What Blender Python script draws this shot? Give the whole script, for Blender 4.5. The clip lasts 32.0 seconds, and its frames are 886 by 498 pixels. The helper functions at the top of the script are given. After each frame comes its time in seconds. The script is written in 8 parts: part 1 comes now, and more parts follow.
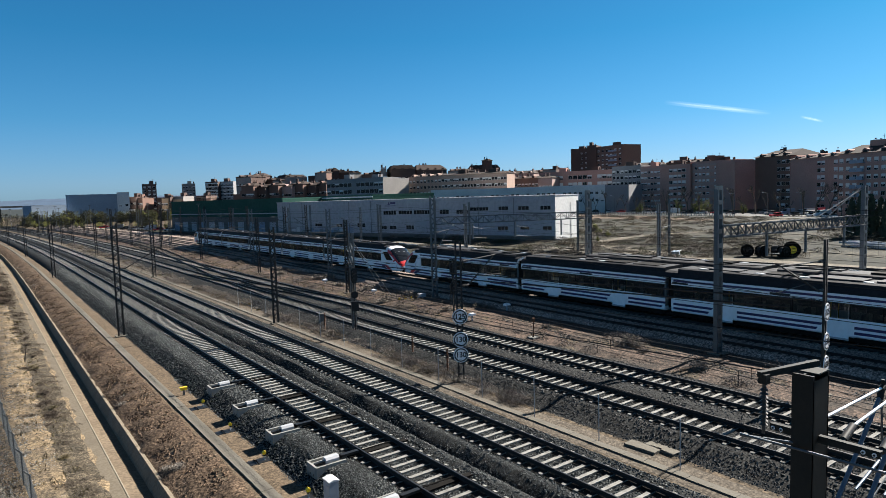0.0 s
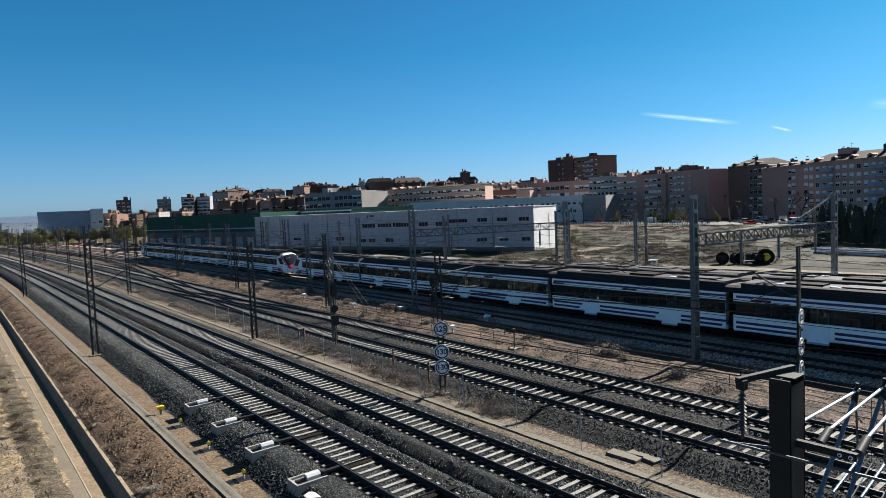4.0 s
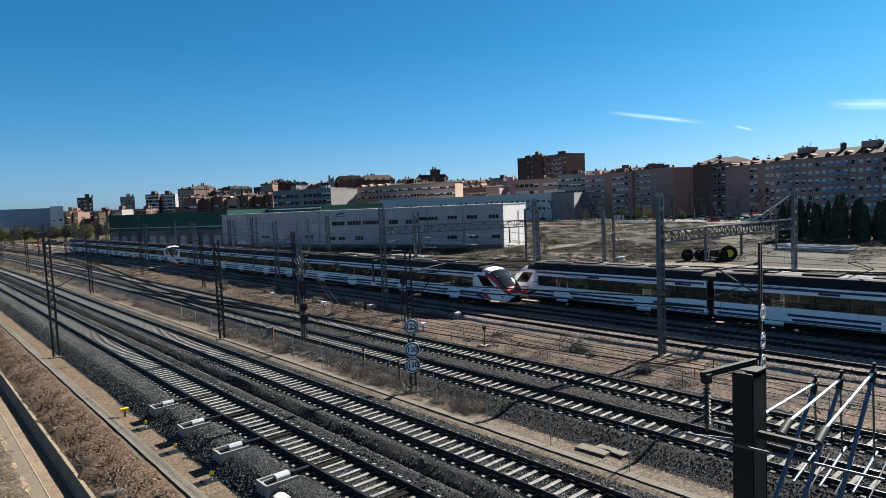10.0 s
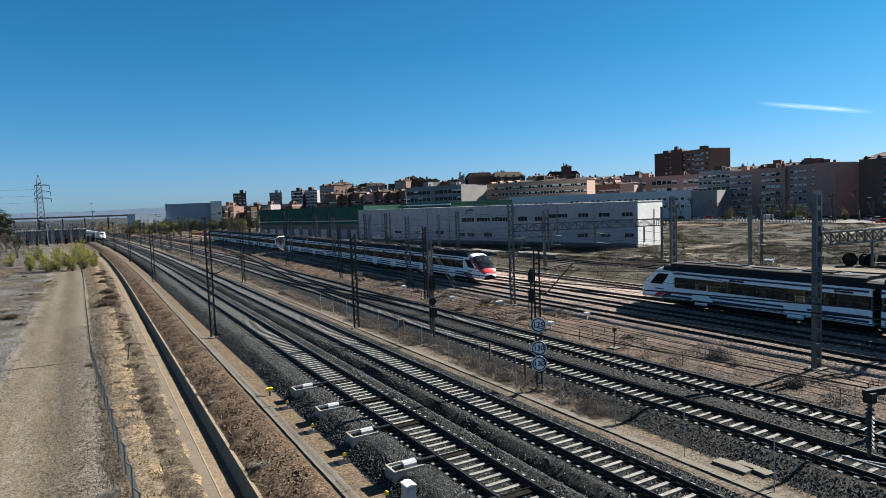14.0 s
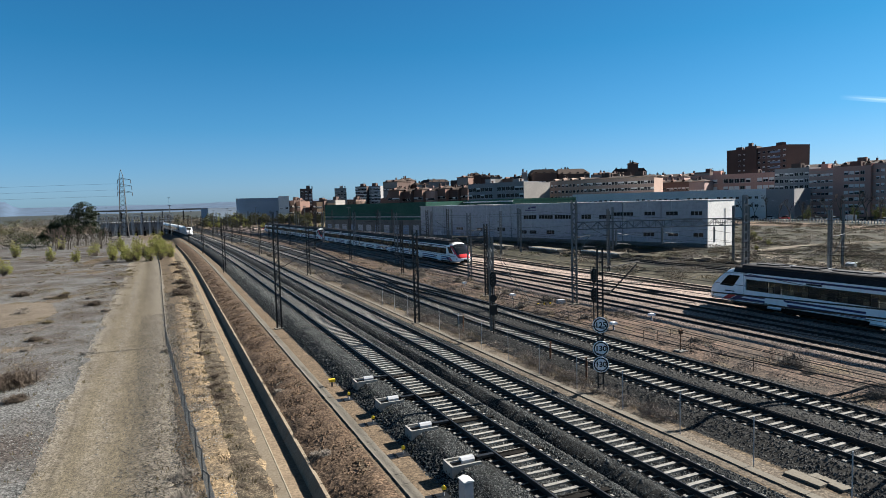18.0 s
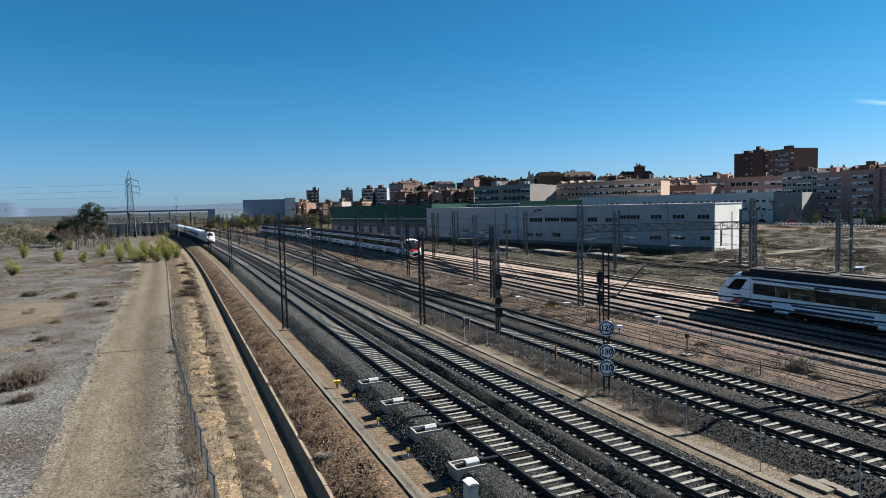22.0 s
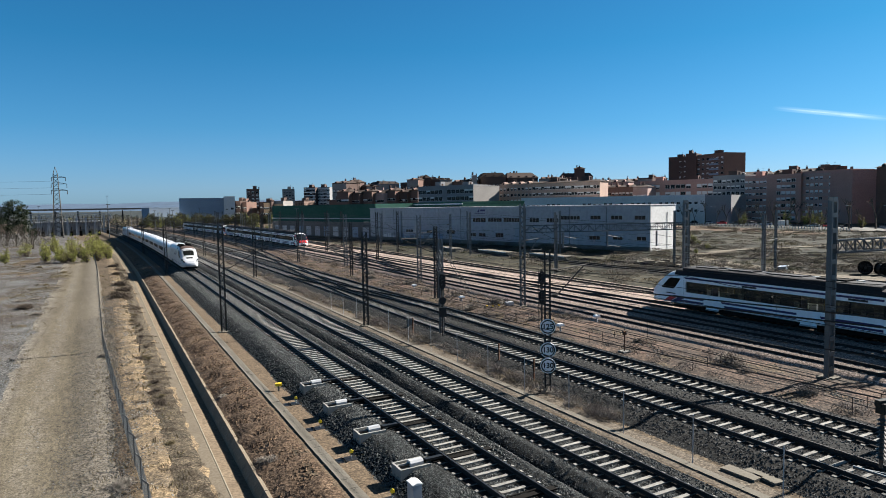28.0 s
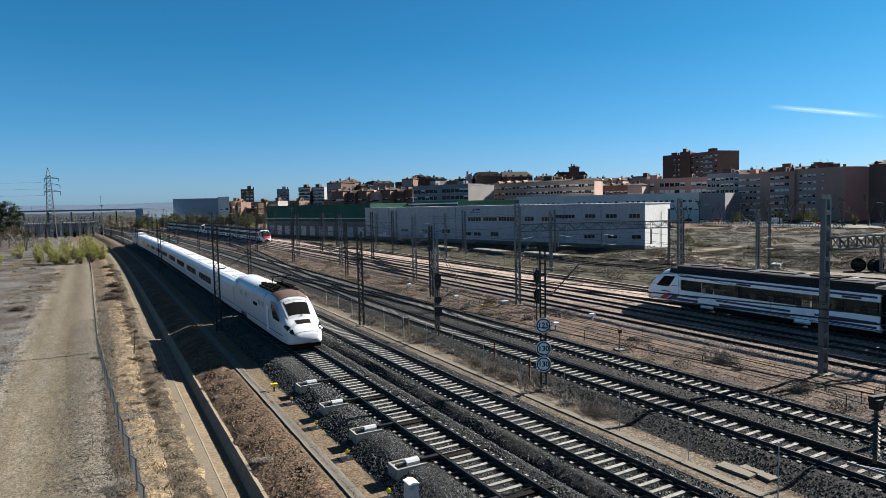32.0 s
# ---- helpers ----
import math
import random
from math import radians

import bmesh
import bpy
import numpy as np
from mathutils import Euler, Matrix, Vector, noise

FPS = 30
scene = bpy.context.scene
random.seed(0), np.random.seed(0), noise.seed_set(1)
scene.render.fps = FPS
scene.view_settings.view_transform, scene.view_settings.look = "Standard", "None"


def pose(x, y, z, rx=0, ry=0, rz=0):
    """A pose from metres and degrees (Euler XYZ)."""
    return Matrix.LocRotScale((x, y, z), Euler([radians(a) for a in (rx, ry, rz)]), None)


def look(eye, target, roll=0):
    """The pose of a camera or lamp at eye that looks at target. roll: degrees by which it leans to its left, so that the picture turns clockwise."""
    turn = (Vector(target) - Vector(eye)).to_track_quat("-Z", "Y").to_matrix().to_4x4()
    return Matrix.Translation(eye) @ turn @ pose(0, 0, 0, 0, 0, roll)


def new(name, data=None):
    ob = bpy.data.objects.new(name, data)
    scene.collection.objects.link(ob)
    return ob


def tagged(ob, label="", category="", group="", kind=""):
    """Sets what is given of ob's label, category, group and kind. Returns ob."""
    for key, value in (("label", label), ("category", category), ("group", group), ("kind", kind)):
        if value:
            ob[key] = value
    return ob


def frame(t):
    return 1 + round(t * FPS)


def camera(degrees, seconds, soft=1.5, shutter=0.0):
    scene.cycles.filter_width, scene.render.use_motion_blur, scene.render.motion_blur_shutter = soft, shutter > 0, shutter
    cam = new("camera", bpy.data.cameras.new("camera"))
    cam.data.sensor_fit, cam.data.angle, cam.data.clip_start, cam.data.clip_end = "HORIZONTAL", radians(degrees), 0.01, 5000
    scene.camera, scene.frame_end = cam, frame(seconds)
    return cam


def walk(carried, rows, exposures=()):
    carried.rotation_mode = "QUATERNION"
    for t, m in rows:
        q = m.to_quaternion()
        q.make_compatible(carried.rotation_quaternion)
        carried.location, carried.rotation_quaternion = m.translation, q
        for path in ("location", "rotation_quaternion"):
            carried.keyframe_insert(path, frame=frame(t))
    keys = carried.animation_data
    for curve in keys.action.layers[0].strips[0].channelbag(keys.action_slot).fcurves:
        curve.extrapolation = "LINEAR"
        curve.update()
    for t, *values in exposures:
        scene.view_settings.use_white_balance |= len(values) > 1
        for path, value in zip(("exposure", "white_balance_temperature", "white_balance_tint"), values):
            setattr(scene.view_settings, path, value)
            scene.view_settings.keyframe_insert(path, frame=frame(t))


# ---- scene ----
EXPO = 1.78
cam = camera(70.37, 32.0, soft=0.5)
EYE = (0.0, 0.0, 10.8)
walk(cam, [(t, pose(*EYE, a, b, c)) for t, a, b, c in (
    (0.0, 85.13, 1.76, -36.59), (0.5, 85.62, 2.02, -36.30), (1.0, 85.95, 2.09, -36.40), (1.5, 86.68, 2.99, -36.49),
    (2.0, 86.33, 2.59, -37.02), (2.5, 86.24, 2.39, -37.59), (3.0, 85.95, 2.60, -37.86), (3.5, 86.19, 2.51, -38.62),
    (5.5, 86.18, 2.26, -37.65), (6.0, 86.28, 2.26, -37.49), (6.5, 85.74, 2.85, -39.42), (7.0, 85.86, 2.52, -42.24),
    (7.5, 85.75, 2.91, -42.62), (8.0, 86.40, 2.83, -42.50), (8.5, 86.08, 2.59, -41.75), (9.0, 86.07, 2.45, -41.84),
    (9.5, 86.26, 2.38, -42.10), (10.0, 85.84, 2.47, -41.24), (10.5, 86.08, 2.98, -40.59), (11.0, 85.58, 2.23, -39.98),
    (11.5, 86.25, 1.69, -37.74), (12.0, 86.06, 2.09, -33.45), (12.5, 85.80, 2.28, -32.53), (13.0, 86.08, 2.41, -30.96),
    (13.5, 85.91, 2.27, -30.15), (14.0, 86.02, 2.09, -29.50), (14.5, 86.29, 1.94, -28.62), (16.5, 86.10, 0.33, -26.10),
    (17.0, 85.91, 0.26, -26.05), (17.5, 86.04, 0.66, -25.00), (18.0, 85.89, 1.56, -23.87), (18.5, 85.25, 2.03, -23.03),
    (19.0, 84.86, 2.35, -23.27), (19.5, 84.52, 0.69, -23.49), (20.0, 84.87, 0.15, -24.69), (20.5, 84.87, 0.47, -24.55),
    (21.0, 86.24, 1.01, -24.27), (21.5, 86.61, 1.05, -23.66), (22.0, 86.10, 1.31, -23.32), (22.5, 86.25, 1.03, -23.41),
    (23.0, 86.85, 1.50, -22.29), (23.5, 87.48, 1.52, -22.21), (24.0, 86.76, 1.46, -23.40), (24.5, 87.03, 1.40, -24.56),
    (25.0, 87.47, 0.96, -25.70), (25.5, 87.31, 0.77, -26.76), (26.0, 86.97, 0.27, -28.38), (26.5, 86.65, 0.08, -28.78),
    (28.5, 85.91, 1.13, -28.34), (29.0, 85.89, 0.88, -28.17), (29.5, 85.82, 0.74, -28.14), (30.0, 85.77, 1.06, -28.20),
    (30.5, 85.90, 1.25, -28.25), (31.0, 86.09, 1.32, -28.36), (31.5, 86.20, 1.36, -28.35), (32.0, 85.93, 1.24, -28.88),
)], exposures=[(0, EXPO), (32, EXPO)])


# ---- light ----
SUN_EL, SUN_AZ = 32.5, 91.0          # degrees; azimuth clockwise from +y
world = bpy.data.worlds.new("world")
scene.world = world
world.use_nodes = True
_nt = world.node_tree
_sky = _nt.nodes.new("ShaderNodeTexSky")
_sky.sky_type = 'NISHITA'
_sky.sun_disc = False
_sky.sun_elevation, _sky.sun_rotation = radians(SUN_EL), radians(SUN_AZ)
_sky.altitude, _sky.air_density, _sky.dust_density, _sky.ozone_density = 650, 1.0, 0.9, 4.0
_bg = _nt.nodes["Background"]
_bg.inputs[1].default_value = 0.076
_k = _nt.nodes.new("ShaderNodeMix")
_k.data_type, _k.blend_type = 'RGBA', 'MULTIPLY'
_k.inputs[0].default_value = 1.0
_k.inputs[7].default_value = (0.2, 0.2, 0.2, 1)
_gm = _nt.nodes.new("ShaderNodeGamma")
_gm.inputs[1].default_value = 0.72
_nt.links.new(_sky.outputs[0], _k.inputs[6])
_nt.links.new(_k.outputs[2], _gm.inputs[0])
# sky tint by height: pale horizon, deep blue above, unseen zenith paled for neutral fill
_co = _nt.nodes.new("ShaderNodeTexCoord")
_up = _nt.nodes.new("ShaderNodeSeparateXYZ")
_nt.links.new(_co.outputs["Generated"], _up.inputs[0])
_air = _nt.nodes.new("ShaderNodeValToRGB")
_el = _air.color_ramp.elements
_el[0].position, _el[0].color = 0.03, (1.12, 1.8, 2.65, 1)
_el[1].position, _el[1].color = 0.7, (0.85, 1.0, 1.1, 1)
for _p, _c in ((0.12, (0.58, 1.6, 2.36, 1)), (0.235, (0.3, 1.4, 2.1, 1)), (0.36, (0.27, 1.25, 1.95, 1))):
    _el.new(_p).color = _c
_nt.links.new(_up.outputs[2], _air.inputs[0])
_mul = _nt.nodes.new("ShaderNodeMix")
_mul.data_type, _mul.blend_type = 'RGBA', 'MULTIPLY'
_mul.inputs[0].default_value = 1.0
_nt.links.new(_gm.outputs[0], _mul.inputs[6])
_nt.links.new(_air.outputs[0], _mul.inputs[7])
_nt.links.new(_mul.outputs[2], _bg.inputs[0])
sun = new("sun", bpy.data.lights.new("sun", 'SUN'))
sun.data.energy, sun.data.angle, sun.data.color = 5.0, radians(0.5), (1.0, 0.95, 0.88)
_d = Vector((math.cos(radians(SUN_EL)) * math.sin(radians(SUN_AZ)), math.cos(radians(SUN_EL)) * math.cos(radians(SUN_AZ)), math.sin(radians(SUN_EL))))
sun.matrix_world = look(_d * 100, (0, 0, 0))


# ---- materials ----
FULL_TONE = ("train_white", "express_shade_paint", "whitewall_facade", "sign_white", "bare_tube", "signal_yellow", "train_red", "grey_panel", "window_frame", "pale_metal_cladding", "redbrick_facade", "shutter") + tuple(n + "_facade" for n in ("tan", "pink", "greywall", "bluewall", "beige", "orange"))
STONY = ("ballast_stone", "yard_ballast", "concrete_sleeper")
TONE_SCALE, STONE_SCALE = (0.352, 0.354, 0.346), (0.72, 0.72, 0.705)   # factors that scale base colours down against the raised exposure


def material(name, c1, c2=None, scale=1.0, rough=0.8, metal=0.0, bump=0.0, fine=None, c3=None, spread=0.5, rand=0.0, spec=None, stretch=(1, 1, 1), detail=6, grit=None):
    """A surface of two or three tones mixed by noise at a coarse and a fine size, with relief."""
    if name not in FULL_TONE:
        k = STONE_SCALE if name in STONY else TONE_SCALE
        c1, c2, c3 = [c and tuple(v * w for v, w in zip(c, k)) for c in (c1, c2, c3)]
    m = bpy.data.materials.new(name)
    m.use_nodes = True
    nt = m.node_tree
    b = nt.nodes["Principled BSDF"]
    b.inputs["Roughness"].default_value, b.inputs["Metallic"].default_value = rough, metal
    b.inputs["Specular IOR Level"].default_value = spec if spec is not None else (0.12 if rough >= 0.8 else 0.45)
    if c2 is None:
        b.inputs["Base Color"].default_value = (*c1, 1)
        return m
    geo = nt.nodes.new("ShaderNodeNewGeometry")
    mp = nt.nodes.new("ShaderNodeMapping")
    mp.inputs["Scale"].default_value = stretch
    nt.links.new(geo.outputs["Position"], mp.inputs[0])
    n1 = nt.nodes.new("ShaderNodeTexNoise")
    n1.inputs["Scale"].default_value, n1.inputs["Detail"].default_value = 1.0 / scale, detail
    nt.links.new(mp.outputs[0], n1.inputs["Vector"])
    n2 = nt.nodes.new("ShaderNodeTexNoise")
    n2.inputs["Scale"].default_value, n2.inputs["Detail"].default_value = 1.0 / (fine or scale / 12), 4
    nt.links.new(mp.outputs[0], n2.inputs["Vector"])
    r1 = nt.nodes.new("ShaderNodeValToRGB")
    lo = 0.5 - spread * 0.35
    r1.color_ramp.elements[0].position, r1.color_ramp.elements[0].color = lo, (*c1, 1)
    r1.color_ramp.elements[1].position, r1.color_ramp.elements[1].color = 1 - lo, (*c2, 1)
    nt.links.new(n1.outputs["Fac"], r1.inputs[0])
    out = r1.outputs[0]
    r2 = nt.nodes.new("ShaderNodeValToRGB")
    r2.color_ramp.elements[0].position, r2.color_ramp.elements[1].position = 0.42, 0.62
    nt.links.new(n2.outputs["Fac"], r2.inputs[0])
    mix = nt.nodes.new("ShaderNodeMix")
    mix.data_type = 'RGBA'
    t = c3 or tuple(v * 0.72 for v in c1)
    mix.inputs[7].default_value = (*t, 1)
    nt.links.new(out, mix.inputs[6])
    f = nt.nodes.new("ShaderNodeMath")
    f.operation = 'MULTIPLY'
    f.inputs[1].default_value = 0.6 if c3 else 0.45
    nt.links.new(r2.outputs[0], f.inputs[0])
    nt.links.new(f.outputs[0], mix.inputs[0])
    out = mix.outputs[2]
    if grit:                             # stones: each cell has its own tone, the shade in the gaps painted dark
        vo = nt.nodes.new("ShaderNodeTexVoronoi")
        vo.inputs["Scale"].default_value = 1.0 / grit[0]
        nt.links.new(geo.outputs["Position"], vo.inputs["Vector"])
        bw = nt.nodes.new("ShaderNodeSeparateColor")
        nt.links.new(vo.outputs["Color"], bw.inputs[0])
        tone = nt.nodes.new("ShaderNodeMapRange")
        tone.inputs[3].default_value, tone.inputs[4].default_value = 1 - grit[1], 1 + grit[1]
        nt.links.new(bw.outputs[0], tone.inputs[0])
        gap = nt.nodes.new("ShaderNodeMapRange")
        gap.inputs[1].default_value, gap.inputs[2].default_value, gap.inputs[3].default_value, gap.inputs[4].default_value = 0.35, 0.75, 1.0, 1 - grit[1] * 0.8
        nt.links.new(vo.outputs["Distance"], gap.inputs[0])
        both = nt.nodes.new("ShaderNodeMath")
        both.operation = 'MULTIPLY'
        nt.links.new(tone.outputs[0], both.inputs[0])
        nt.links.new(gap.outputs[0], both.inputs[1])
        gv = nt.nodes.new("ShaderNodeHueSaturation")
        nt.links.new(both.outputs[0], gv.inputs["Value"])
        nt.links.new(out, gv.inputs["Color"])
        out = gv.outputs[0]
    if rand:
        oi = nt.nodes.new("ShaderNodeObjectInfo")
        hv = nt.nodes.new("ShaderNodeHueSaturation")
        ma = nt.nodes.new("ShaderNodeMapRange")
        ma.inputs[3].default_value, ma.inputs[4].default_value = 1 - rand, 1 + rand
        nt.links.new(oi.outputs["Random"], ma.inputs[0])
        nt.links.new(ma.outputs[0], hv.inputs["Value"])
        nt.links.new(out, hv.inputs["Color"])
        out = hv.outputs[0]
    nt.links.new(out, b.inputs["Base Color"])
    if bump:
        bp = nt.nodes.new("ShaderNodeBump")
        bp.inputs["Strength"].default_value, bp.inputs["Distance"].default_value = min(1, bump * 4), bump
        nt.links.new(n2.outputs["Fac"], bp.inputs["Height"])
        nt.links.new(bp.outputs[0], b.inputs["Normal"])
    return m


M = {}
M["dirt"] = material("dirt", (0.26, 0.19, 0.13), (0.36, 0.275, 0.19), 6, 0.95, bump=0.07, fine=0.22, c3=(0.1, 0.08, 0.055), grit=(0.12, 0.5))
M["verge"] = material("stony_verge", (0.43, 0.29, 0.22), (0.17, 0.135, 0.112), 3.5, 0.95, bump=0.09, fine=0.2, c3=(0.07, 0.06, 0.05), spread=0.4, grit=(0.11, 0.6))
M["field"] = material("field", (0.4, 0.4, 0.395), (0.21, 0.175, 0.155), 7, 0.95, bump=0.14, fine=0.17, c3=(0.11, 0.105, 0.1), spread=0.3, grit=(0.11, 0.55))
M["road"] = material("dirt_road", (0.385, 0.325, 0.23), (0.26, 0.215, 0.15), 2.4, 0.95, bump=0.06, fine=0.14, c3=(0.15, 0.125, 0.09), stretch=(1, 0.3, 1), grit=(0.05, 0.45))
M["lane"] = material("trodden_lane", (0.5, 0.43, 0.34), (0.36, 0.3, 0.23), 5.0, 0.95, bump=0.08, fine=0.5, c3=(0.15, 0.125, 0.095), grit=(0.4, 0.25))


def road_mix():
    """Worn dust down the middle of the service road gives way to stones at its ragged edges and crown."""
    m = M["road"]
    nt = m.node_tree
    b = nt.nodes["Principled BSDF"]
    dust = b.inputs["Base Color"].links[0].from_socket
    geo = nt.nodes.new("ShaderNodeNewGeometry")
    sep = nt.nodes.new("ShaderNodeSeparateXYZ")
    nt.links.new(geo.outputs["Position"], sep.inputs[0])
    lean = nt.nodes.new("ShaderNodeMath")
    lean.operation = 'MULTIPLY_ADD'
    lean.inputs[1].default_value = 0.012
    nt.links.new(sep.outputs[1], lean.inputs[0])
    nt.links.new(sep.outputs[0], lean.inputs[2])
    nz = nt.nodes.new("ShaderNodeTexNoise")
    nz.inputs["Scale"].default_value, nz.inputs["Detail"].default_value, nz.inputs["Roughness"].default_value = 0.55, 8, 0.72
    nt.links.new(geo.outputs["Position"], nz.inputs["Vector"])
    wob = nt.nodes.new("ShaderNodeMath")
    wob.operation = 'MULTIPLY_ADD'
    wob.inputs[1].default_value = 3.6
    nt.links.new(nz.outputs["Fac"], wob.inputs[0])
    nt.links.new(lean.outputs[0], wob.inputs[2])
    rg = nt.nodes.new("ShaderNodeMapRange")
    rg.inputs[1].default_value, rg.inputs[2].default_value = -5.4, 4.2
    nt.links.new(wob.outputs[0], rg.inputs[0])
    rp = nt.nodes.new("ShaderNodeValToRGB")
    el = rp.color_ramp.elements
    el[0].position, el[0].color = 0.0, (1, 1, 1, 1)
    el[1].position, el[1].color = 1.0, (1, 1, 1, 1)
    for p, v in ((0.1, 0.9), (0.24, 0.3), (0.31, 0.05), (0.4, 0.4), (0.48, 0.05), (0.56, 0.1), (0.72, 0.6), (0.9, 0.6)):
        e = el.new(p)
        e.color = (v, v, v, 1)
    nt.links.new(rg.outputs[0], rp.inputs[0])
    vo = nt.nodes.new("ShaderNodeTexVoronoi")
    vo.inputs["Scale"].default_value = 10
    nt.links.new(geo.outputs["Position"], vo.inputs["Vector"])
    sc = nt.nodes.new("ShaderNodeSeparateColor")
    nt.links.new(vo.outputs["Color"], sc.inputs[0])
    st = nt.nodes.new("ShaderNodeValToRGB")
    st.color_ramp.elements[0].color, st.color_ramp.elements[1].color = (0.045, 0.04, 0.033, 1), (0.27, 0.24, 0.2, 1)
    nt.links.new(sc.outputs[0], st.inputs[0])
    mix = nt.nodes.new("ShaderNodeMix")
    mix.data_type = 'RGBA'
    nt.links.new(rp.outputs[0], mix.inputs[0])
    nt.links.new(dust, mix.inputs[6])
    nt.links.new(st.outputs[0], mix.inputs[7])
    nt.links.new(mix.outputs[2], b.inputs["Base Color"])


road_mix()
M["precast"] = material("precast_concrete", (0.68, 0.67, 0.64), (0.52, 0.51, 0.48), 0.6, 0.85, fine=0.08)
M["gravel"] = material("pale_gravel", (0.66, 0.66, 0.65), (0.24, 0.235, 0.23), 0.15, 0.95, fine=0.05, spread=0.4)
M["berm"] = material("brown_bank", (0.47, 0.32, 0.215), (0.28, 0.19, 0.13), 1.6, 0.95, bump=0.14, fine=0.16, c3=(0.1, 0.068, 0.047), grit=(0.1, 0.4))
M["sand"] = material("sandy_shoulder", (0.43, 0.315, 0.215), (0.32, 0.235, 0.16), 2.0, 0.95, bump=0.03, fine=0.2, c3=(0.16, 0.125, 0.09), grit=(0.08, 0.35))
M["path"] = material("dusty_path", (0.42, 0.345, 0.27), (0.31, 0.255, 0.2), 1.6, 0.95, bump=0.04, fine=0.15, c3=(0.17, 0.14, 0.11), grit=(0.08, 0.4))
M["ochre"] = material("ochre_slope", (0.72, 0.525, 0.32), (0.4, 0.31, 0.215), 1.6, 0.95, bump=0.12, fine=0.2, c3=(0.1, 0.085, 0.07), spread=0.35, grit=(0.06, 0.4))
M["ballast"] = material("dark_ballast", (0.06, 0.066, 0.067), (0.1, 0.107, 0.107), 1.2, 0.9, bump=0.06, fine=0.055, c3=(0.012, 0.0125, 0.013), grit=(0.075, 0.95))
M["stone"] = material("ballast_stone", (0.05, 0.054, 0.054), (0.205, 0.215, 0.212), 0.1, 0.85, fine=0.03, spread=0.35)
M["oldballast"] = material("old_ballast", (0.056, 0.058, 0.058), (0.092, 0.093, 0.091), 2.0, 0.95, bump=0.06, fine=0.08, c3=(0.02, 0.019, 0.018), grit=(0.085, 0.95))
M["oldstone"] = material("dusty_stone", (0.085, 0.083, 0.081), (0.4, 0.39, 0.375), 0.12, 0.9, fine=0.03, spread=0.4)
M["yard"] = material("yard_ballast", (0.58, 0.45, 0.385), (0.36, 0.285, 0.245), 3, 0.95, bump=0.06, fine=0.12, c3=(0.05, 0.045, 0.038), grit=(0.1, 0.55))
M["concrete"] = material("concrete", (0.42, 0.38, 0.32), (0.33, 0.295, 0.245), 1.4, 0.9, bump=0.01, fine=0.09, c3=(0.27, 0.24, 0.2))
M["cream"] = material("cream_mortar", (0.75, 0.66, 0.5), (0.6, 0.52, 0.4), 1.0, 0.9, fine=0.1)
M["sleeper"] = material("concrete_sleeper", (0.36, 0.35, 0.33), (0.19, 0.18, 0.165), 0.25, 0.9, bump=0.006, fine=0.05, rand=0.12)
M["woodsleeper"] = material("old_sleeper", (0.27, 0.235, 0.2), (0.4, 0.355, 0.31), 0.8, 0.9, fine=0.08, rand=0.15)
M["rail"] = material("rail_rust", (0.03, 0.022, 0.018), (0.05, 0.035, 0.028), 0.6, 0.75, fine=0.05)
M["railtop"] = material("rail_head", (0.3, 0.29, 0.28), (0.22, 0.2, 0.19), 2, 0.4, metal=0.9, fine=0.2)
M["channel"] = material("channel_concrete", (0.42, 0.35, 0.265), (0.34, 0.285, 0.22), 1.8, 0.92, bump=0.02, fine=0.12, c3=(0.26, 0.21, 0.15))
M["litter"] = material("weed_litter", (0.36, 0.285, 0.2), (0.16, 0.135, 0.1), 0.7, 0.95, bump=0.06, fine=0.1, c3=(0.06, 0.052, 0.04), spread=0.4, grit=(0.07, 0.6))
M["silt"] = material("drain_silt", (0.5, 0.38, 0.265), (0.4, 0.3, 0.21), 1.3, 0.95, bump=0.02, fine=0.16, c3=(0.2, 0.155, 0.11))
M["drainwall"] = material("drain_wall_concrete", (0.7, 0.58, 0.43), (0.55, 0.45, 0.33), 0.9, 0.92, bump=0.02, fine=0.12, c3=(0.42, 0.34, 0.25))
M["mast"] = material("weathered_steel", (0.05, 0.048, 0.045), (0.085, 0.078, 0.07), 0.8, 0.7, metal=0.2, fine=0.06)
M["girder"] = material("blue_grey_girder", (0.17, 0.2, 0.23), (0.13, 0.155, 0.18), 1.0, 0.6, metal=0.3, fine=0.08)
M["galv"] = material("galvanized_steel", (0.33, 0.36, 0.38), (0.25, 0.275, 0.3), 1.0, 0.5, metal=0.55, fine=0.08)
M["post"] = material("dark_post_paint", (0.04, 0.042, 0.036), (0.055, 0.055, 0.048), 0.4, 0.7, fine=0.05, spec=0.2)
M["wire"] = material("wire", (0.045, 0.042, 0.04), rough=0.6, metal=0.3)
M["white"] = material("train_white", (0.88, 0.885, 0.9), (0.82, 0.825, 0.84), 3, 0.28, fine=0.4, c3=(0.76, 0.76, 0.77))
# white express paint greyed: the shade on the train's side is mixed in
M["express"] = material("express_shade_paint", (0.52, 0.535, 0.56), (0.47, 0.485, 0.51), 3, 0.3, fine=0.4, c3=(0.42, 0.43, 0.45))
M["trainroof"] = material("train_roof", (0.05, 0.05, 0.06), (0.085, 0.082, 0.09), 2, 0.75, fine=0.2, spec=0.15)
M["glass"] = material("train_glass", (0.022, 0.024, 0.022), rough=0.1, spec=0.12)
M["seat"] = material("seat_cloth", (0.3, 0.33, 0.42), (0.12, 0.11, 0.2), 0.4, 0.9, fine=0.1)
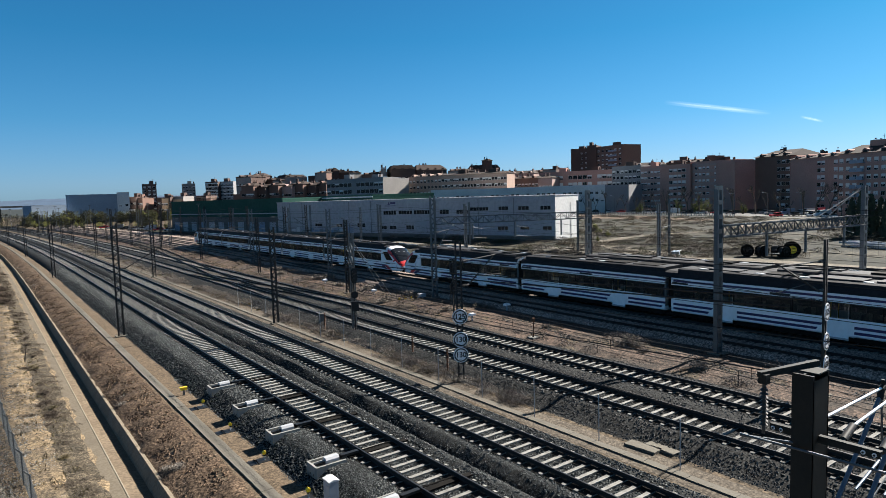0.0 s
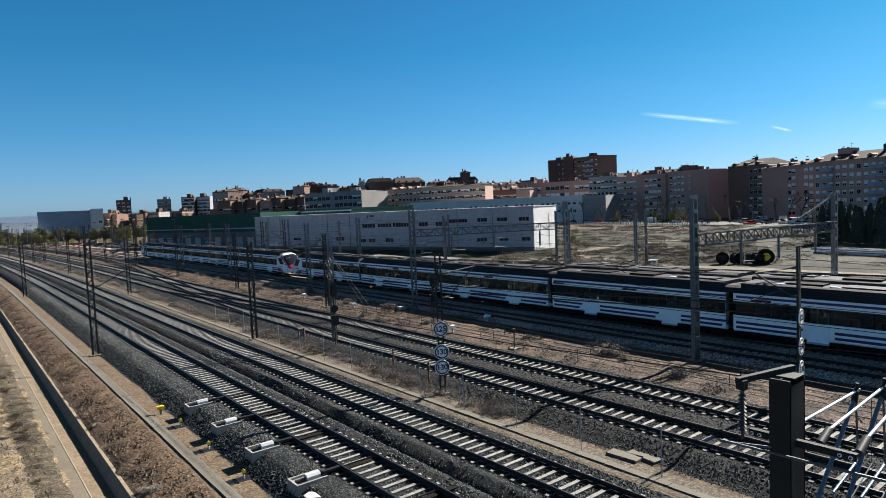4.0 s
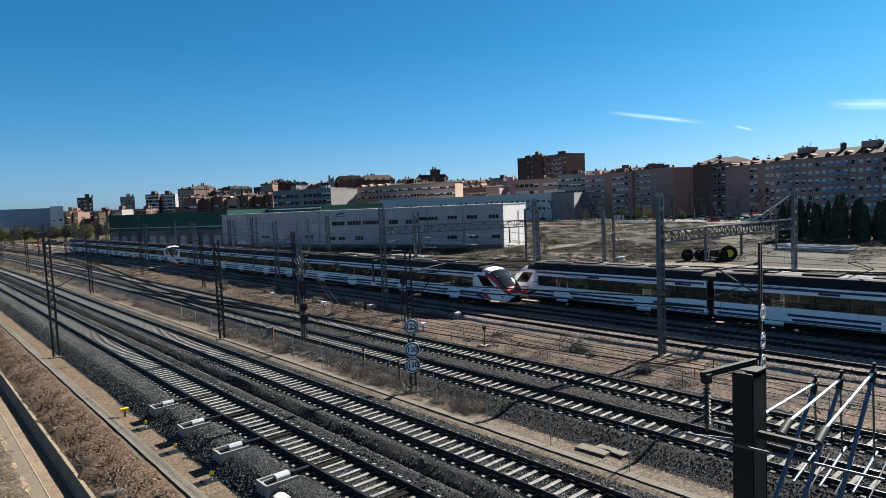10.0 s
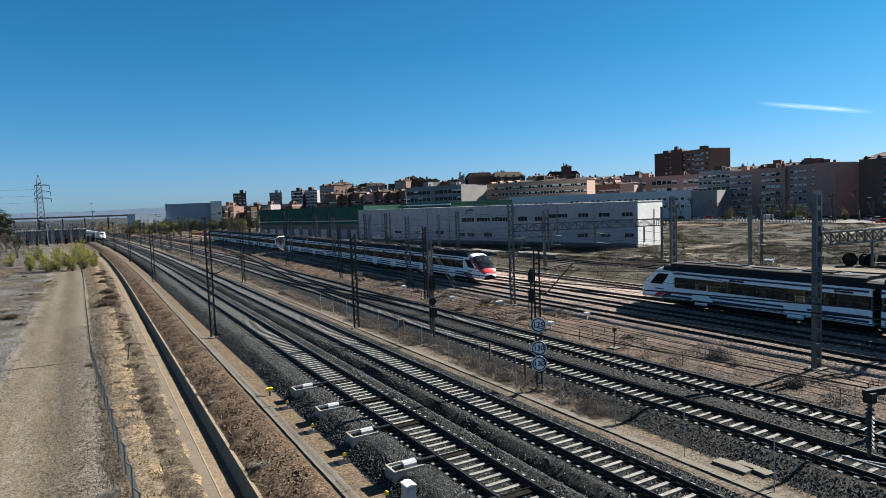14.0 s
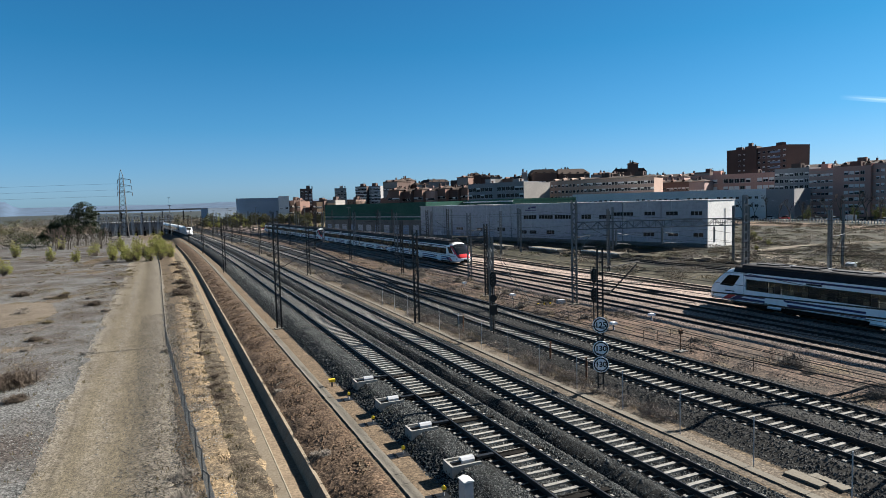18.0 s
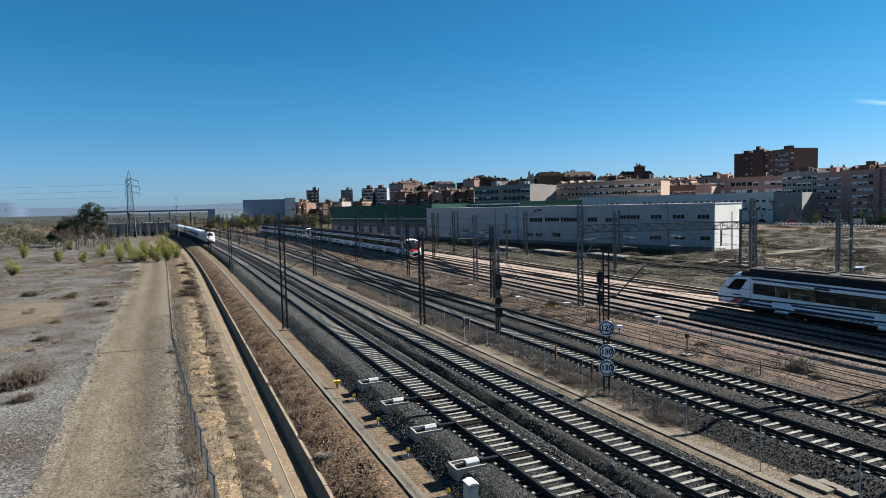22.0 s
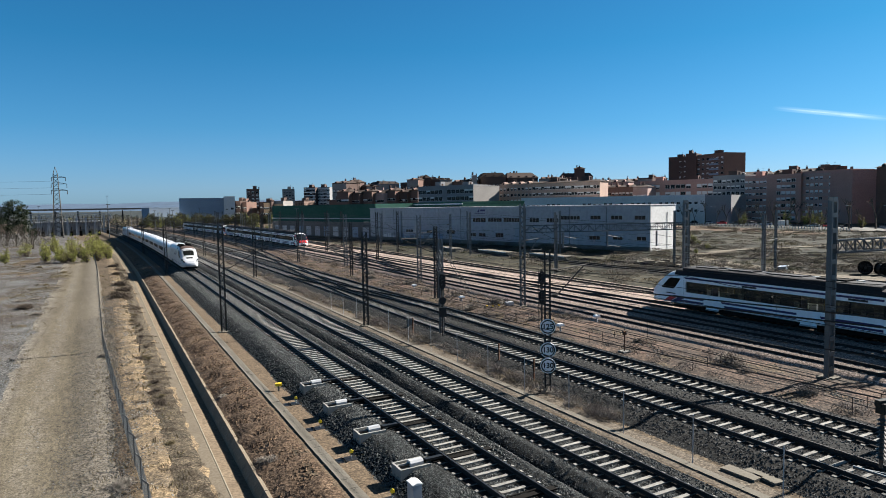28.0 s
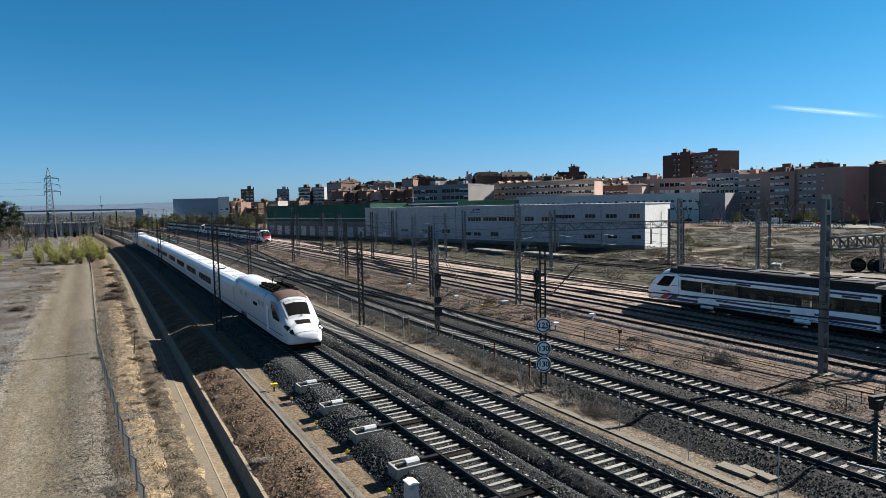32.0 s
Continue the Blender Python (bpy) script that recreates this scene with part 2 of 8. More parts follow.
M["lining"] = material("car_lining", (0.5, 0.53, 0.54), rough=0.6)


def tinted_pane():
    """Smoke-tinted safety glass: part mirror, the rest lets grey light through."""
    m = bpy.data.materials.new("tinted_pane")
    m.use_nodes = True
    nt = m.node_tree
    b = nt.nodes["Principled BSDF"]
    b.inputs["Base Color"].default_value, b.inputs["Roughness"].default_value, b.inputs["Specular IOR Level"].default_value = (0.06, 0.06, 0.058, 1), 0.05, 0.6
    tr, mx = nt.nodes.new("ShaderNodeBsdfTransparent"), nt.nodes.new("ShaderNodeMixShader")
    tr.inputs[0].default_value = (0.5, 0.51, 0.47, 1)
    mx.inputs[0].default_value = 0.74
    nt.links.new(b.outputs[0], mx.inputs[1])
    nt.links.new(tr.outputs[0], mx.inputs[2])
    nt.links.new(mx.outputs[0], nt.nodes["Material Output"].inputs[0])
    return m


M["pane"] = tinted_pane()
M["screen"] = material("cab_screen", (0.03, 0.032, 0.036), rough=0.05, spec=1.0)
M["purple"] = material("purple_stripe", (0.09, 0.05, 0.24), rough=0.45)
M["red"] = material("train_red", (0.55, 0.03, 0.035), rough=0.3)
M["under"] = material("underframe", (0.02, 0.018, 0.017), (0.04, 0.035, 0.03), 0.7, 0.85, fine=0.1, spec=0.06)
M["grey"] = material("grey_panel", (0.36, 0.37, 0.385), (0.3, 0.31, 0.325), 2, 0.55, fine=0.3)
M["yellow"] = material("signal_yellow", (0.75, 0.5, 0.02), rough=0.5)
M["black"] = material("black_paint", (0.015, 0.015, 0.016), rough=0.5)
M["signwhite"] = material("sign_white", (0.75, 0.76, 0.78), rough=0.5)
M["lens"] = material("dark_lens", (0.01, 0.01, 0.012), rough=0.15)
M["deadweed"] = material("dead_weed", (0.36, 0.3, 0.23), (0.25, 0.205, 0.155), 0.8, 0.95, fine=0.15)
M["rust"] = material("rusty_steel", (0.34, 0.17, 0.1), (0.22, 0.12, 0.08), 0.4, 0.9, fine=0.08)
M["insul"] = material("insulator_brown", (0.1, 0.085, 0.075), rough=0.5)
M["tube"] = material("bare_tube", (0.7, 0.71, 0.72), rough=0.32, metal=0.6)
M["bluetube"] = material("blue_tube", (0.26, 0.36, 0.5), (0.3, 0.4, 0.52), 0.5, 0.5, metal=0.3, fine=0.1)
# cladding toned down: the depot front's shade is put into its colour
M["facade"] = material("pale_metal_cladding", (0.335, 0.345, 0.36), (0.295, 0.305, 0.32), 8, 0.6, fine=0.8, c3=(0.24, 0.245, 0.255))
M["facadelow"] = material("grey_block_wall", (0.36, 0.355, 0.34), (0.31, 0.3, 0.285), 4, 0.85, fine=0.5)
M["green"] = material("green_cladding", (0.06, 0.2, 0.155), (0.085, 0.225, 0.18), 8, 0.8, fine=0.8, spec=0.08)
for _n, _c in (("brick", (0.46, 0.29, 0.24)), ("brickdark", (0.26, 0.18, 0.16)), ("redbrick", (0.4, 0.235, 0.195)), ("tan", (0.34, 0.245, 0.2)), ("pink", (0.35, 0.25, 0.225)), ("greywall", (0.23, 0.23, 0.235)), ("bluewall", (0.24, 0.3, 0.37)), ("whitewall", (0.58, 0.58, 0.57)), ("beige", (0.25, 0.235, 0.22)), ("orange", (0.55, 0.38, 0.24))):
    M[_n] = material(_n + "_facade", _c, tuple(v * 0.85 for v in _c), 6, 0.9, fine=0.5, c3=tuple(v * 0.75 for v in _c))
M["rooftile"] = material("roof_tile", (0.15, 0.108, 0.092), (0.1, 0.072, 0.062), 3, 0.9, fine=0.4)
M["window"] = material("window_glass", (0.02, 0.022, 0.026), rough=0.15, spec=0.15)
M["frame"] = material("window_frame", (0.65, 0.64, 0.62), rough=0.6)
M["shutter"] = material("shutter", (0.55, 0.54, 0.52), rough=0.7)
M["leaf"] = material("spring_leaf", (0.58, 0.57, 0.16), (0.4, 0.41, 0.12), 1.2, 0.8, fine=0.3)
M["olive"] = material("olive_leaf", (0.17, 0.17, 0.08), (0.12, 0.12, 0.06), 2, 0.85, fine=0.4)
M["greywood"] = material("bare_wood", (0.3, 0.27, 0.24), (0.2, 0.175, 0.15), 2, 0.9, fine=0.4)
M["pine"] = material("pine_needles", (0.04, 0.06, 0.03), (0.06, 0.08, 0.04), 1.5, 0.85, fine=0.3)
M["cypress"] = material("cypress", (0.11, 0.14, 0.1), (0.15, 0.18, 0.12), 1.5, 0.85, fine=0.3)
M["bark"] = material("bark", (0.24, 0.2, 0.17), (0.16, 0.13, 0.11), 0.5, 0.9, fine=0.08)
M["twig"] = material("dry_twig", (0.24, 0.19, 0.15), (0.16, 0.125, 0.1), 0.6, 0.95, fine=0.1)
M["scrub"] = material("dry_scrub", (0.48, 0.42, 0.37), (0.6, 0.53, 0.46), 0.8, 0.95, fine=0.15)
M["mauve"] = material("dead_stalks", (0.46, 0.4, 0.37), (0.34, 0.285, 0.26), 0.5, 0.95, fine=0.1)
M["drygrass"] = material("dry_grass", (0.34, 0.27, 0.15), (0.24, 0.2, 0.12), 0.8, 0.95, fine=0.15)
M["waste"] = material("waste_ground", (0.17, 0.15, 0.1), (0.045, 0.05, 0.027), 14, 0.95, bump=0.2, fine=0.9, c3=(0.035, 0.032, 0.022), spread=0.3, grit=(0.55, 0.5))
M["asphalt"] = material("asphalt", (0.09, 0.088, 0.085), (0.12, 0.115, 0.11), 5, 0.9, fine=0.2)
# rust and brake dust, with the rails' shade mixed into the dark
M["stainshade"] = material("stain_shade_ballast", (0.035, 0.028, 0.023), (0.06, 0.048, 0.04), 0.5, 0.9, bump=0.05, fine=0.06)
# distance haze is put into the blue-grey of the hills and plain
M["hill"] = material("haze_blue_hill", (0.2, 0.3, 0.46), (0.15, 0.22, 0.33), 60, 1.0, fine=8)
M["plain"] = material("haze_grey_plain", (0.075, 0.1, 0.105), (0.05, 0.062, 0.06), 70, 1.0, fine=14, c3=(0.13, 0.13, 0.125))


# ---- builders ----
class Mesh:
    """Collects boxes, beams, prisms and tubes into one mesh."""
    def __init__(self):
        self.v, self.f = [], []

    def add(self, vs, fs):
        n = len(self.v)
        self.v += [tuple(p) for p in vs]
        self.f += [tuple(i + n for i in q) for q in fs]
        return self

    def box(self, x, y, z, sx, sy, sz, m=None):
        """A box from its centre in x and y, its bottom z, and sizes."""
        a, b = sx / 2, sy / 2
        vs = [Vector((x + i * a, y + j * b, z + k * sz)) for k in (0, 1) for i, j in ((-1, -1), (1, -1), (1, 1), (-1, 1))]
        if m:
            vs = [m @ p for p in vs]
        return self.add(vs, [(3, 2, 1, 0), (4, 5, 6, 7), (0, 1, 5, 4), (1, 2, 6, 5), (2, 3, 7, 6), (3, 0, 4, 7)])

    def beam(self, p, q, w, h=None):
        """A square bar between two points."""
        p, q = Vector(p), Vector(q)
        d = (q - p).normalized()
        s = d.cross(Vector((0, 0, 1)))
        s = s.normalized() if s.length > 1e-4 else Vector((1, 0, 0))
        u = s.cross(d)
        s, u = s * w / 2, u * (h or w) / 2
        vs = [e + i * s + j * u for e in (p, q) for i, j in ((-1, -1), (1, -1), (1, 1), (-1, 1))]
        return self.add(vs, [(0, 1, 2, 3), (7, 6, 5, 4), (4, 5, 1, 0), (5, 6, 2, 1), (6, 7, 3, 2), (7, 4, 0, 3)])

    def tube(self, p, q, r, n=8, r2=None):
        p, q = Vector(p), Vector(q)
        d = (q - p).normalized()
        s = d.cross(Vector((0, 0, 1)))
        s = s.normalized() if s.length > 1e-4 else Vector((1, 0, 0))
        u = s.cross(d)
        r2 = r if r2 is None else r2
        vs = [e + rr * (math.cos(2 * math.pi * i / n) * s + math.sin(2 * math.pi * i / n) * u) for e, rr in ((p, r), (q, r2)) for i in range(n)]
        fs = [(i, (i + 1) % n, n + (i + 1) % n, n + i)[::-1] for i in range(n)]
        return self.add(vs, fs + [tuple(range(n)), tuple(range(2 * n - 1, n - 1, -1))])

    def prism(self, profile, a, b, axis="y"):
        """A closed profile drawn out along y (profile x, z) or x (profile y, z) or z (profile x, y)."""
        n = len(profile)
        put = {"y": lambda p, t: (p[0], t, p[1]), "x": lambda p, t: (t, p[0], p[1]), "z": lambda p, t: (p[0], p[1], t)}[axis]
        vs = [put(p, t) for t in (a, b) for p in profile]
        return self.add(vs, [(i, (i + 1) % n, n + (i + 1) % n, n + i) for i in range(n)] + [tuple(range(n))[::-1], tuple(range(n, 2 * n))])

    def path(self, pts, r, n=4):
        """A thin wire through points that run roughly along y."""
        return self.loft([[(p[0] + r * math.cos(6.2832 * i / n), p[1], p[2] + r * math.sin(6.2832 * i / n)) for i in range(n)] for p in pts])

    def loft(self, rings, caps=True):
        n = len(rings[0])
        vs = [p for r in rings for p in r]
        fs = [(k * n + i, k * n + (i + 1) % n, (k + 1) * n + (i + 1) % n, (k + 1) * n + i) for k in range(len(rings) - 1) for i in range(n)]
        if caps:
            fs += [tuple(range(n))[::-1], tuple(range((len(rings) - 1) * n, len(rings) * n))]
        return self.add(vs, fs)

    def strip(self, rows):
        """An open sheet through rows of points."""
        n = len(rows[0])
        vs = [p for r in rows for p in r]
        return self.add(vs, [(k * n + i, k * n + i + 1, (k + 1) * n + i + 1, (k + 1) * n + i) for k in range(len(rows) - 1) for i in range(n - 1)])

    def data(self, name, mat, smooth=False, fix=True):
        me = bpy.data.meshes.new(name)
        me.from_pydata(self.v, [], self.f)
        if fix and len(self.f) < 30000:
            bm = bmesh.new()
            bm.from_mesh(me)
            bmesh.ops.recalc_face_normals(bm, faces=bm.faces)
            bm.to_mesh(me)
            bm.free()
        me.materials.append(M[mat])
        if smooth:
            me.shade_smooth()
            me.set_sharp_from_angle(angle=radians(38))
        me.update()
        return me


def thing(name, label, category, group="", at=(0, 0, 0), rz=0.0):
    e = new(name)
    e.matrix_world = pose(*at, 0, 0, rz)
    return tagged(e, label, category, group)


def part(name, mesh, mat, parent, label="", smooth=False, fix=True):
    ob = new(name, mesh if isinstance(mesh, bpy.types.Mesh) else mesh.data(name, mat, smooth, fix))
    ob.parent = parent
    if label:
        ob["label"] = label
    return ob


def setting(name, mesh, mat, label, smooth=False, fix=True):
    ob = new(name, mesh.data(name, mat, smooth, fix))
    return tagged(ob, label, "", "", "structure")


def bend(y):
    """How far the line leans to the left far down the track."""
    d = max(0.0, min(y, 420) - 110)
    return -1.3e-4 * d * d - (0.0806 * (y - 420) if y > 420 else 0)


def smoothstep(a, b, x):
    t = max(0.0, min(1.0, (x - a) / (b - a)))
    return t * t * (3 - 2 * t)


# ---- ground ----
TRACKS = (13.2, 18.0, 25.9, 30.15, 41.9, 46.3, 50.7, 57.6)
YS = [-120, -40, -15, -5, 0, 4, 8, 12] + list(range(14, 80, 2)) + list(range(80, 160, 5)) + list(range(160, 440, 20)) + [480, 560, 700, 1000, 1600, 2600, 4600]
PROFILE = [(-3500, -1.0), (-900, -1.2), (-300, -1.2), (-120, -1.2), (-60, -1.2), (-30, -1.2), (-20, -1.2), (-14, -1.2), (-9, -1.22), (-6.5, -1.24), (-4.9, -1.26), (-3, -1.24), (-1.2, -1.22),
           (0, -1.15), (1.2, -1.05), (2.0, -1.15), (2.7, -1.4), (3.1, -1.5), (4.6, -1.62), (4.66, -2.5), (5.4, -2.5), (5.6, -1.62), (6.3, -1.15), (6.9, -0.8), (7.4, -0.66), (7.95, -0.63), (8.5, -0.62), (10.4, -0.62),
           (12, -0.6), (20, -0.6), (20.8, -0.52), (22.6, -0.5), (23.4, -0.45), (26, -0.45), (32.4, -0.4), (34, -0.36), (36, -0.3), (38, -0.33), (40, -0.36), (45, -0.34), (55, -0.34), (60, -0.34), (64, -0.3), (68, -0.25), (72, -0.3), (86, -0.35), (90, -0.3), (100, -0.2), (120, -0.1), (160, 0.0),
           (220, 0.0), (320, 0.3), (600, 3.0), (1200, 6), (3500, 12)]


def ground_z(x):
    for (a, za), (b, zb) in zip(PROFILE, PROFILE[1:]):
        if x <= b:
            return za + (zb - za) * (x - a) / (b - a)
    return PROFILE[-1][1]


def ground_strip(xs, zs, y0, y1, lift=0.0, rough=0.0, step=None):
    """A sheet that follows the line: rows along y, given x and z across."""
    m = Mesh()
    ys = [y for y in YS if y0 < y < y1]
    ys = [y0] + ys + [y1]
    if step:
        ys = list(np.arange(y0, y1 + step * 0.5, step))
    rows = []
    for y in ys:
        rows.append([(x + bend(y), y, z + lift + (rough * noise.noise((x * 0.9, y * 0.9, 3.1)) if rough else 0)) for x, z in zip(xs, zs)])
    return m.strip(rows)


def ground():
    xs, zs = [p[0] for p in PROFILE], [p[1] for p in PROFILE]
    m = Mesh()
    rows = []
    for y in YS:
        row = []
        for x, z in zip(xs, zs):
            if y > 232 and 3.0 < x < 6:       # the channel ends in a headwall
                z = -1.5
            w = 0.06 * noise.noise((x * 0.3, y * 0.3, 0.5)) if (-20 < x < 3 or 32.5 < x < 40) else 0
            row.append((x + (bend(y) if -40 < x < 100 else 0), y, z + w))
        rows.append(row)
    m.strip(rows)
    setting("ground", m, "dirt", "dry tan earth with stones and sparse weeds", smooth=True)
    # pale gravel and scrub field beside the dirt road
    xs = [-62, -40, -30, -24, -20, -16, -13, -10, -8, -6.4, -5.2]
    setting("field_left", ground_strip(xs, [-1.2] * 9 + [-1.22, -1.25], -30, 420, 0.03, 0.1), "field", "stony waste ground of pale gravel and dry weeds", True)
    # the dirt road, two wheel tracks wide
    m = Mesh()
    rows = []
    for y in np.arange(-30, 300, 3.0):
        b = bend(y) - 0.012 * (y - 30)
        wl, wr = 0.35 * noise.noise((y * 0.12, 1, 0)), 0.25 * noise.noise((y * 0.15, 7, 0))
        rows.append([(x + b, y, z) for x, z in ((-6.6 + wl, -1.19), (-5.4, -1.13), (-4.6, -1.15), (-4.3, -1.17), (-3.7, -1.2), (-3.0, -1.165), (-2.3, -1.2), (-1.9, -1.175), (-1.2, -1.15), (-0.5, -1.12), (0.25 + wr, -1.16))])
    m.strip(rows)
    setting("road", m, "road", "pale dirt service road with two wheel tracks", True)
    # ochre slope between fence and channel
    setting("slope_ochre", ground_strip([0.2, 0.6, 0.9, 1.5, 2.1, 2.6, 2.95, 3.3, 3.65, 3.95], [-1.3, -1.12, -1.07, -1.06, -1.15, -1.3, -1.38, -1.44, -1.48, -1.58], -30, 232, 0.02, 0.1, 0.7), "ochre", "ochre earth slope with dry grass beside a drain", True)
    # matted dead litter along the foot of the slope, ragged over the apron
    rows = []
    for y in np.arange(-10, 200, 0.35):
        w0, w1 = noise.noise((y * 0.35, 4.0, 0)), noise.noise((y * 0.6, 9.0, 0)) + 0.5 * noise.noise((y * 1.9, 2.0, 0))
        x0, x1 = 2.35 + 0.3 * w0, 3.58 + 0.2 * w1
        rows.append([(x + bend(y), y, float(np.interp(x, (1.5, 2.1, 2.95, 3.3, 4.0), (-1.02, -1.1, -1.33, -1.4, -1.47))) + dz) for x, dz in ((x0 - 0.2, -0.05), (x0, 0.0), ((x0 + x1) / 2, 0.03), (x1, 0.0), (x1 + 0.1, -0.06))])
    setting("litter_strip", Mesh().strip(rows), "litter", "dark matted litter of dead weeds beside the apron", True)
    # concrete drain
    setting("drain_apron", ground_strip([3.0, 3.6, 4.26], [-1.5, -1.51, -1.53], -30, 228, 0.03, 0, 6.0), "channel", "concrete apron slabs along the drain")
    ly = [-30] + [y for y in YS if -30 < y < 228] + [228]
    seam = Mesh()
    seam.strip([[(4.25 + bend(y), y, -1.51), (4.255 + bend(y), y, -1.485), (4.305 + bend(y), y, -1.485), (4.31 + bend(y), y, -1.52)] for y in ly])
    setting("trim_seam", seam, "cream", "thin cream mortar seam along the apron")
    setting("drain_floor", ground_strip([4.3, 4.6, 4.9, 5.16], [-1.535, -1.57, -1.61, -1.645], -30, 228, 0.03, 0.015, 0.8), "silt", "silted concrete floor of the drain, falling to its wall", True)
    setting("bank", ground_strip([5.56, 5.85, 6.1, 6.4, 6.9, 7.4, 7.9], [-1.2, -1.1, -1.0, -0.9, -0.74, -0.64, -0.6], -30, 250, 0.02, 0.2, 0.4), "berm", "brown earth bank sloping to the drain", True)
    setting("shoulder", ground_strip([7.85, 8.6, 9.6, 10.2], [-0.62, -0.62, -0.62, -0.66], -30, 300, 0.02, 0.05, 2.0), "sand", "sandy earth shoulder beside the ballast", True)
    # ballast beds
    zb, zt = -0.62, -0.085
    setting("ballast_main", ground_strip([9.7, 10.2, 10.7, 11.2, 11.6, 11.9, 14.5, 14.8, 15.05, 15.6, 16.15, 16.4, 16.7, 19.3, 19.6, 19.9, 20.7], [zb, -0.28, -0.02, 0.0, -0.02, zt, zt, -0.02, 0.0, -0.34, 0.0, -0.02, zt, zt, -0.04, -0.06, -0.6], -40, 700, 0.0, 0.05), "ballast", "dark grey crushed stone ballast", True)
    setting("ballast_second", ground_strip([22.5, 23.3, 24.3, 24.6, 27.2, 27.6, 28.5, 28.85, 31.5, 31.9, 32.6, 33.6], [-0.56, -0.42, -0.05, zt, zt, -0.02, -0.02, zt, zt, -0.04, -0.3, -0.5], -40, 700, 0.012, 0.03), "oldballast", "weathered grey ballast with dust", True)
    setting("ballast_yard", ground_strip([40.0, 40.5, 53.5, 55.2, 59.8, 60.6], [-0.4, -0.02, -0.02, -0.08, -0.02, -0.4], -40, 520, 0.012, 0.04), "yard", "pale dusty yard ballast", True)
    setting("verge", ground_strip([32.5, 33.2, 34, 35, 36, 37, 38, 39, 40.1], [ground_z(v) for v in (32.5, 33.2, 34, 35, 36, 37, 38, 39, 40.1)], -40, 330, 0.03, 0.12, 1.5), "verge", "stony brown earth between the main line and the yard", True)
    setting("path", ground_strip([20.55, 21.3, 22.5], [-0.56, -0.5, -0.5], -40, 330, 0.02, 0.03), "path", "sandy cess path between the tracks", True)
    bays, y = Mesh(), -30.0
    while y < 232:
        e, b = 0.02 * noise.noise((y, 0, 2)), bend(y)
        bays.prism([(5.08 + b, -1.75), (5.7 + b, -1.75), (5.62 + b, -1.13 + e), (5.47 + b, -1.13 + e)], y, y + 1.17)
        bays.prism([(5.13 + b, -1.75), (5.7 + b, -1.75), (5.62 + b, -1.16), (5.5 + b, -1.16)], y + 1.17, y + 1.2)
        y += 1.2
    setting("drain_wall_right", bays, "drainwall", "concrete wall of the drain, cast in bays")


def rails_and_sleepers():
    prof = [(-0.075, 0), (0.075, 0), (0.075, 0.012), (0.016, 0.03), (0.012, 0.12), (0.036, 0.135), (0.036, 0.172), (-0.036, 0.172), (-0.036, 0.135), (-0.012, 0.12), (-0.016, 0.03), (-0.075, 0.012)]
    ys = [-40] + [y for y in YS if -40 < y < 700]
    for k, tx in enumerate(TRACKS):
        tr = thing("railway_track", ("track of bright concrete sleepers and rusty rails in dark ballast" if k < 4 else "yard track with rusty rails on dusty sleepers"), "railway track", "railway tracks")
        end = 700 if k < 4 else 480
        yk = [y for y in ys if y <= end]
        for s in (-0.87, 0.87):
            m = Mesh()
            m.loft([[(tx + s + bend(y) + px, y, pz + 0.005) for px, pz in prof] for y in yk])
            part("rail", m, "rail", tr)
            m = Mesh()
            m.strip([[(tx + s + bend(y) - 0.03, y, 0.1805), (tx + s + bend(y) + 0.03, y, 0.1805)] for y in yk])
            part("rail_head", m, "railtop", tr, "worn bright rail head")
            if k < 4:
                # wider to the left, where the rail's shadow is painted in with the rust
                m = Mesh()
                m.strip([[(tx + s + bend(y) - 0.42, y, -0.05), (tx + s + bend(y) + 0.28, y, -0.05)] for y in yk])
                part("rust_stain", m, "stainshade", tr, "ballast darkened by rust, brake dust and painted rail shade")
        sl = Mesh()
        sl.prism([(-1.3, -0.2), (1.3, -0.2), (1.3, -0.02), (1.19, 0.0), (0.56, 0.0), (0.45, -0.014), (-0.45, -0.014), (-0.56, 0.0), (-1.19, 0.0), (-1.3, -0.02)], -0.09, 0.09)
        one = sl.data("sleeper", "sleeper" if k < 4 else "woodsleeper", fix=False)
        one.materials.append(M["stainshade"])            # rust round the rail seats, with the rails' shade painted in
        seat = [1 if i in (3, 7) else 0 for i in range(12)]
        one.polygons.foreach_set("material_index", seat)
        lo, hi = ((10, 58), (10, 58), (14, 56), (14, 56))[k] if k < 4 else (0, 0)
        y, far, slots = -6.0, Mesh(), []
        while y < (330 if k < 4 else 160):
            if lo < y < hi:
                ob = part("sleeper", one, "sleeper", tr)
                ob.matrix_basis = pose(tx, y, 0, 0, 0, 0)
            elif y < 130:
                far.add([(v[0] + tx + bend(y), v[1] + y, v[2]) for v in sl.v], sl.f)
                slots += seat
            else:
                far.box(tx + bend(y), y, -0.15, 2.6, 0.25, 0.145)
                slots += [0] * 6
            y += 0.6
        o = part("sleeper_run", far, "sleeper" if k < 4 else "woodsleeper", tr, fix=False)
        o.data.materials.append(M["stainshade"])
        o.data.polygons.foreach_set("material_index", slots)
        o["kind"] = "stuff"


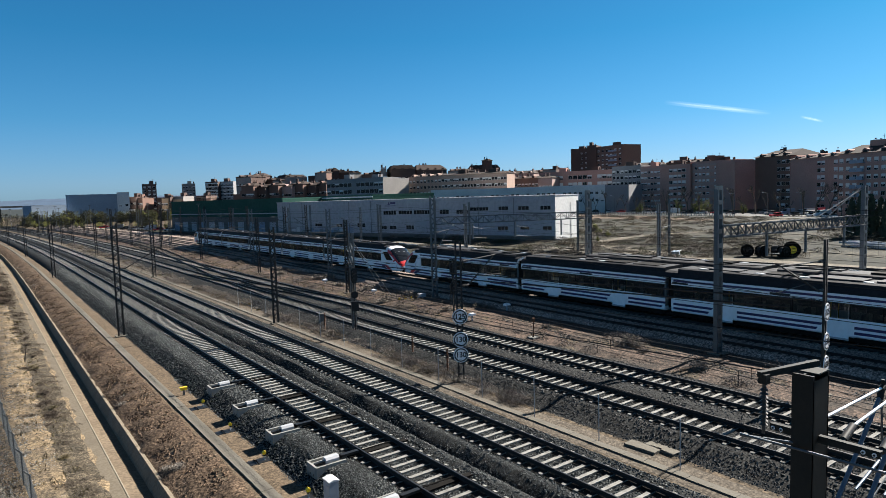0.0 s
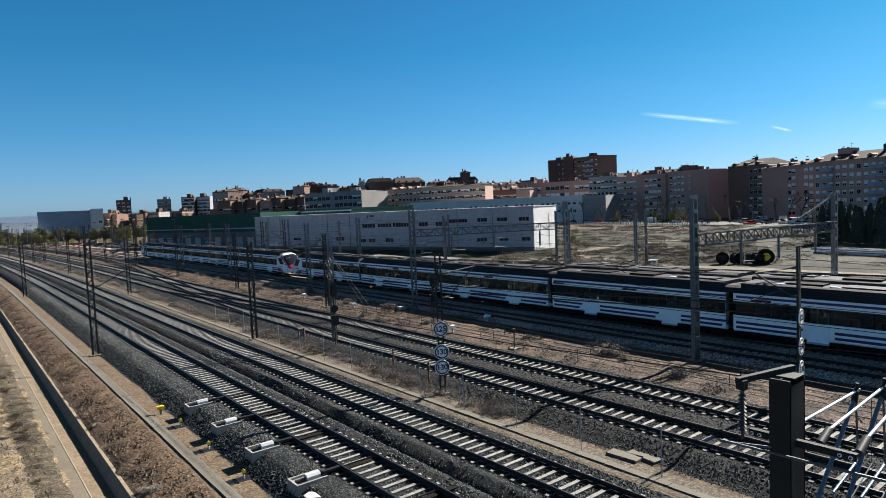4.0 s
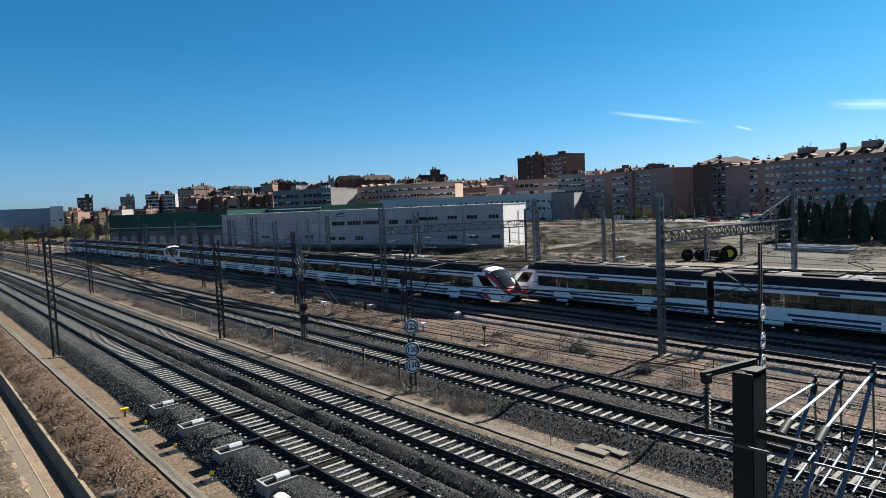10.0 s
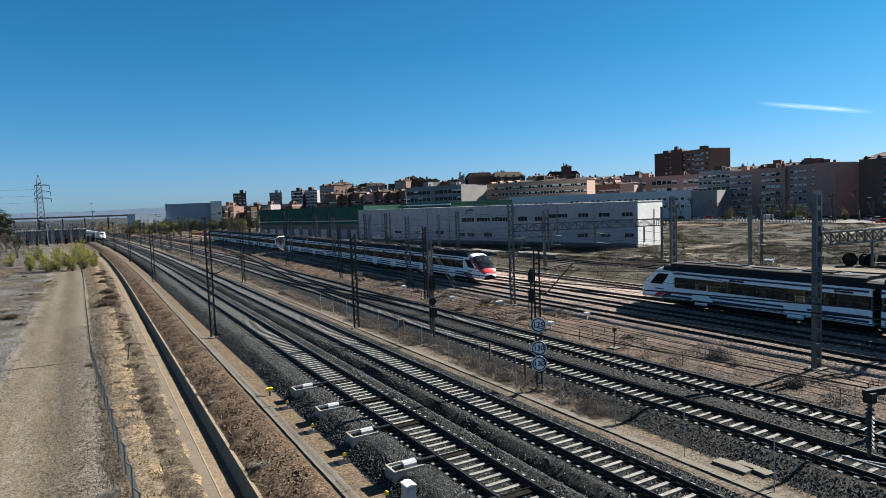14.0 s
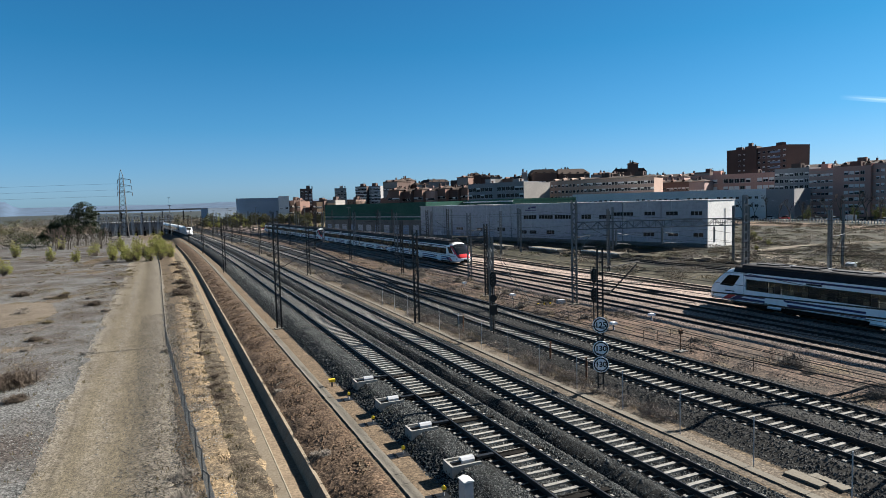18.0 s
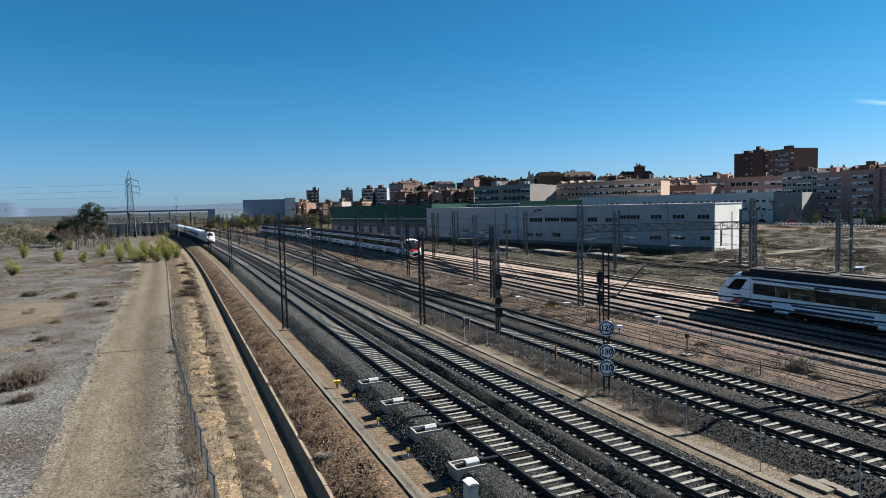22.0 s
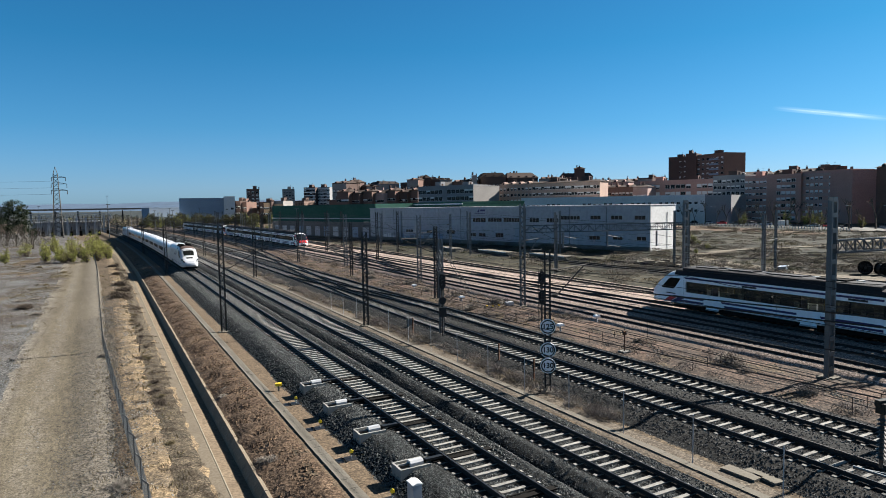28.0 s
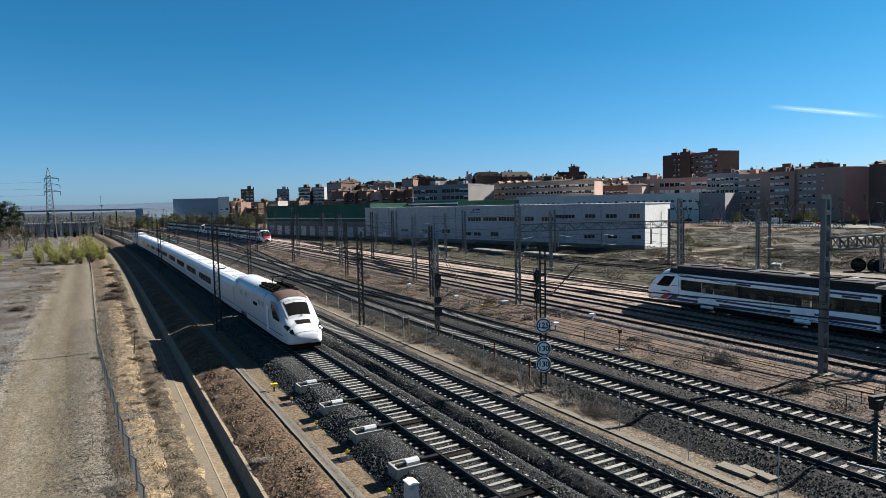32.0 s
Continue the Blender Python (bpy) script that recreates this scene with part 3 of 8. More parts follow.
def turnout(points, label):
    """Curved rails that leave one track for another, on their own sleepers."""
    t = thing("turnout_track", label, "railway track", "railway tracks")
    ys = list(np.arange(points[0][0], points[-1][0] + 0.1, 3.0))

    def cx(y):
        for (a, xa), (b, xb) in zip(points, points[1:]):
            if y <= b:
                return xa + (xb - xa) * (0.4 * smoothstep(a, b, y) + 0.6 * (y - a) / (b - a)) + bend(y)
        return points[-1][1] + bend(y)
    for s in (-0.87, 0.87):
        m = Mesh()
        m.loft([[(cx(y) + s + px, y, pz) for px, pz in ((-0.07, 0.01), (0.07, 0.01), (0.02, 0.04), (0.035, 0.13), (0.035, 0.176), (-0.035, 0.176), (-0.035, 0.13), (-0.02, 0.04))] for y in ys])
        part("rail", m, "rail", t)
        part("rail_head", Mesh().strip([[(cx(y) + s - 0.028, y, 0.182), (cx(y) + s + 0.028, y, 0.182)] for y in ys]), "railtop", t, "worn bright rail head")
    far, y = Mesh(), points[0][0] + 12
    while y < min(260, points[-1][0]):
        far.box(cx(y), y, -0.2, 2.6, 0.25, 0.195)
        y += 0.6
    part("sleeper_run", far, "woodsleeper", t, fix=False)["kind"] = "stuff"
    part("bed", Mesh().strip([[(cx(y) - 2.3, y, -0.5), (cx(y) - 1.6, y, -0.07), (cx(y) + 1.6, y, -0.07), (cx(y) + 2.3, y, -0.5)] for y in ys]), "oldballast", t)


ground()
turnout(((62, 25.9), (200, 37.4), (400, 37.4)), "long curved crossover leaving the second pair of tracks")
turnout(((60, 30.15), (100, 25.9)), "short crossover between the second pair of tracks")
turnout(((100, 46.3), (190, 57.6)), "curved crossover between the yard tracks")
turnout(((84, 41.9), (130, 46.3)), "short crossover between two yard tracks")
rails_and_sleepers()


# ---- trains ----
def ring(y, w, zb, zs, zr, flat=2.6, n=7):
    """A body section: straight sides to zs, then a rounded roof to zr."""
    pts = [(-w * 0.9, y, zb), (w * 0.9, y, zb), (w, y, zb + 0.12), (w, y, (zb + zs) / 2)]
    for i in range(n + 1):
        a = math.pi * i / n
        c, s = math.cos(a), math.sin(a)
        pts.append((w * math.copysign(abs(c) ** (2 / flat), c), y, zs + (zr - zs) * abs(s) ** (2 / flat)))
    pts += [(-w, y, (zb + zs) / 2), (-w, y, zb + 0.12)]
    return pts


def section_at(secs, y):
    for a, b in zip(secs, secs[1:]):
        if y <= b[0]:
            t = (y - a[0]) / (b[0] - a[0])
            return [p + (q - p) * t for p, q in zip(a, b)]
    return list(secs[-1])


def side_panel(secs, poly, side, proud=0.006):
    """A flat panel on a car's side, drawn as a polygon of (y, z)."""
    vs = []
    for y, z in poly:
        _, w, zb, zs, zr = section_at(secs, y)
        if z > zs:
            k = min(1.0, (z - zs) / max(0.01, zr - zs))
            w *= max(0.0, 1 - k ** 2.6) ** (1 / 2.6)
        vs.append((side * (w + proud), y, z))
    return Mesh().add(vs + [(side * (abs(v[0]) - 0.03), v[1], v[2]) for v in vs], [tuple(range(len(vs)))] + [(i, (i + 1) % len(vs), len(vs) + (i + 1) % len(vs), len(vs) + i) for i in range(len(vs))])


def flank(secs, cols, side, proud):
    """A sheet that hugs a car's rounded flank: columns of (y, lower z, upper z)."""
    rows = []
    for y, z0, z1 in cols:
        _, w, zb, zs, zr = section_at(secs, y)
        row = []
        for i in range(7):
            z = z0 + (z1 - z0) * i / 6
            k = max(0.0, min(1.0, (z - zs) / (zr - zs)))
            row.append((side * (w * (1 - k ** 2.6) ** (1 / 2.6) + proud), y, z))
        rows.append(row)
    return Mesh().strip(rows)


def top_panel(secs, ys, half, proud=0.012, drop=0.0):
    """A strip over the top of a nose from side to side; half: share of the half width, or a pair from first to last row."""
    rows = []
    for k, y in enumerate(ys):
        _, w, zb, zs, zr = section_at(secs, y)
        h = half if not isinstance(half, tuple) else half[0] + (half[1] - half[0]) * k / (len(ys) - 1)
        row = []
        for i in range(9):
            a = math.pi * (0.5 - h / 2 + h * i / 8)
            c, s = math.cos(a), math.sin(a)
            row.append(((w + proud) * math.copysign(abs(c) ** (2 / 2.6), c), y - proud * 0.7, zs + (zr - zs + proud) * abs(s) ** (2 / 2.6)))
        rows.append(row)
    return Mesh().strip(rows)


def bogie(parent, y, wheels=(-1.2, 1.2)):
    b = part("bogie", Mesh().box(-0.95, y, 0.42, 0.14, 3.0, 0.26).box(0.95, y, 0.42, 0.14, 3.0, 0.26).box(0, y, 0.45, 1.9, 0.5, 0.22), "under", parent)
    for dy in wheels:
        for s in (-1, 1):
            part("wheel", Mesh().tube((s * 0.8, y + dy, 0.62), (s * 0.94, y + dy, 0.62), 0.44, 16), "under", b)


CAB = [(0.0, 0.85, 0.85, 1.15, 1.32), (0.12, 1.05, 0.7, 1.3, 1.62), (0.4, 1.22, 0.66, 1.55, 2.02), (0.9, 1.36, 0.64, 1.95, 2.6), (1.5, 1.43, 0.63, 2.4, 3.15), (2.2, 1.465, 0.62, 2.85, 3.6), (3.0, 1.47, 0.62, 3.2, 3.85), (4.0, 1.47, 0.62, 3.35, 3.92), (30, 1.47, 0.62, 3.35, 3.92)]


def commuter_car(train, length, cab, y0, flip=False, trim="red"):
    """One car of a commuter unit; with a cab, its nose is at y0 and looks to -y (or to +y when flipped)."""
    car = new("car")
    car.parent = train
    car.matrix_basis = pose(0, y0 + (length if flip else 0), 0, 0, 0, 180 if flip else 0)
    secs = CAB if cab else [(0, 1.47, 0.62, 3.35, 3.92), (30, 1.47, 0.62, 3.35, 3.92)]
    y1 = length - 0.3
    ys = [s[0] for s in secs if s[0] < y1] + [y1] if cab else [0.3, y1]
    a = 4.2 if cab else 0.6
    w0 = 4.5 if cab else 0.3
    if cab:
        part("cab_body", Mesh().loft([ring(*section_at(secs, y)) for y in ys[:-1] + [w0]]), "white", car, "white painted cab body", smooth=True)
    arc = [(1.47 * math.copysign(abs(math.cos(t)) ** (2 / 2.6), math.cos(t)), 3.35 + 0.57 * abs(math.sin(t)) ** (2 / 2.6)) for t in [math.pi * k / 8 for k in range(9)]]
    part("car_body", Mesh().prism([(-1.47, 1.82), (-1.47, 0.74), (-1.32, 0.62), (1.32, 0.62), (1.47, 0.74), (1.47, 1.82), (1.4, 1.82), (1.4, 1.0), (-1.4, 1.0), (-1.4, 1.82)], w0, y1), "white", car, "white painted lower body")
    part("cant_rail", Mesh().prism([(1.47, 2.84)] + arc + [(-1.47, 2.84), (-1.4, 2.84), (-1.4, 3.25), (1.4, 3.25), (1.4, 2.84)], w0, y1), "white", car, "white upper body above the windows")
    for yy in (y1 - 0.12, w0 + 0.05):
        part("end_wall", Mesh().box(0, yy, 1.0, 2.7, 0.1, 2.3), "lining", car)
    roof = Mesh().strip([[(x, y, z) for x, z in ((-1.462, 3.42), (-1.435, 3.56), (-1.3, 3.8), (-0.9, 3.93), (0, 3.95), (0.9, 3.93), (1.3, 3.8), (1.435, 3.56), (1.462, 3.42))] for y in (a - 1.0, y1)])
    part("roof_skin", roof, "trainroof", car, "sooty dark roof")
    rng = random.Random(int(length * 10 + y0))
    part("roof_fairing", Mesh().prism([(-1.3, 3.78), (1.3, 3.78), (1.26, 4.12), (1.0, 4.2), (-1.0, 4.2), (-1.26, 4.12)], a - 0.2, y1 - 0.5), "trainroof", car, "long black roof fairing")
    y = a + 0.8
    while y < y1 - 3:
        ln = rng.choice((1.6, 2.4, 3.2))
        part("roof_unit", Mesh().box(rng.uniform(-0.15, 0.15), y + ln / 2, 4.19, rng.uniform(1.1, 1.7), ln, rng.uniform(0.05, 0.14)), rng.choice(("trainroof", "under", "trainroof")), car)
        if rng.random() < 0.75:
            part("roof_hatch", Mesh().box(-0.7, y + ln + 0.4, 4.2, 0.35, 0.6, 0.05), "grey", car, "pale roof hatch")
        y += ln + rng.choice((0.7, 1.2, 2.0))
    doors = (7.6, 16.6) if cab else (4.9, 12.7)
    y = w0 + 1.2
    while y < y1 - 1.4:
        if min(abs(y - d) for d in doors) > 1.3:
            for q in (-0.92, 0.92):
                part("seat_bay", Mesh().box(q, y, 1.0, 0.9, 0.5, 0.45).box(q, y + 0.25, 1.4, 0.9, 0.1, 0.75), "seat", car)
        y += 1.75
    for d in doors:
        for q in (-0.6, 0.6):
            part("grab_pole", Mesh().tube((q, d + 0.75, 1.0), (q, d + 0.75, 3.2), 0.03, 6), "yellow", car)
    for s in (-1, 1):
        cuts = [w0 + 0.12] + [v for d in doors for v in (d - 0.72, d + 0.72)] + [y1 - 0.15]
        for p, q in zip(cuts[::2], cuts[1::2]):
            n = max(1, round((q - p) / 2.3))
            for k in range(n):
                u, v = p + (q - p) * k / n, p + (q - p) * (k + 1) / n
                part("window", Mesh().box(s * 1.46, (u + v) / 2, 1.82, 0.016, v - u - 0.05, 1.02), "pane", car, "smoke-tinted window pane")
                part("window_post", Mesh().box(s * 1.44, v, 1.82, 0.05, 0.07, 1.02), "under", car)
        part("stripe", side_panel(secs, [(w0, 3.1), (y1 - 0.2, 3.1), (y1 - 0.2, 3.26), (w0 - 0.2, 3.26)], s, 0.004), "purple", car)
        for d in doors:
            dr = part("door", side_panel(secs, [(d - 0.68, 0.5), (d + 0.68, 0.5), (d + 0.68, 1.78), (d - 0.68, 1.78)], s, 0.016), "white", car)
            part("door_window", side_panel(secs, [(d - 0.6, 1.8), (d - 0.04, 1.8), (d - 0.04, 2.84), (d - 0.6, 2.84)], s, 0.012), "pane", dr)
            part("door_window", side_panel(secs, [(d + 0.04, 1.8), (d + 0.6, 1.8), (d + 0.6, 2.84), (d + 0.04, 2.84)], s, 0.012), "pane", dr)
            part("destination_blind", side_panel(secs, [(d + 3.0, 2.92), (d + 4.4, 2.92), (d + 4.4, 3.08), (d + 3.0, 3.08)], s, 0.006), "black", car)
            part("step", side_panel(secs, [(d - 0.7, 0.42), (d + 0.7, 0.42), (d + 0.7, 0.54), (d - 0.7, 0.54)], s, 0.07), "grey", dr)
        cuts = [w0 - (1.4 if cab else 0)] + [v for d in doors for v in (d - 1.0, d + 1.0)] + [y1 - 0.2]
        for p, q in zip(cuts[::2], cuts[1::2]):
            part("stripe", side_panel(secs, [(p, 1.2), (q, 1.2), (q, 1.38), (p - 0.12, 1.38)], s, 0.004), "purple", car)
            part("stripe", side_panel(secs, [(p + 0.3, 0.86), (q, 0.86), (q, 1.04), (p + 0.2, 1.04)], s, 0.004), "purple", car)
            part("skirt", side_panel(secs, [(p, 0.34), (q, 0.34), (q, 0.66), (p, 0.66)], s, -0.05), "under", car)
        if cab:
            part("cab_window", flank(secs, [(1.6, 2.02, 2.1), (1.9, 2.02, 2.4), (2.2, 2.02, 2.7), (2.6, 2.02, 3.08), (3.1, 2.02, 3.1), (3.5, 2.5, 3.1), (3.9, 3.02, 3.1)], s, 0.014), "glass", car)
            part("nose_band", side_panel(secs, [(0.3, 1.15), (0.7, 1.12), (1.5, 2.0), (2.6, 3.2), (2.45, 3.5), (1.7, 2.9), (1.0, 2.15)], s, 0.008), trim, car, trim + " band beside the windscreen")
            part("livery_patch", side_panel(secs, [(1.9, 0.75), (2.7, 0.75), (3.6, 1.28), (2.7, 1.28)], s, 0.02), "red", car, "slanted red patch")
            part("livery_patch", side_panel(secs, [(2.8, 0.75), (3.5, 0.75), (4.5, 1.28), (3.7, 1.28)], s, 0.02), "purple", car)
            part("logo", side_panel(secs, [(2.2, 1.5), (3.3, 1.5), (3.3, 1.6), (2.2, 1.6)], s, 0.006), "black", car, "small dark logo bar")
            part("headlight", side_panel(secs, [(0.32, 0.98), (0.62, 0.95), (0.72, 1.12), (0.36, 1.16)], s, 0.01), "lens", car)
    if cab:
        part("windscreen", top_panel(secs, (0.4, 0.7, 1.0, 1.4, 1.8, 2.25), (0.74, 0.68), 0.014), "screen", car, "large raked windscreen", smooth=True)
        part("brow", top_panel(secs, (2.28, 2.5, 2.75), 0.72, 0.01), "white", car, "white dome over the windscreen", smooth=True)
        part("brow_edge", top_panel(secs, (2.76, 2.9, 3.15), 0.9, 0.012), "white", car, "white edge of the dome", smooth=True)
        for q in (-1, 1):
            rows = []
            for y in (0.2, 0.3, 0.4, 0.7, 1.0, 1.4, 1.8, 2.25, 2.75):
                _, w, zb, zs, zr = section_at(secs, y)
                h0 = 0.75 - 0.06 * y / 2.25
                rows.append([((w + 0.016) * math.copysign(abs(math.cos(t)) ** (2 / 2.6), math.cos(t)), y - 0.01, zs + (zr - zs + 0.016) * abs(math.sin(t)) ** (2 / 2.6)) for t in [math.pi * (0.5 + q * (h0 + k * (1.0 - h0) / 4) / 2) for k in range(5)]])
            part("screen_pillar", Mesh().strip(rows), trim, car, trim + " pillar beside the windscreen", smooth=True)
        part("chin", top_panel(secs, (0.02, 0.12, 0.25, 0.39), 0.9, 0.014), trim, car, trim + " chin under the windscreen", smooth=True)
        part("bumper", Mesh().box(0, 0.18, 0.5, 1.5, 0.5, 0.4), "under", car)
        part("coupler", Mesh().box(0, -0.1, 0.82, 0.4, 0.5, 0.3), "under", car)
        bogie(car, 4.4)
    bogie(car, y1 + 0.3)
    part("gangway", Mesh().box(0, y1 + 0.15, 0.9, 2.3, 0.62, 2.7), "under", car)
    part("floor_gear", Mesh().box(0, (a + y1) / 2, 0.32, 2.4, y1 - a, 0.34), "under", car)
    return car


def pantograph(car_parent, y, z=4.0):
    m = Mesh()
    m.beam((-0.5, y, z + 0.2), (-0.4, y + 1.3, z + 0.75), 0.06).beam((0.5, y, z + 0.2), (0.4, y + 1.3, z + 0.75), 0.06)
    m.beam((-0.4, y + 1.3, z + 0.75), (-0.6, y + 0.1, z + 1.2), 0.05).beam((0.4, y + 1.3, z + 0.75), (0.6, y + 0.1, z + 1.2), 0.05).beam((-0.85, y + 0.1, z + 1.22), (0.85, y + 0.1, z + 1.22), 0.07)
    part("pantograph", m, "under", car_parent)


def commuter_train(label, units, cars_each=5, trim="red"):
    tr = thing("commuter_train", label, "train", "commuter trains")
    y = 0.0
    for u in range(units):
        n = cars_each
        for i in range(n):
            end = i in (0, n - 1)
            ln = 22.6 if end else 17.5
            c = commuter_car(tr, ln, end, y, flip=(i == n - 1), trim=trim)
            if i == 1:
                pantograph(c, 9.5)
            y += ln
        y += 0.7
    return tr


POWER = [(0.0, 0.7, 0.8, 1.08, 1.22), (0.12, 0.95, 0.66, 1.2, 1.45), (0.4, 1.18, 0.52, 1.36, 1.72), (0.9, 1.33, 0.46, 1.55, 1.98), (1.5, 1.4, 0.45, 1.75, 2.2), (2.0, 1.43, 0.45, 1.95, 2.5), (2.7, 1.45, 0.45, 2.3, 3.05), (3.5, 1.46, 0.45, 2.7, 3.6), (4.2, 1.47, 0.45, 2.95, 3.85), (5.2, 1.47, 0.45, 3.05, 3.95), (30, 1.47, 0.45, 3.05, 3.95)]


def power_car(train, y0, flip):
    car = new("power_car")
    car.parent = train
    L = 20.0
    car.matrix_basis = pose(0, y0 + (L if flip else 0), 0, 0, 0, 180 if flip else 0)
    ys = [0, 0.05, 0.12, 0.25, 0.4, 0.65, 0.9, 1.2, 1.5, 1.75, 2.0, 2.35, 2.7, 3.1, 3.5, 3.85, 4.2, 4.7, 5.2, L]
    part("car_body", Mesh().loft([ring(*section_at(POWER, y), flat=2.3, n=11) for y in ys]), "express", car, "white duck-billed power car body", smooth=True)
    P = POWER

    def top(ys_, half, proud):
        rows = []
        for k, y in enumerate(ys_):
            _, w, zb, zs, zr = section_at(P, y)
            h = half[0] + (half[1] - half[0]) * k / (len(ys_) - 1)
            rows.append([((w + proud) * math.copysign(abs(math.cos(a)) ** (2 / 2.3), math.cos(a)), y - proud * 0.6, zs + (zr - zs + proud) * abs(math.sin(a)) ** (2 / 2.3)) for a in [math.pi * (0.5 - h / 2 + h * i / 8) for i in range(9)]])
        return Mesh().strip(rows)
    ws = part("windscreen", top((1.95, 2.2, 2.5, 2.8, 3.1, 3.25), (0.36, 0.38), 0.02), "glass", car, "raked dark windscreen", smooth=True)
    part("screen_surround", top((1.7, 1.95, 2.35, 2.7, 3.1, 3.42), (0.44, 0.5), 0.012), "grey", car, "grey surround of the windscreen", smooth=True)
    part("wiper", Mesh().beam((0.1, 1.7, 2.37), (0.35, 2.5, 2.9), 0.03), "black", ws)
    part("sun_visor", top((3.0, 3.12, 3.22), (0.34, 0.35), 0.03), "grey", ws)
    part("nose_panel", top((0.85, 1.0, 1.4), (0.22, 0.24), 0.01), "under", car, "dark grille on the nose")
    part("roof_patch", top((3.6, 4.2, 5.2, 5.9), (0.56, 0.56), 0.012), "brickdark", car, "rust-brown stained roof patch", smooth=True)
    # flush dark box stands for the shaded roof well under the gear
    rc = Mesh().box(0, 8.3, 3.8, 2.1, 4.8, 0.16)
    for i in range(10):
        y = 6.2 + i * 0.45
        rc.box(-0.7 + 0.2 * (i % 3), y, 3.95, 0.4, 0.28, 0.16 + 0.1 * (i % 2)).tube((0.45, y, 3.95), (0.45, y, 4.2), 0.07, 6).box(0.8, y, 3.94, 0.2, 0.3, 0.1 + 0.08 * (i % 3))
    rc.beam((-0.9, 6.0, 4.15), (-0.9, 10.4, 4.15), 0.05).beam((0.9, 6.0, 4.2), (0.2, 10.4, 4.2), 0.05)
    part("roof_equipment", rc, "under", car, "dark high-voltage gear over a roof well drawn as a dark box")
    pantograph(car, 7.2, 3.7)
    for y in (11.6, 18.6):
        part("roof_joint", Mesh().strip([[(1.482 * math.copysign(abs(math.cos(t)) ** (2 / 2.3), math.cos(t)), yy, 3.05 + 0.912 * abs(math.sin(t)) ** (2 / 2.3)) for t in [math.pi * k / 14 for k in range(15)]] for yy in (y, y + 0.08)]), "galv", car, "grey joint across the roof")
    for s in (-1, 1):
        rows = []
        for y, h0, h1 in ((0.2, 0.72, 0.9), (0.35, 0.6, 0.97), (0.6, 0.56, 0.99), (0.9, 0.6, 0.99), (1.2, 0.7, 0.98), (1.45, 0.86, 0.97)):
            _, w, zb, zs, zr = section_at(P, y)
            rows.append([((w + 0.016) * math.copysign(abs(math.cos(t)) ** (2 / 2.3), math.cos(t)), y - 0.01, zs + (zr - zs + 0.016) * abs(math.sin(t)) ** (2 / 2.3)) for t in [math.pi * (0.5 + s * (h0 + (h1 - h0) * k / 4) / 2) for k in range(5)]])
        hl = part("headlight", Mesh().strip(rows), "lens", car, "dark teardrop headlight cluster")
        for k in (1, 3):
            x, y, z = rows[2][k]
            part("lamp", Mesh().tube((x * 0.98, y + 0.03, z), (x * 1.015, y - 0.05, z + 0.01), 0.07, 10), "white", hl)
        for z0, z1, y1, mat in ((0.98, 1.06, 1.6, "purple"), (0.72, 0.76, 0.9, "grey")):
            part("stripe", Mesh().strip([[(s * (section_at(P, y)[1] + 0.006), y, z) for z in (z0, z1)] for y in (y1, 2.0, 2.7, 3.5, 4.2, 5.2, L - 0.4)]), mat, car)
        part("cab_window", flank(P, [(2.5, 1.95, 2.15), (2.9, 1.96, 2.45), (3.3, 1.97, 2.75), (3.8, 1.98, 2.98), (4.3, 2.0, 3.1), (4.55, 2.4, 3.1), (4.75, 2.95, 3.1)], s, 0.016), "glass", car)
        part("screen_surround", flank(P, [(2.1, 1.95, 2.05), (2.6, 2.16, 2.5), (3.1, 2.64, 2.95), (3.6, 2.92, 3.2), (4.2, 3.12, 3.3), (4.9, 3.12, 3.3)], s, 0.012), "bluewall", car, "blue-grey cab surround")
        part("logo", side_panel(P, [(9.8, 2.2), (11.4, 2.2), (11.4, 2.5), (9.8, 2.5)], s, 0.004), "under", car, "small dark logo bar")
        # flat dark panel paints the shade inside the bogie opening
        part("bogie_cutout", side_panel(P, [(14.2, 0.5), (17.0, 0.5), (16.7, 0.9), (14.5, 0.9)], s, 0.004), "under", car, "dark panel drawn as the shaded bogie opening")
        for y in (6.9, 18.9):
            part("vent", side_panel(P, [(y, 3.28), (y + 0.7, 3.28), (y + 0.7, 3.62), (y, 3.62)], s, 0.02), "screen", car, "small dark roof vent")
        part("hand_rail", Mesh().tube((s * 1.5, 5.6, 1.2), (s * 1.5, 5.6, 2.5), 0.025, 6), "grey", car)
        part("cab_door", side_panel(P, [(5.75, 0.75), (6.5, 0.75), (6.5, 2.75), (5.75, 2.75)], s, 0.007), "white", car)
        for y in (7.2, 8.6, 14.0, 16.0):
            part("grille", side_panel(P, [(y, 2.45), (y + 0.9, 2.45), (y + 0.9, 2.9), (y, 2.9)], s, 0.005), "grey", car)
        part("skirt", side_panel(P, [(1.6, 0.22), (L - 0.5, 0.22), (L - 0.5, 0.5), (1.2, 0.5)], s, -0.06), "under", car)
    part("valance", Mesh().box(0, 1.3, 0.2, 2.3, 1.6, 0.32), "under", car)
    part("nose_seam", top((0.13, 0.155), (0.98, 0.98), 0.008), "under", car)
    part("screen_frame", top((3.3, 3.36, 3.42), (0.56, 0.56), 0.016), "grey", car)
    bogie(car, 4.6), bogie(car, 15.6)
    return car


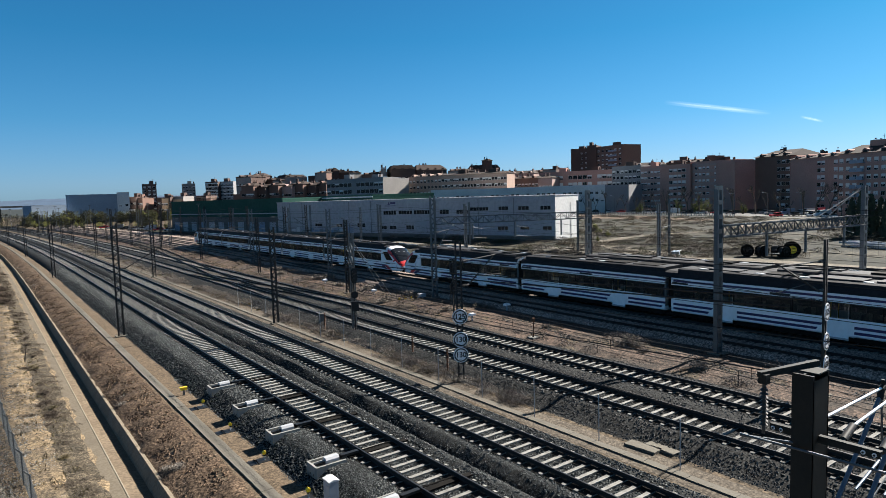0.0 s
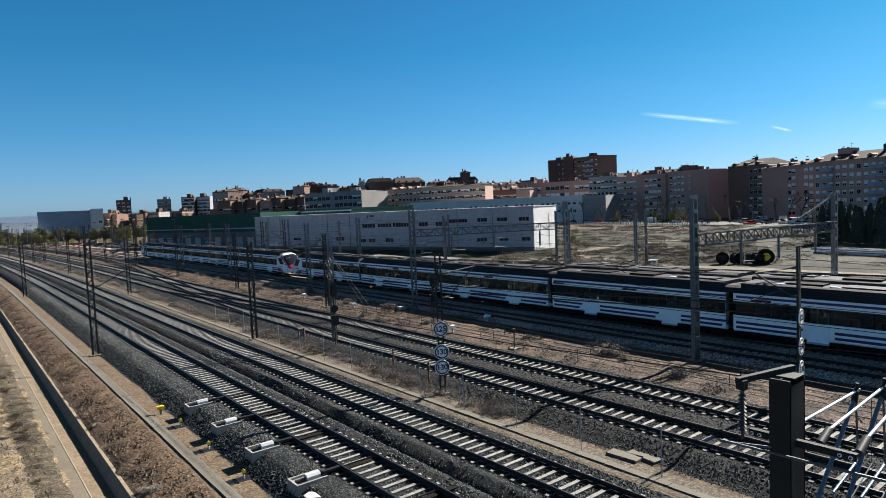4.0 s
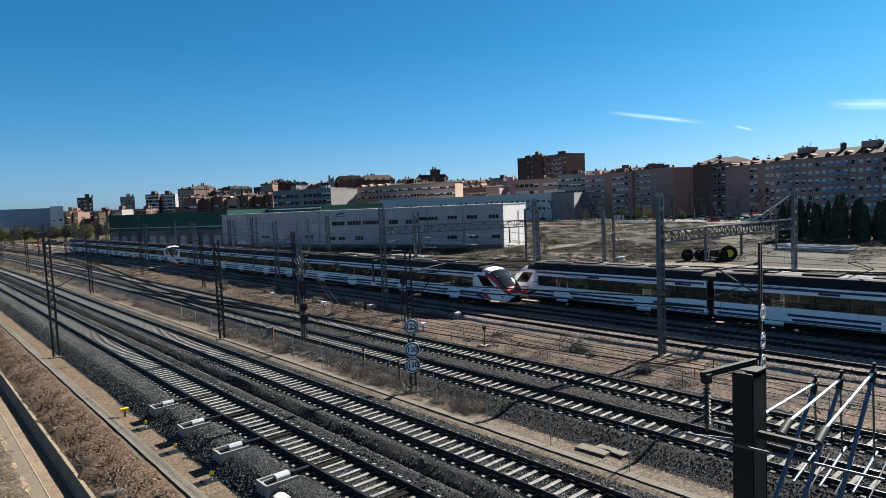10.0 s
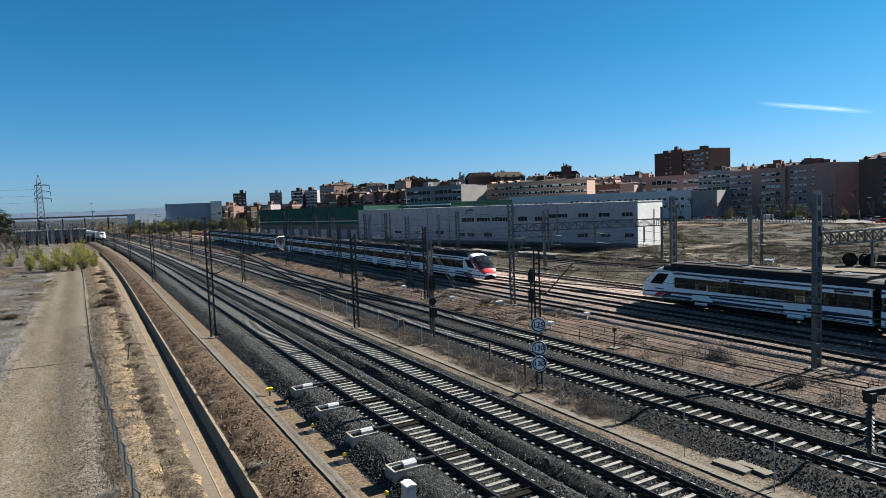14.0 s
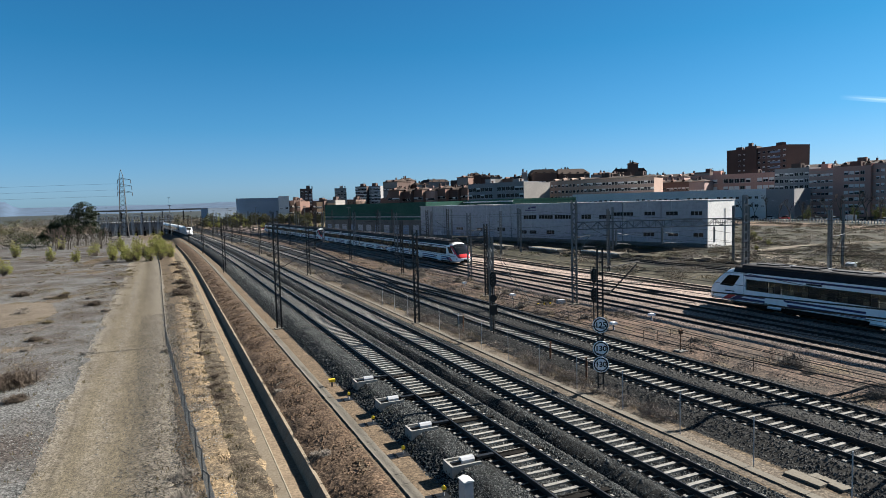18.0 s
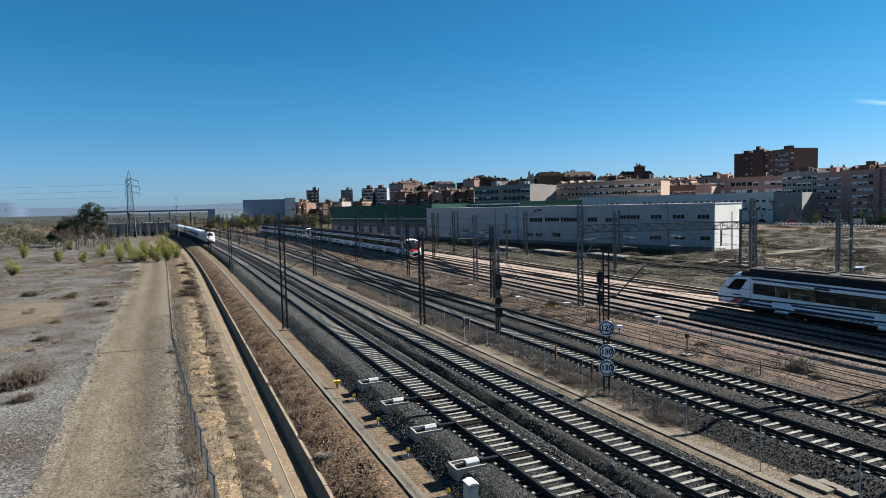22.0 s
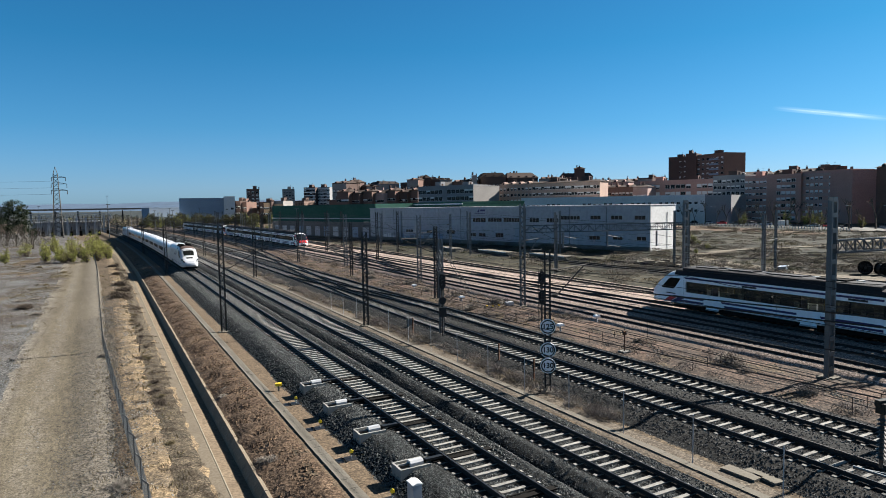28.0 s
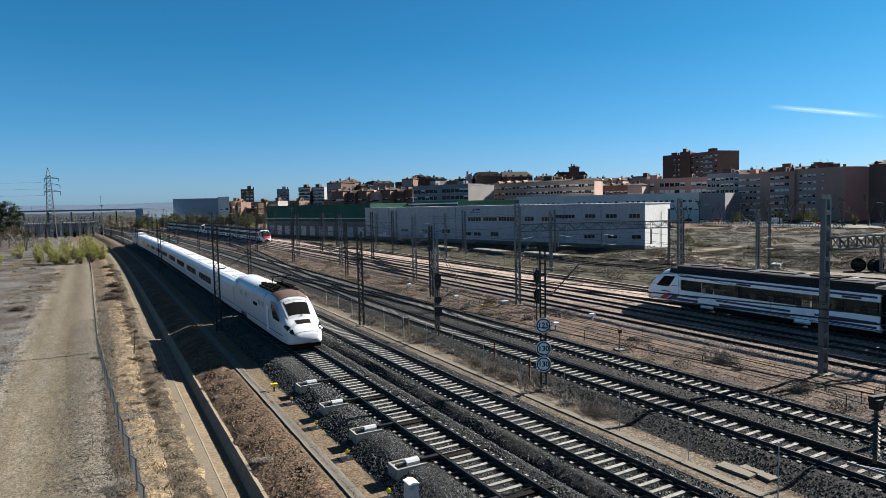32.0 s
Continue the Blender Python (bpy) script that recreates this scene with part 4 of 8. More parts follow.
def coach(train, y0, kind):
    car = new("coach")
    car.parent = train
    car.matrix_basis = pose(0, y0, 0)
    L = 13.14
    secs = [(0, 1.46, 0.4, 2.75, 3.42), (30, 1.46, 0.4, 2.75, 3.42)]
    a, b = 0.12, L - 0.12
    part("car_body", Mesh().loft([ring(y, *secs[0][1:], flat=2.5, n=9) for y in (a, b)]), "express", car, smooth=True)
    # roof in whiter paint than the sides: sunlight put into the colour
    part("roof_skin", Mesh().strip([[(x, y, z) for x, z in ((-1.2, 3.24), (-0.8, 3.43), (0, 3.45), (0.8, 3.43), (1.2, 3.24))] for y in (a + 0.3, b - 0.3)]), "white", car, "silvery roof, its sunlit brightness put into the white")
    part("roof_unit", Mesh().prism([(-0.7, 3.42), (0.7, 3.42), (0.6, 3.485), (-0.6, 3.485)], L / 2 - 4.0, L / 2 - 1.0), "grey", car)
    part("roof_unit", Mesh().prism([(-0.6, 3.42), (0.6, 3.42), (0.5, 3.475), (-0.5, 3.475)], L / 2 + 2.2, L / 2 + 4.2), "grey", car)
    for y in (2.2, 4.4, 6.6, 8.8, 11.0):
        part("roof_joint", Mesh().strip([[(x, yy, z + 0.006) for x, z in ((-1.2, 3.24), (-0.8, 3.43), (0, 3.45), (0.8, 3.43), (1.2, 3.24))] for yy in (y, y + 0.07)]), "galv", car)
    n = 0 if kind == "service" else (7 if kind == "saloon" else 5)
    for s in (-1, 1):
        if n:
            y, step = 1.5, (L - 3.0) / n
            for i in range(n):
                part("window", side_panel(secs, [(y + 0.07, 1.5), (y + step - 0.07, 1.5), (y + step - 0.07, 2.3), (y + 0.07, 2.3)], s, 0.005), "glass", car)
                y += step
        part("stripe", side_panel(secs, [(a, 0.98), (b, 0.98), (b, 1.04), (a, 1.04)], s, 0.004), "purple", car)
        part("skirt", side_panel(secs, [(a, 0.2), (b, 0.2), (b, 0.44), (a, 0.44)], s, -0.08), "under", car)
    part("gangway", Mesh().box(0, L, 0.6, 2.5, 0.3, 2.5), "under", car)
    ax = part("axle_frame", Mesh().box(0, L, 0.35, 2.2, 0.9, 0.3), "under", car)
    for s in (-1, 1):
        part("wheel", Mesh().tube((s * 0.8, L, 0.62), (s * 0.94, L, 0.62), 0.44, 14), "under", ax)
    return car


def express_train():
    tr = thing("express_train", "white duck-nosed express train with low silver-roofed coaches", "train")
    power_car(tr, 0, False)
    y = 20.3
    for i in range(11):
        coach(tr, y, "service" if i in (0, 10) else ("bistro" if i == 5 else "saloon"))
        y += 13.14
    power_car(tr, y, True)
    return tr


train_parked = commuter_train("white and purple commuter train standing in the yard", 1, 4, "white")
train_leaving = commuter_train("two coupled white commuter units with red noses rolling away", 2, 5)
train_express = express_train()


# ---- beside the line ----
def lattice_mast(x, y, h, w=0.42, mat="mast", face=0.0, label="slender dark lattice catenary mast on a concrete foot", top=True):
    """A mast of two channels joined by zigzag lacing."""
    z0 = ground_z(x) if x < 10 or x > 20.6 else -0.5
    b = bend(y)
    t = thing("catenary_mast", label, "catenary mast", "catenary masts", (x + b, y, z0), face)
    H = h - z0
    for s in (-1, 1):
        part("channel", Mesh().prism([(s * w / 2 - 0.06, -0.1), (s * w / 2 + 0.06, -0.1), (s * w / 2 + 0.06, 0.1), (s * w / 2 - 0.06, 0.1)], 0, H, "z"), mat, t)
    n = max(6, int(H / (w * 0.95)))
    lac = Mesh()
    for i in range(n):
        za, zb = 0.3 + (H - 0.5) * i / n, 0.3 + (H - 0.5) * (i + 1) / n
        s = 1 if i % 2 else -1
        for d in (-0.08, 0.08):
            lac.beam((-s * w / 2, d, za), (s * w / 2, d, zb), 0.06, 0.05)
    part("lacing", lac, mat, t)["kind"] = "stuff"
    part("footing", Mesh().box(0, 0, -0.4, w + 0.5, 0.7, 0.5), "concrete", t)
    return t


def batten_mast(x, y, h, w=0.5, label="galvanized twin-channel mast with batten plates"):
    z0 = ground_z(x)
    t = thing("catenary_mast", label, "catenary mast", "catenary masts", (x, y, z0))
    H = h - z0
    for s in (-1, 1):
        part("channel", Mesh().prism([(s * w / 2 - 0.07, -0.14), (s * w / 2 + 0.07, -0.14), (s * w / 2 + 0.07, 0.14), (s * w / 2 - 0.07, 0.14)], 0, H, "z"), "galv", t)
    z = 0.5
    while z < H:
        part("batten", Mesh().box(0, -0.14, z, w, 0.02, 0.28), "galv", t)
        part("batten", Mesh().box(0, 0.14, z, w, 0.02, 0.28), "galv", t)
        z += 0.95
    part("footing", Mesh().box(0, 0, -0.4, w + 0.6, 0.9, 0.55), "concrete", t)
    return t


def cantilever(x, y, tx, mat="mast", zt=6.95, zc=5.65):
    """The hinged arm that holds the wires over a track."""
    b = bend(y)
    s = 1 if tx > x else -1
    t = thing("catenary_cantilever", "hinged steel catenary arm with insulators over the track", "catenary arm", "catenary arms", (x + b, y, 0))
    d = tx - x
    part("top_tube", Mesh().tube((s * 0.75, 0, zt - 0.1), (d, 0, zt + 0.08), 0.035, 6), mat, t)
    part("stay_tube", Mesh().tube((s * 0.75, 0, zc - 0.3), (d - s * 0.2, 0, zt - 0.02), 0.04, 6), mat, t)
    part("registration_arm", Mesh().tube((s * abs(d) * 0.45, 0, zc + 0.2), (d + s * 0.4, 0, zc + 0.12), 0.022, 6), mat, t)
    part("drop_arm", Mesh().tube((d + s * 0.35, 0, zc + 0.15), (d - s * 0.05, 0, zc + 0.02), 0.018, 6), mat, t)
    for z in (zt - 0.1, zc - 0.3):
        ins = Mesh().tube((s * 0.22, 0, z), (s * 0.78, 0, z), 0.04, 8)
        for i in range(5):
            ins.tube((s * (0.32 + i * 0.09), 0, z), (s * (0.36 + i * 0.09), 0, z), 0.08, 8)
        part("insulator", ins, "insul", t)
    return t


ROW_A = (60.4, 119.5, 178, 236, 294, 352)
ROW_B = (55.3, 104.5, 160, 218, 276, 340)
ROW_C = (55.5, 80.8, 112, 140, 170, 205, 245, 290)
for _y in ROW_A:
    lattice_mast(9.39, _y, 9.3)
    cantilever(9.39, _y, 13.2)
for _y in ROW_B:
    lattice_mast(21.45, _y, 8.4)
    cantilever(21.45, _y, 18.0)
for _k, _y in enumerate(ROW_C):
    lattice_mast(39.7, _y, 10.8 if _k == 0 else 9.4, 0.55, "galv", label="tall weathered lattice mast of the yard portal")
    cantilever(39.7, _y, 41.9, "girder")
for _y in (66, 95, 126, 158, 190, 225, 265):
    lattice_mast(34.6, _y, 8.3, 0.36, label="dark lattice mast beside the second pair of tracks")
    cantilever(34.6, _y, 30.15)
for _y in (78, 112, 148, 188):
    lattice_mast(62.2, _y, 9.0, 0.36, "galv", label="grey lattice mast at the edge of the yard")
    cantilever(62.2, _y, 57.6, "girder")
for _x, _y in ((88.5, 59), (70, 88), (70.5, 118), (86.6, 76.3), (84.8, 71.8), (84, 104), (80, 135), (76, 165)):
    lattice_mast(_x, _y, 9.2, 0.3, "galv", label="thin grey mast before the depot building")

for _x, _y in ((46.0, 205), (54.5, 215), (48.5, 240), (60.0, 250), (43.0, 262), (55.0, 285), (34.6, 300), (46.0, 310), (58.0, 325), (36.0, 345), (50.0, 360), (64.0, 370), (22.5, 205), (23.0, 262), (37.5, 232), (28.0, 318), (66.0, 200), (70.0, 240), (68.0, 290), (52.0, 186), (48.5, 150), (60.5, 172), (59.5, 132), (48.6, 118)):
    lattice_mast(_x, _y, 9.6, 0.45, label="dark lattice mast far down the yard")
    cantilever(_x, _y, _x - 3.2)

# portals over the yard
batten_mast(39.1, 22.4, 10.65)
batten_mast(56.0, 20.0, 10.6)
batten_mast(56.4, 48.2, 10.75)
lattice_mast(55.5, 38.2, 9.3, 0.3, "galv", label="grey mast with a curved arm in the yard")
cantilever(55.5, 38.2, 57.6, "galv")


def portal_beam(p, q, z, dep=0.75, wid=0.5):
    a, b = Vector((*p, 0)), Vector((*q, 0))
    L = (b - a).length
    t = thing("portal_beam", "blue-grey lattice girder spanning the yard tracks", "girder", "yard girders", (p[0], p[1], z), math.degrees(math.atan2(b.y - a.y, b.x - a.x)))
    for sy in (-1, 1):
        for k in (0, 1):
            part("chord", Mesh().beam((0, sy * wid / 2, k * dep), (L, sy * wid / 2, k * dep), 0.09), "girder", t)
        web = Mesh()
        n = int(L / 0.75)
        for i in range(n):
            s = i % 2
            web.beam((L * i / n, sy * wid / 2, s * dep), (L * (i + 1) / n, sy * wid / 2, (1 - s) * dep), 0.05)
            web.beam((L * i / n, sy * wid / 2, 0), (L * i / n, sy * wid / 2, dep), 0.04)
        part("web", web, "girder", t)["kind"] = "stuff"
    lace = Mesh()
    for i in range(int(L / 0.75)):
        lace.beam((i * 0.75, -wid / 2, dep), (i * 0.75 + 0.75, wid / 2, dep), 0.04)
    part("top_lacing", lace, "girder", t)["kind"] = "stuff"
    return t


portal_beam((39.2, 22.4), (55.9, 20.0), 7.5)
portal_beam((39.9, 55.4), (56.3, 48.3), 7.7)
_t = thing("stay_rod", "pair of steel stay rods bracing the yard girder", "stay rod", at=(56, 20, 0))
part("rod", Mesh().tube((0, -0.1, 10.5), (-6.5, 0.8, 8.3), 0.035, 6), "galv", _t)
part("rod", Mesh().tube((0, 0.2, 10.5), (-4.6, 0.8, 8.3), 0.035, 6), "galv", _t)
for _i, (_x, _y) in enumerate(((44.1, 21.7), (48.5, 21.05), (53.4, 20.4), (43.8, 53.7), (48.4, 51.8), (53.5, 49.6))):
    _t = thing("drop_post", "steel drop post with a registration arm under the yard girder", "drop post", "drop posts", (_x, _y, 0))
    part("post", Mesh().box(0, 0, 5.9, 0.14, 0.14, 1.7), "galv", _t)
    part("arm", Mesh().tube((0, 0, 6.1), (1.9, 0, 5.9), 0.022, 6), "girder", _t)
    part("stay", Mesh().tube((0, 0, 7.2), (1.8, 0, 6.9), 0.022, 6), "girder", _t)


# wires
def wires():
    for k, tx in enumerate(TRACKS):
        end = 420 if k < 4 else 300
        t = thing("catenary_wire", "thin copper contact wire hung from a sagging messenger wire", "overhead wire", "overhead wires")
        mids = [4.1, 60.4, 119.5, 178, 236, 294, 352, 410] if k == 0 else ([-2, 55.3, 104.5, 160, 218, 276, 340, 400] if k == 1 else [-8, 22.2, 55, 80.8, 112, 140, 170, 205, 245, 290, 340, 400])
        cp, mp, d = [], [], Mesh()
        for a, b in zip(mids, mids[1:]):
            if b > end + 60:
                break
            cp.append((tx + bend(a) + (0.15 if len(cp) % 2 else -0.15), a, 5.62))
            n = 6
            pts = [(tx + bend(a + (b - a) * i / n), a + (b - a) * i / n, 7.0 - 4 * 0.75 * (i / n) * (1 - i / n)) for i in range(n)]
            mp += pts
            for p in pts:
                d.tube(p, (p[0], p[1], 5.62), 0.006, 4)
        part("contact_wire", Mesh().path(cp, 0.014), "wire", t)
        part("messenger_wire", Mesh().path(mp, 0.014), "wire", t)
        part("dropper", d, "wire", t)["kind"] = "stuff"
    for x, z in ((9.0, 9.1), (9.8, 9.1), (21.45, 8.3), (39.4, 9.6), (40.1, 9.3)):
        t = thing("feeder_wire", "thin feeder cable strung from mast to mast", "overhead wire", "feeder wires")
        ys = [4.1, 60.4, 119.5, 178, 236, 294, 352]
        pts = []
        for a, b in zip(ys, ys[1:]):
            n = 6
            pts += [(x + bend(a + (b - a) * i / n), a + (b - a) * i / n, z - 4 * 0.6 * (i / n) * (1 - i / n)) for i in range(n)]
        part("cable", Mesh().path(pts, 0.013), "wire", t)


wires()


# the near mast with three arms over the first track
def near_mast():
    x, y = 9.8, 4.15
    t = thing("tension_mast", "dark box-section catenary mast with a crossbeam and three arms", "catenary mast", at=(x, y, -0.62))
    H = 8.02 + 0.62
    w, d = 0.52, 0.3
    part("web_plate", Mesh().box(0, 0, 0, w - 0.04, 0.03, H), "post", t)
    for s in (-1, 1):
        part("flange", Mesh().box(s * (w / 2 - 0.02), 0, 0, 0.035, d, H), "post", t)
    part("front_plate", Mesh().box(0, -d / 2 + 0.01, 0, w, 0.02, H - 0.08), "post", t)
    part("cap_plate", Mesh().box(0.06, 0, H, w - 0.16, d + 0.02, 0.02).box(0.14, 0.15, H, 0.24, 0.03, 0.09), "post", t, "grey cap plate with a bent lip")
    part("footing", Mesh().box(0, 0, -0.5, 1.2, 1.0, 0.62), "concrete", t)
    arm = part("top_arm", Mesh().beam((0.35, 0.05, H + 0.06), (-0.8, 0.36, H + 0.03), 0.08, 0.09), "post", t, "painted steel arm")
    part("arm_bracket", Mesh().box(-0.74, 0.32, H - 0.1, 0.12, 0.12, 0.14), "post", arm)
    st = Mesh().tube((-0.74, 0.32, H - 0.85), (-0.74, 0.32, H - 0.08), 0.025, 6)
    for i in range(10):
        st.tube((-0.74, 0.32, H - 0.72 + i * 0.058), (-0.74, 0.32, H - 0.69 + i * 0.058), 0.062, 10, 0.03)
    part("insulator_string", st, "insul", t, "brown ribbed insulator string")
    part("crossbeam", Mesh().box(-0.02, -0.2, H - 0.95, 0.09, 1.5, 0.025).box(-0.06, -0.2, H - 1.03, 0.02, 1.5, 0.08), "post", t, "crossbeam with bolt holes")
    for yy in (-0.88, -0.74, 0.38, 0.5):
        bo = part("bolt", Mesh().tube((-0.085, yy, H - 0.985), (-0.07, yy, H - 0.985), 0.03, 12), "signwhite", t, "pale washer")
        part("nut", Mesh().tube((-0.1, yy, H - 0.985), (-0.08, yy, H - 0.985), 0.016, 6), "black", bo)
    for k, (yy, zt, zr) in enumerate(((-0.92, 7.61, 5.9), (-0.42, 7.39, 5.85), (0.0, 7.22, 5.8))):
        a = part("arm", Mesh().tube((0.4, yy, H - 0.83), (2.95, yy, zt + 0.58), 0.024, 10), "tube", t, "bright tube of the arm", smooth=True)
        z1 = H - 0.92
        ins = Mesh().tube((0.1, yy, z1 - 0.03), (0.44, yy, z1 + 0.1), 0.058, 16).tube((0.06, yy, z1 - 0.045), (0.11, yy, z1 - 0.026), 0.04, 12)
        part("arm_insulator", ins, "insul", a, smooth=True)
        part("stay", Mesh().tube((0.15, yy, 5.6), (2.75, yy, zt + 0.47), 0.035, 10), "bluetube", a, "blue-grey stay tube", smooth=True)
        part("clamp", Mesh().tube((2.7, yy, zt + 0.4), (2.78, yy, zt + 0.56), 0.055, 10).tube((2.76, yy, zt + 0.56), (2.86, yy, zt + 0.6), 0.05, 10).tube((2.84, yy, zt + 0.58), (2.84, yy, zt + 0.72), 0.03, 8), "post", a)
        part("hanger", Mesh().tube((2.78, yy, zt + 0.45), (2.9, yy, zr + 0.7), 0.018, 6), "galv", a)
        part("registration_tube", Mesh().tube((1.9, yy + 0.05, zr + 0.4), (3.25, yy + 0.05, zr + 0.7), 0.026, 8), "bluetube", a)
        part("steady_arm", Mesh().tube((2.3, yy - 0.06, zr + 0.15), (3.4, yy - 0.06, zr + 0.5), 0.014, 6), "galv", a)
    t2 = thing("feeder_wire", "thick twisted cable passing the near mast", "overhead wire")
    part("cable", Mesh().tube((9.2, 4.9, 7.0), (11.8, -6, 6.2), 0.02, 6), "galv", t2)
    part("cable", Mesh().tube((9.2, 4.9, 6.98), (9.6, 4.2, 6.95), 0.02, 6), "galv", t2)


near_mast()


# signs and signals
def text_mesh(body, size, name):
    c = bpy.data.curves.new(name, 'FONT')
    c.body, c.size, c.align_x, c.align_y, c.extrude, c.offset = body, size, 'CENTER', 'CENTER', 0.004, 0.012
    ob = bpy.data.objects.new(name, c)
    me = bpy.data.meshes.new_from_object(ob)
    bpy.data.objects.remove(ob)
    me.materials.clear()
    me.materials.append(M["black"])
    return me


def speed_sign(at, text, rz):
    t = thing("speed_sign", "round white speed board reading " + text + " with a dark rim", "speed sign", "speed signs", at, rz)
    R = 0.46
    part("board", Mesh().tube((0, 0.02, 0), (0, -0.02, 0), R, 32), "signwhite", t)
    rim = Mesh()
    n = 40
    for i in range(n):
        a, b = 2 * math.pi * i / n, 2 * math.pi * (i + 1) / n
        rim.add([(r * math.cos(q), -0.024, r * math.sin(q)) for q in (a, b) for r in (R * 0.9, R * 0.74)], [(0, 1, 3, 2)])
    part("rim", rim, "black", t)
    part("back_rim", Mesh().tube((0, 0.021, 0), (0, 0.03, 0), R * 1.01, 32), "grey", t)
    d = part("digits", text_mesh(text, 0.44, "digits"), "black", t)
    d.matrix_basis = pose(0, -0.026, 0, 90, 0, 0)
    return t


def sign_mast(x, y, h, signs, rz, gap=0.3):
    z0 = ground_z(x)
    t = thing("sign_mast", "dark twin-channel mast carrying round speed boards", "mast", "sign masts", (x, y, z0), rz)
    for s in (-1, 1):
        part("channel", Mesh().box(s * gap / 2, 0, 0, 0.09, 0.12, h - z0), "mast", t)
    for i in range(12):
        part("batten", Mesh().box(0, 0, 0.4 + i * (h - z0 - 0.6) / 12, gap, 0.06, 0.08), "mast", t)
    part("footing", Mesh().box(0, 0, -0.3, 0.8, 0.7, 0.4), "concrete", t)
    for z, text in signs:
        f = Matrix.Rotation(radians(rz), 4, 'Z') @ Vector((0.0, -0.12, 0))
        speed_sign((x + f.x, y + f.y, z), text, rz)


sign_mast(22.95, 29.6, 8.0, ((3.5, "125"), (2.1, "130"), (1.16, "130")), -30)
cantilever(22.95, 29.6, 25.9)
sign_mast(35.0, 14.2, 7.96, ((4.17, "125"), (2.62, "130"), (1.4, "130")), 8)
cantilever(35.0, 14.2, 30.15)


def light_signal(x, y, z0, heads, h, label="black colour-light railway signal on a slim post"):
    t = thing("railway_signal", label, "railway signal", "railway signals", (x, y, z0), -20)
    part("post", Mesh().tube((0, 0, 0), (0, 0, h), 0.06, 8), "mast", t)
    for z, kind in heads:
        if kind == "head":
            hd = part("signal_head", Mesh().prism([(-0.27, -0.3), (-0.12, -0.62), (0.12, -0.62), (0.27, -0.3), (0.27, 0.4), (0.12, 0.62), (-0.12, 0.62), (-0.27, 0.4)], -0.2, -0.12), "black", t)
            hd.matrix_basis = pose(0, 0, z)
            for k in (-0.3, 0.0, 0.3):
                part("lamp", Mesh().tube((0, -0.3, k), (0, -0.2, k), 0.1, 12), "lens", hd)
                part("hood", Mesh().tube((0, -0.42, k + 0.02), (0, -0.2, k + 0.02), 0.13, 12, 0.12), "black", hd)
        elif kind == "disc":
            part("route_disc", Mesh().tube((0, -0.2, z), (0, -0.1, z), 0.3, 20), "black", t)
        else:
            part("relay_box", Mesh().box(0, -0.1, z - 0.4, 0.6, 0.35, 0.8), "black", t)
    lad = Mesh()
    for i in range(int(h / 0.3)):
        lad.box(0, 0.22, 0.3 + i * 0.3, 0.36, 0.02, 0.02)
    part("ladder", lad.beam((-0.18, 0.22, 0), (-0.18, 0.22, h), 0.03).beam((0.18, 0.22, 0), (0.18, 0.22, h), 0.03), "mast", t)
    return t


light_signal(24.35, 45.4, -0.45, ((4.95, "head"), (3.4, "disc"), (2.45, "box")), 5.6)
light_signal(33.9, 44.6, -0.38, ((4.6, "head"), (2.9, "head")), 5.3)
# mast behind the signal with guy rods and pulley wheels
lattice_mast(24.9, 46.6, 7.9, 0.3, "galv", label="grey lattice tension mast with pulley wheels")
_t = thing("guy_rod", "pair of pale steel guy rods anchoring a mast", "guy rod", at=(24.9, 46.6, 0))
part("rod", Mesh().tube((0, 0, 7.4), (12.3, 13.8, -0.4), 0.03, 6), "galv", _t)
part("rod", Mesh().tube((0, 0.2, 7.4), (12.9, 16.4, -0.4), 0.03, 6), "galv", _t)
for _z in (6.6, 5.6):
    _t = thing("pulley_wheel", "spoked tensioning wheel for the overhead wire", "pulley wheel", "pulley wheels", (24.65, 46.4, _z))
    _m = Mesh()
    for _i in range(20):
        _a, _b = 2 * math.pi * _i / 20, 2 * math.pi * (_i + 1) / 20
        _m.beam((0, 0.42 * math.cos(_a), 0.42 * math.sin(_a)), (0, 0.42 * math.cos(_b), 0.42 * math.sin(_b)), 0.06)
    part("rim", _m, "galv", _t)
    _m = Mesh()
    for _i in range(6):
        _m.beam((0, 0, 0), (0, 0.42 * math.cos(_i * 1.047), 0.42 * math.sin(_i * 1.047)), 0.04)
    part("spokes", _m, "galv", _t)


